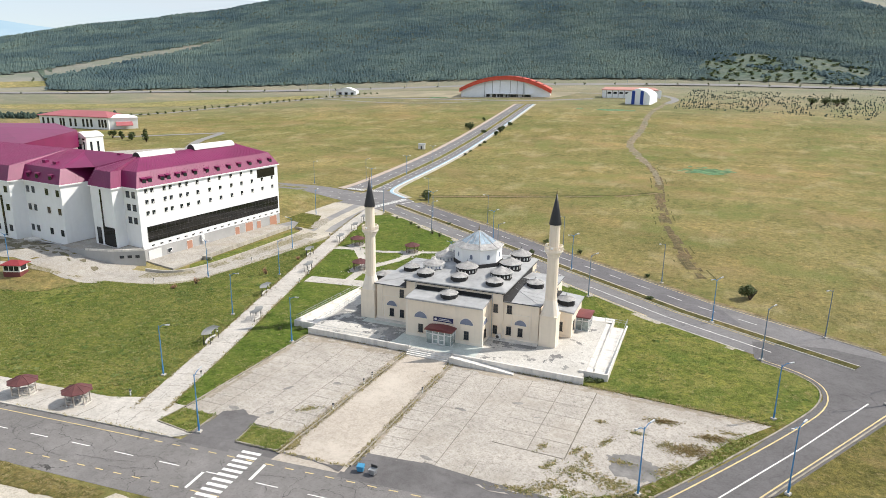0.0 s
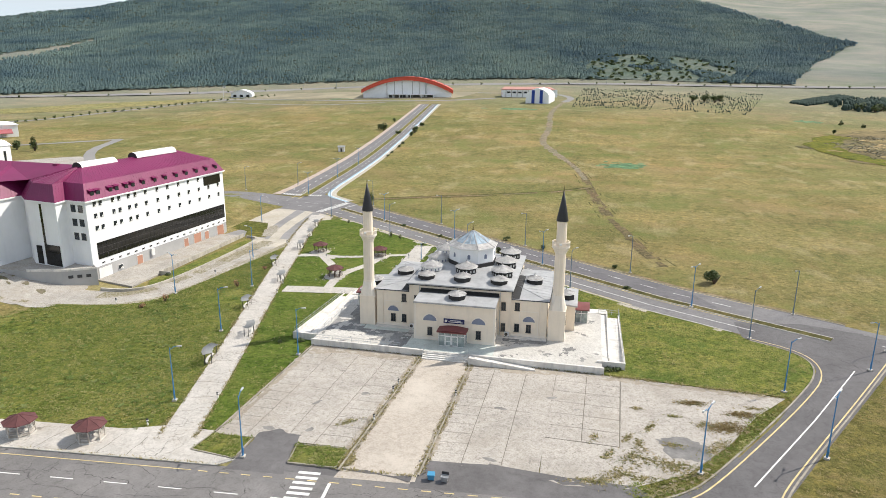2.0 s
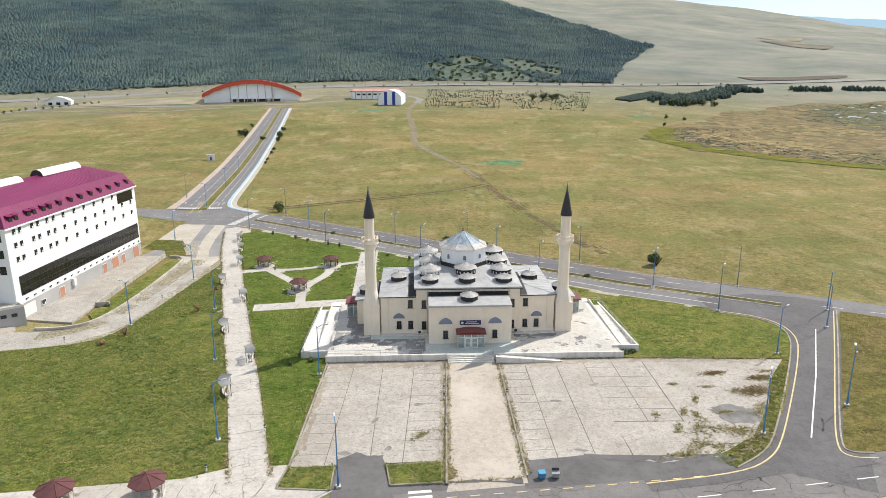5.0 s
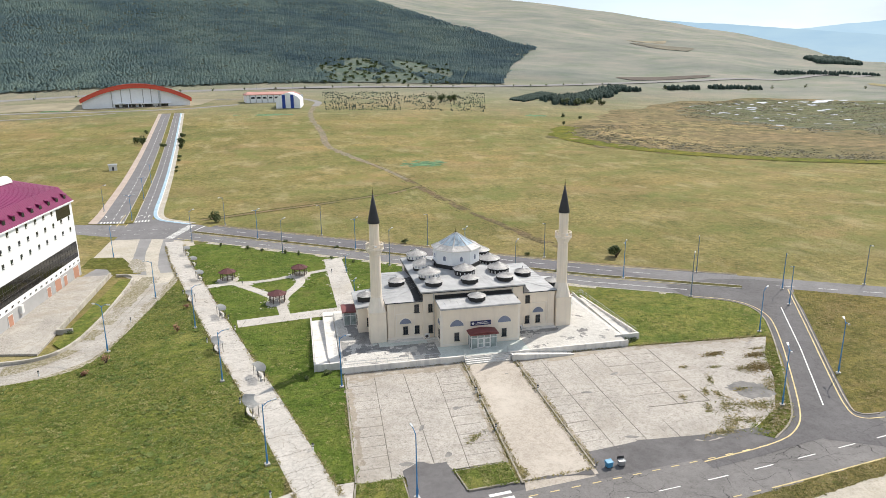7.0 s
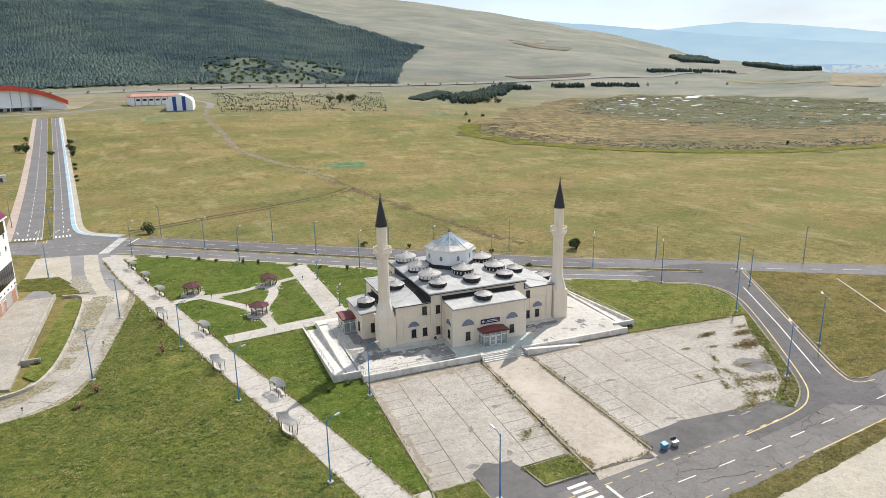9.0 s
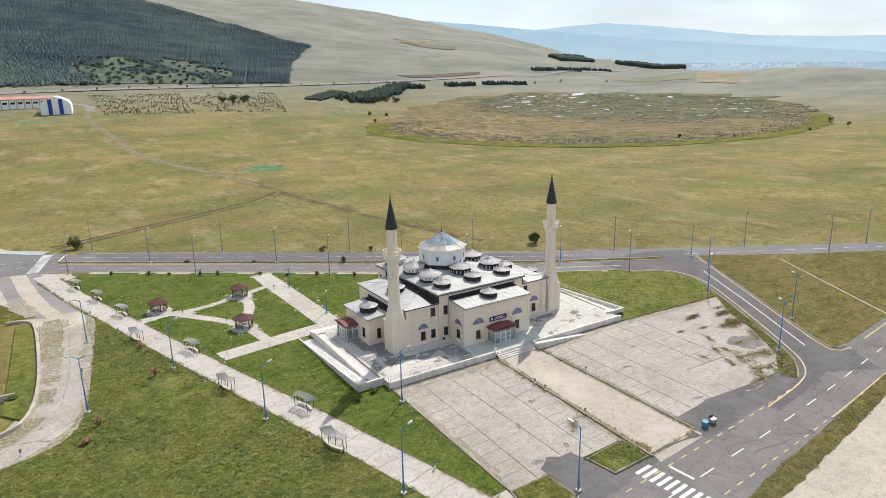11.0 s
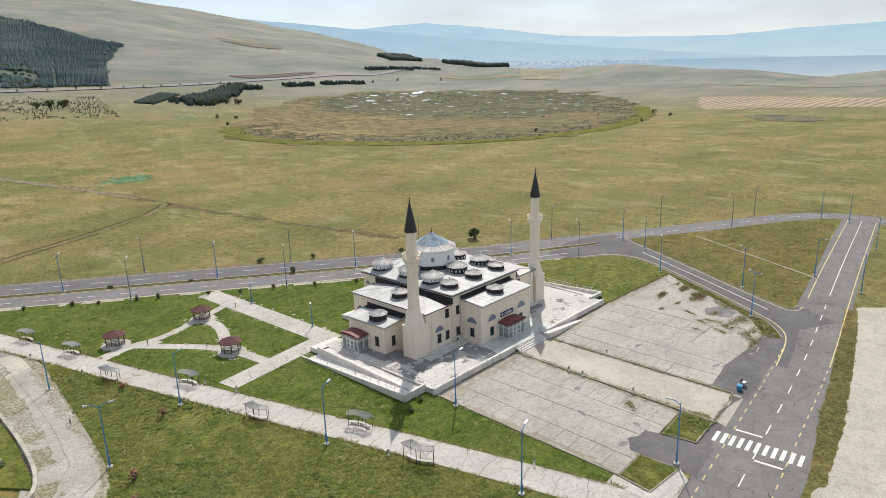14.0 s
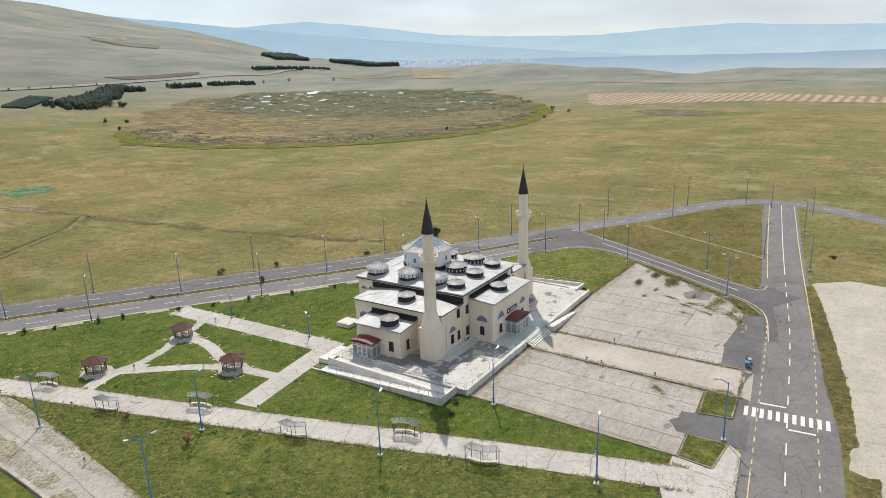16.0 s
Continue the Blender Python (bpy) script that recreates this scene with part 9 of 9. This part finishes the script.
for x, y, h in ((470, 905, 12), (690, 950, 9), (760, 960, 9), (850, 930, 8), (195, 590, 5), (182, 600, 5), (160, 545, 4), (420, 300, 3), (300, 330, 3), (-949, 706, 8), (-940, 720, 7), (620, 915, 8), (480, 300, 5), (505, 328, 6)):
    cl = leaf_cloud(rng, 120, h * 0.8, h, 0.5, h * 0.2)
    lone.add([(px + x, py + y, pz + lz(x, y)) for px, py, pz in cl.v], cl.f)
tagged(part("lone_trees", lone, M_LEAF), "lone dark trees dotted over the plain", "trees", kind="stuff")


# ---- grass tufts and weeds near the camera ----
def tufts(name, inside, n, box, size, material, label, seed, zz=0.1, blades=5):
    rs_ = np.random.RandomState(seed)
    s = Shape()
    for i in range(n):
        x, y = rs_.uniform(box[0], box[1]), rs_.uniform(box[2], box[3])
        d = noise.noise(Vector((x * 0.09, y * 0.09, seed))) + 0.6 * noise.noise(Vector((x * 0.35, y * 0.35, seed)))
        if d < -0.42 or not inside(x, y):
            continue
        h = size * rs_.uniform(0.5, 1.3) * (0.8 + 0.6 * d)
        pts, fan, a0 = [(x, y, zz + 0.01)], [], rs_.uniform(0, 6.28)
        wide = 2.0 if rs_.rand() < 0.12 else 1.0
        for k in range(blades):
            a = a0 + 6.283 * k / blades + rs_.uniform(-0.3, 0.3)
            l = h * wide * rs_.uniform(1.2, 2.6)
            for da, ll, hh in ((-0.35, 0.8, 0.25), (0.25, 1.0, 1.0)):
                pts.append((x + math.cos(a + da) * l * ll, y + math.sin(a + da) * l * ll, zz + 0.01 + h * hh * rs_.uniform(0.5, 1.1)))
            fan.append((0, 2 * k + 1, 2 * k + 2))
        s.add(pts, fan)
    return tagged(part(name, s, material), label, "grass", kind="stuff")


def in_poly(poly):
    def f(x, y):
        hit, j = False, len(poly) - 1
        for i in range(len(poly)):
            (xi, yi), (xj, yj) = poly[i], poly[j]
            if (yi > y) != (yj > y) and x < (xj - xi) * (y - yi) / (yj - yi) + xi:
                hit = not hit
            j = i
        return hit
    return f


M_TUFT = tuft_mat("tuft_blades", (0.092, 0.122, 0.025), (0.152, 0.182, 0.041), (0.29, 0.265, 0.115))
M_TUFT_MIX = tuft_mat("mixed_blades", (0.105, 0.112, 0.032), (0.185, 0.165, 0.060), (0.31, 0.25, 0.125))
M_TUFT_DRY = tuft_mat("dry_blades", (0.14, 0.13, 0.05), (0.25, 0.21, 0.09), (0.38, 0.31, 0.17))
tufts("grass_tufts", in_poly(wl), 110000, (-165, -74, 64, 162), 0.10, M_TUFT, "coarse green tufts over the patchy lawn", 5)
M_HERB = tuft_mat("herb_leaves", (0.075, 0.115, 0.028), (0.118, 0.162, 0.042), (0.18, 0.205, 0.075))
tufts("herbs", in_poly(wl), 5200, (-165, -74, 64, 162), 0.17, M_HERB, "broad-leaved herbs clumped in the lawn", 25, 0.1, 8)
_east = in_poly(el)
PAVED = [(-85.6, 126.2, -62, 129.6, 2.4), (-63.9, 171.5, -62.8, 127.5, 2.7), (-96, 153.2, -84, 153.6, 2.6), (-90, 155.6, -64, 162, 1.6), (-88, 154.6, -78, 139, 1.5), (-73.4, 157, -76.2, 129, 2.6)]


def on_lawn(x, y):
    if not _east(x, y) or (-71.5 < x < -11 and 97 < y < 127) or (-63 < x < -19.5 and 107 < y < 135):
        return False
    for gx_, gy_ in ((-90.2, 158.2), (-72.9, 157.7), (-77.9, 137.7)):
        if math.hypot(x - gx_, y - gy_) < 3.6:
            return False
    for x0, y0, x1, y1, w in PAVED:
        k = max(0, min(1, ((x - x0) * (x1 - x0) + (y - y0) * (y1 - y0)) / ((x1 - x0) ** 2 + (y1 - y0) ** 2)))
        if math.hypot(x - x0 - (x1 - x0) * k, y - y0 - (y1 - y0) * k) < w:
            return False
    return True


def herb_mounds(inside, n, box, label, seed, level):
    """Low leafy mounds gathered in drifts."""
    rng_ = random.Random(seed)
    s = Shape()
    while n > 0:
        x, y = rng_.uniform(box[0], box[1]), rng_.uniform(box[2], box[3])
        n -= 1
        if not inside(x, y) or noise.noise(Vector((x * 0.07, y * 0.07, seed))) + 0.5 * noise.noise(Vector((x * 0.3, y * 0.3, seed))) < level:
            continue
        w, h = rng_.uniform(0.5, 1.5), rng_.uniform(0.12, 0.38)
        for k in range(int(26 * w)):
            a, r = rng_.uniform(0, 6.28), rng_.random() ** 0.6 * w * 0.5
            px, py, pz = x + r * math.cos(a), y + r * math.sin(a), 0.1 + h * (1 - (r / w * 1.7) ** 2) * rng_.uniform(0.5, 1.0)
            q, l = rng_.uniform(0, 6.28), rng_.uniform(0.07, 0.17)
            c_, q_ = math.cos(q) * l, math.sin(q) * l
            s.add([(px - q_ * 0.5, py + c_ * 0.5, pz), (px + q_ * 0.5, py - c_ * 0.5, pz), (px + c_, py + q_, pz + rng_.uniform(-0.04, 0.07))], [(0, 1, 2)])
    return tagged(part("herbs", s, M_HERB), label, "herbs", kind="stuff")


herb_mounds(in_poly(wl), 3400, (-150, -74, 64, 150), "leafy green herb mounds drifting over the lawn", 41, 0.05)
herb_mounds(on_lawn, 1500, (-104, 21, 66, 203), "leafy herb mounds in the watered lawn", 43, 0.25)
tufts("grass_tufts", on_lawn, 45000, (-104, 21, 66, 203), 0.11, M_TUFT, "green tufts in the watered lawn", 6)
tufts("herbs", on_lawn, 2600, (-104, 21, 66, 203), 0.15, M_HERB, "broad-leaved herbs in the watered lawn", 26, 0.1, 8)
M_MEADOW_TUFT = tuft_mat("meadow_blades", (0.150, 0.140, 0.050), (0.235, 0.203, 0.088), (0.36, 0.30, 0.155))


def in_meadow(x, y):
    """Beyond the far side of the avenue."""
    d = (x + 106.3) * 0.595 + (y - 216.6) * 0.804 - 12.6
    if d < 0 or not (x < 22 or (x - 22) * 0.5 + (y - 137) * 0.86 > 3):
        return False
    ends = min(1.0, (x + 100) / 30, (150 - x) / 50, d / 3 + 0.3)
    return math.sin(x * 129.898 + y * 78.233) * 43758.5453 % 1.0 < ends * max(0.0, 1 - d / 120) ** 1.5


tufts("grass_tufts", in_meadow, 150000, (-100, 150, 105, 300), 0.085, M_MEADOW_TUFT, "dry tussocks in the meadow beyond the avenue", 61, 0.0)
WEEDY = ((-2.0, 90.2, 2.0, 0.7, 10), (4.5, 88.1, 1.8, 0.9, 10), (1.7, 83.7, 2.6, 1.4, 15), (-1.2, 83.8, 1.2, 0.6, 0), (-0.4, 77.8, 2.2, 0.9, 50), (-6.1, 77.3, 0.9, 0.5, 0), (-8.8, 81.5, 1.3, 0.4, 60), (-12.1, 77.9, 0.9, 0.4, 70), (-10.6, 76.6, 1.2, 0.4, 80), (-11.7, 73.2, 1.8, 0.8, 50), (-8.2, 72.6, 2.2, 0.9, 0), (-6.3, 71.7, 1.4, 0.7, 30), (-14.1, 68.7, 2.0, 0.9, 40), (-10.9, 68.6, 1.3, 0.6, 0), (-16.5, 76.9, 0.8, 0.35, 70), (-10.4, 86.6, 0.7, 0.3, 0), (-5.2, 85.5, 0.8, 0.3, 0), (-14.6, 73.2, 1.2, 0.4, 60), (6.9, 90.6, 0.9, 0.4, 0), (-16.8, 66.6, 2.2, 0.5, 10), (-50.5, 73.2, 1.3, 0.5, 40), (-8.2, 66.9, 2.4, 0.8, 35), (-4.2, 70.6, 2.4, 0.9, 50))
s = Shape()
sw = [Shape(), Shape(), Shape()]
rw = random.Random(77)
for k, (px, py, a_, b_, t_) in enumerate(WEEDY):
    blobs(s, px, py, a_ * 1.15, b_ * 1.15, t_, 0.138 + 0.0003 * k, rw, 16.0, 0.26)
    for i in range(int((260 if k in (0, 1, 2) else 110) * a_ * b_) + 40):
        u, v = rw.gauss(0, 0.55 if k < 3 else 0.8) * a_, rw.gauss(0, 0.55 if k < 3 else 0.8) * b_
        c_, q_ = math.cos(radians(t_)), math.sin(radians(t_))
        x, y = px + u * c_ - v * q_, py + u * q_ + v * c_
        h = rw.uniform(0.05, 0.16)
        pts, fan, a0 = [(x, y, 0.13)], [], rw.uniform(0, 6.28)
        for n_ in range(4):
            a = a0 + 1.57 * n_
            l = h * rw.uniform(0.8, 1.7)
            pts += [(x + math.cos(a) * l * 0.7, y + math.sin(a) * l * 0.7, 0.14 + h * 0.2), (x + math.cos(a + 0.6) * l, y + math.sin(a + 0.6) * l, 0.14 + h * rw.uniform(0.4, 1.0))]
            fan.append((0, 2 * n_ + 1, 2 * n_ + 2))
        sw[2 if k in (0, 1, 2) and rw.random() < 0.8 else 0 if k in (1, 2, 12, 3, 15, 18) or rw.random() < 0.68 else 1].add(pts, fan)
tagged(part("weed_patches", s, M_SOIL), "ragged weedy patches spreading over the parking lot", "weeds", kind="stuff")
tagged(part("weeds", sw[2], tuft_mat("brown_blades", (0.125, 0.088, 0.038), (0.215, 0.152, 0.070), (0.32, 0.235, 0.12))), "brown withered weed mats on the parking lot", "weeds", kind="stuff")
tagged(part("weeds", sw[0], M_TUFT_DRY), "dry brown weeds breaking through the parking lot", "weeds", kind="stuff")
tagged(part("weeds", sw[1], M_TUFT), "green weeds breaking through the parking lot", "weeds", kind="stuff")
tufts("weeds", in_poly([(12, 95.4), (14.6, 96.8), (7.8, 86), (-2.6, 70.2), (-6.4, 66.3), (-11, 63.8), (-14, 66.2), (-4, 72), (2, 80), (6, 88)]), 9000, (-14, 15, 63, 97), 0.13, M_TUFT, "green weeds on the verge of the side street", 15, 0.09)
tufts("weeds", in_poly(TRIANGLE), 16000, (6, 91, 66, 117), 0.09, M_TUFT_MIX, "dry weeds over the triangle between the roads", 16, 0.085)
_vs, _vw = in_poly(VERGE_S), in_poly(VERGE_W)
tufts("weeds", lambda x, y: _vs(x, y) or _vw(x, y), 30000, (-130, 8, 40, 58), 0.10, M_TUFT_MIX, "green and dry weeds on the roadside verge", 8, 0.06)
tufts("weeds", in_poly([(-68.0, 61.9), (-61.5, 61.2), (-61.6, 66.3), (-67.4, 66.2)]), 900, (-68, -61, 61, 67), 0.14, M_TUFT, "coarse grass in a kerbed bed", 12, 0.2)
tufts("weeds", in_poly([(-54.4, 61.9), (-48.2, 62.2), (-48.0, 66.6), (-55.0, 66.1)]), 900, (-55, -48, 61, 67), 0.16, M_TUFT, "coarse grass in a kerbed bed", 13, 0.2)
tufts("weeds", in_poly([(-48.4, 60.6), (-46.6, 60.4), (-46.0, 64.5), (-48.0, 66.5)]), 700, (-49, -45.5, 60, 67), 0.14, M_TUFT_DRY, "dry weeds beside the aisle", 14, 0.13)
s_weed = Shape()
rw = random.Random(21)
for a, b, wd, n in (((-45.9, 97.2), (-47.6, 62.5), 0.7, 2100), ((-37.0, 97.0), (-37.6, 63.5), 0.65, 1700), ((-14, 96.9), (12, 95.4), 0.9, 1400), ((-66.2, 97.8), (-46, 97.4), 0.35, 500), ((-36, 97.1), (-15, 97.0), 0.35, 450), ((-66.6, 97), (-67.5, 66), 0.4, 500), ((-48, 62), (-37.6, 62.8), 0.5, 220), ((-90, 57.2), (-62, 59.6), 0.3, 350)) + tuple((p, q, 0.45, 130) for e in (2.5, -2.5) for p, q in zip(offset(PATHD, e)[4:-4], offset(PATHD, e)[5:-3])):
    for i in range(n):
        k = rw.random()
        if noise.noise(Vector((k * (11 if n > 200 else 2), a[0], 5))) < -0.22:
            continue
        x, y = a[0] + (b[0] - a[0]) * k + rw.gauss(0, wd * 0.5), a[1] + (b[1] - a[1]) * k + rw.gauss(0, wd * 0.35)
        h, an = rw.uniform(0.08, 0.27), rw.uniform(0, 6.28)
        c_, q_ = math.cos(an), math.sin(an)
        s_weed.add([(x - q_ * h * 0.35, y + c_ * h * 0.35, 0.12), (x + q_ * h * 0.35, y - c_ * h * 0.35, 0.12), (x + c_ * h * 1.5, y + q_ * h * 1.5, 0.14 + h * 0.8)], [(0, 1, 2)])
tagged(part("weeds", s_weed, M_TUFT_DRY), "weeds lining kerbs and joints of the parking lot", "weeds", kind="stuff")


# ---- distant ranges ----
# Emissive colour with aerial haze painted in, graded by height
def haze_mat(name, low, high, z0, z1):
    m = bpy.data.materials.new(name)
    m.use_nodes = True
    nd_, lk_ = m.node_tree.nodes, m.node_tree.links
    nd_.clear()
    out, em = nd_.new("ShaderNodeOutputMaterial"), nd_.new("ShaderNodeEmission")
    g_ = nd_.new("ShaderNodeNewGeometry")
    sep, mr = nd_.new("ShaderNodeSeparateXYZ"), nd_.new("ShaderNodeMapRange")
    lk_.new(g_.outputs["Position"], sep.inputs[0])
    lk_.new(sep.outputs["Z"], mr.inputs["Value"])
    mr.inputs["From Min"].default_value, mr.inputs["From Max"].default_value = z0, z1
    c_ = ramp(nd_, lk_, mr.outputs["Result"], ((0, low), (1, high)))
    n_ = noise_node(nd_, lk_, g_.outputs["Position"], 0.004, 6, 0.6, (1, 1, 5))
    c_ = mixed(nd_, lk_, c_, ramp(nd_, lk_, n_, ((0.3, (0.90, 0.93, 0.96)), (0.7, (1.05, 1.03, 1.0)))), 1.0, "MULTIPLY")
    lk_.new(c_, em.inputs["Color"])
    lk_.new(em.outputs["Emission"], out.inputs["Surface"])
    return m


def ranges(name, prof, r, material, label, z0=-160.0, rough=0.05):
    """A far ridge line as a wall of hills, r metres off, with its height given by angle."""
    az = np.arange(prof[0][0], prof[-1][0], 0.25)
    el = np.interp(az, [p[0] for p in prof], [p[1] for p in prof])
    s = Shape()
    n = len(az)
    for a, e in zip(az, el):
        x, y = HUB[0] + r * math.sin(radians(a)), HUB[1] + r * math.cos(radians(a))
        e += rough * (noise.noise(Vector((a * 0.5, r, 0))) + 0.5 * noise.noise(Vector((a * 1.7, r, 1))))
        s.v.append((x, y, z0))
        s.v.append((x, y, 48 + r * math.tan(radians(e))))
    s.f = [(2 * i, 2 * i + 2, 2 * i + 3, 2 * i + 1) for i in range(n - 1)]
    return tagged(part(name, s, material), label, "mountains", kind="structure")


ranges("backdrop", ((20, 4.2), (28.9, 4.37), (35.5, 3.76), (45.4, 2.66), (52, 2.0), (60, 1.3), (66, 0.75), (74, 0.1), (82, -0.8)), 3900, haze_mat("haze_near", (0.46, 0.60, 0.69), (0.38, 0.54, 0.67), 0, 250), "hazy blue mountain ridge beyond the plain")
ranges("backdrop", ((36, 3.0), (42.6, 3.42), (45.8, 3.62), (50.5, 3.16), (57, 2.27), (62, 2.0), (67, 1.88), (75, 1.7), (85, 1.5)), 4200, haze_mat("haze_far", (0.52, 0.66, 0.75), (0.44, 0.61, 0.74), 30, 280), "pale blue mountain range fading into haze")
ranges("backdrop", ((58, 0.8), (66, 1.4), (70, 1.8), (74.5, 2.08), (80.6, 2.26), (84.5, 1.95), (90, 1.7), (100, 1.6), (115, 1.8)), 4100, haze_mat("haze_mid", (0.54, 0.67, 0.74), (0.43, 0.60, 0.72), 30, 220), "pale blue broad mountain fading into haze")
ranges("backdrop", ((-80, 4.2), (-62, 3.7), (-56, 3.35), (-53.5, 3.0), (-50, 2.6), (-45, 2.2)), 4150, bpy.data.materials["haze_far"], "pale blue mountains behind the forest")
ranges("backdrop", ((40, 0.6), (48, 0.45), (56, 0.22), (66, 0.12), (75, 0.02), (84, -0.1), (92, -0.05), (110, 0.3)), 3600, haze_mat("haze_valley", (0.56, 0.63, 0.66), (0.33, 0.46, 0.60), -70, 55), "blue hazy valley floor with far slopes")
# the far houses glow too, their haze is part of the colour
town = Shape()
rng = random.Random(3)
for i in range(170):
    az = rng.gauss(55, 4.5)
    r = 3300 + rng.uniform(-80, 80)
    x, y = HUB[0] + r * math.sin(radians(az)), HUB[1] + r * math.cos(radians(az))
    w, h = rng.uniform(1.5, 5), rng.uniform(1.5, 4.5)
    z = 48 + r * math.tan(radians(rng.uniform(-0.2, 0.22)))
    town.box(x - w, x + w, y - 6, y + 6, z - 5, z + h)
tagged(part("town", town, haze_mat("haze_town", (0.40, 0.50, 0.58), (0.54, 0.61, 0.66), 0, 80)), "faint pale houses of a distant town in haze", "town", kind="stuff")
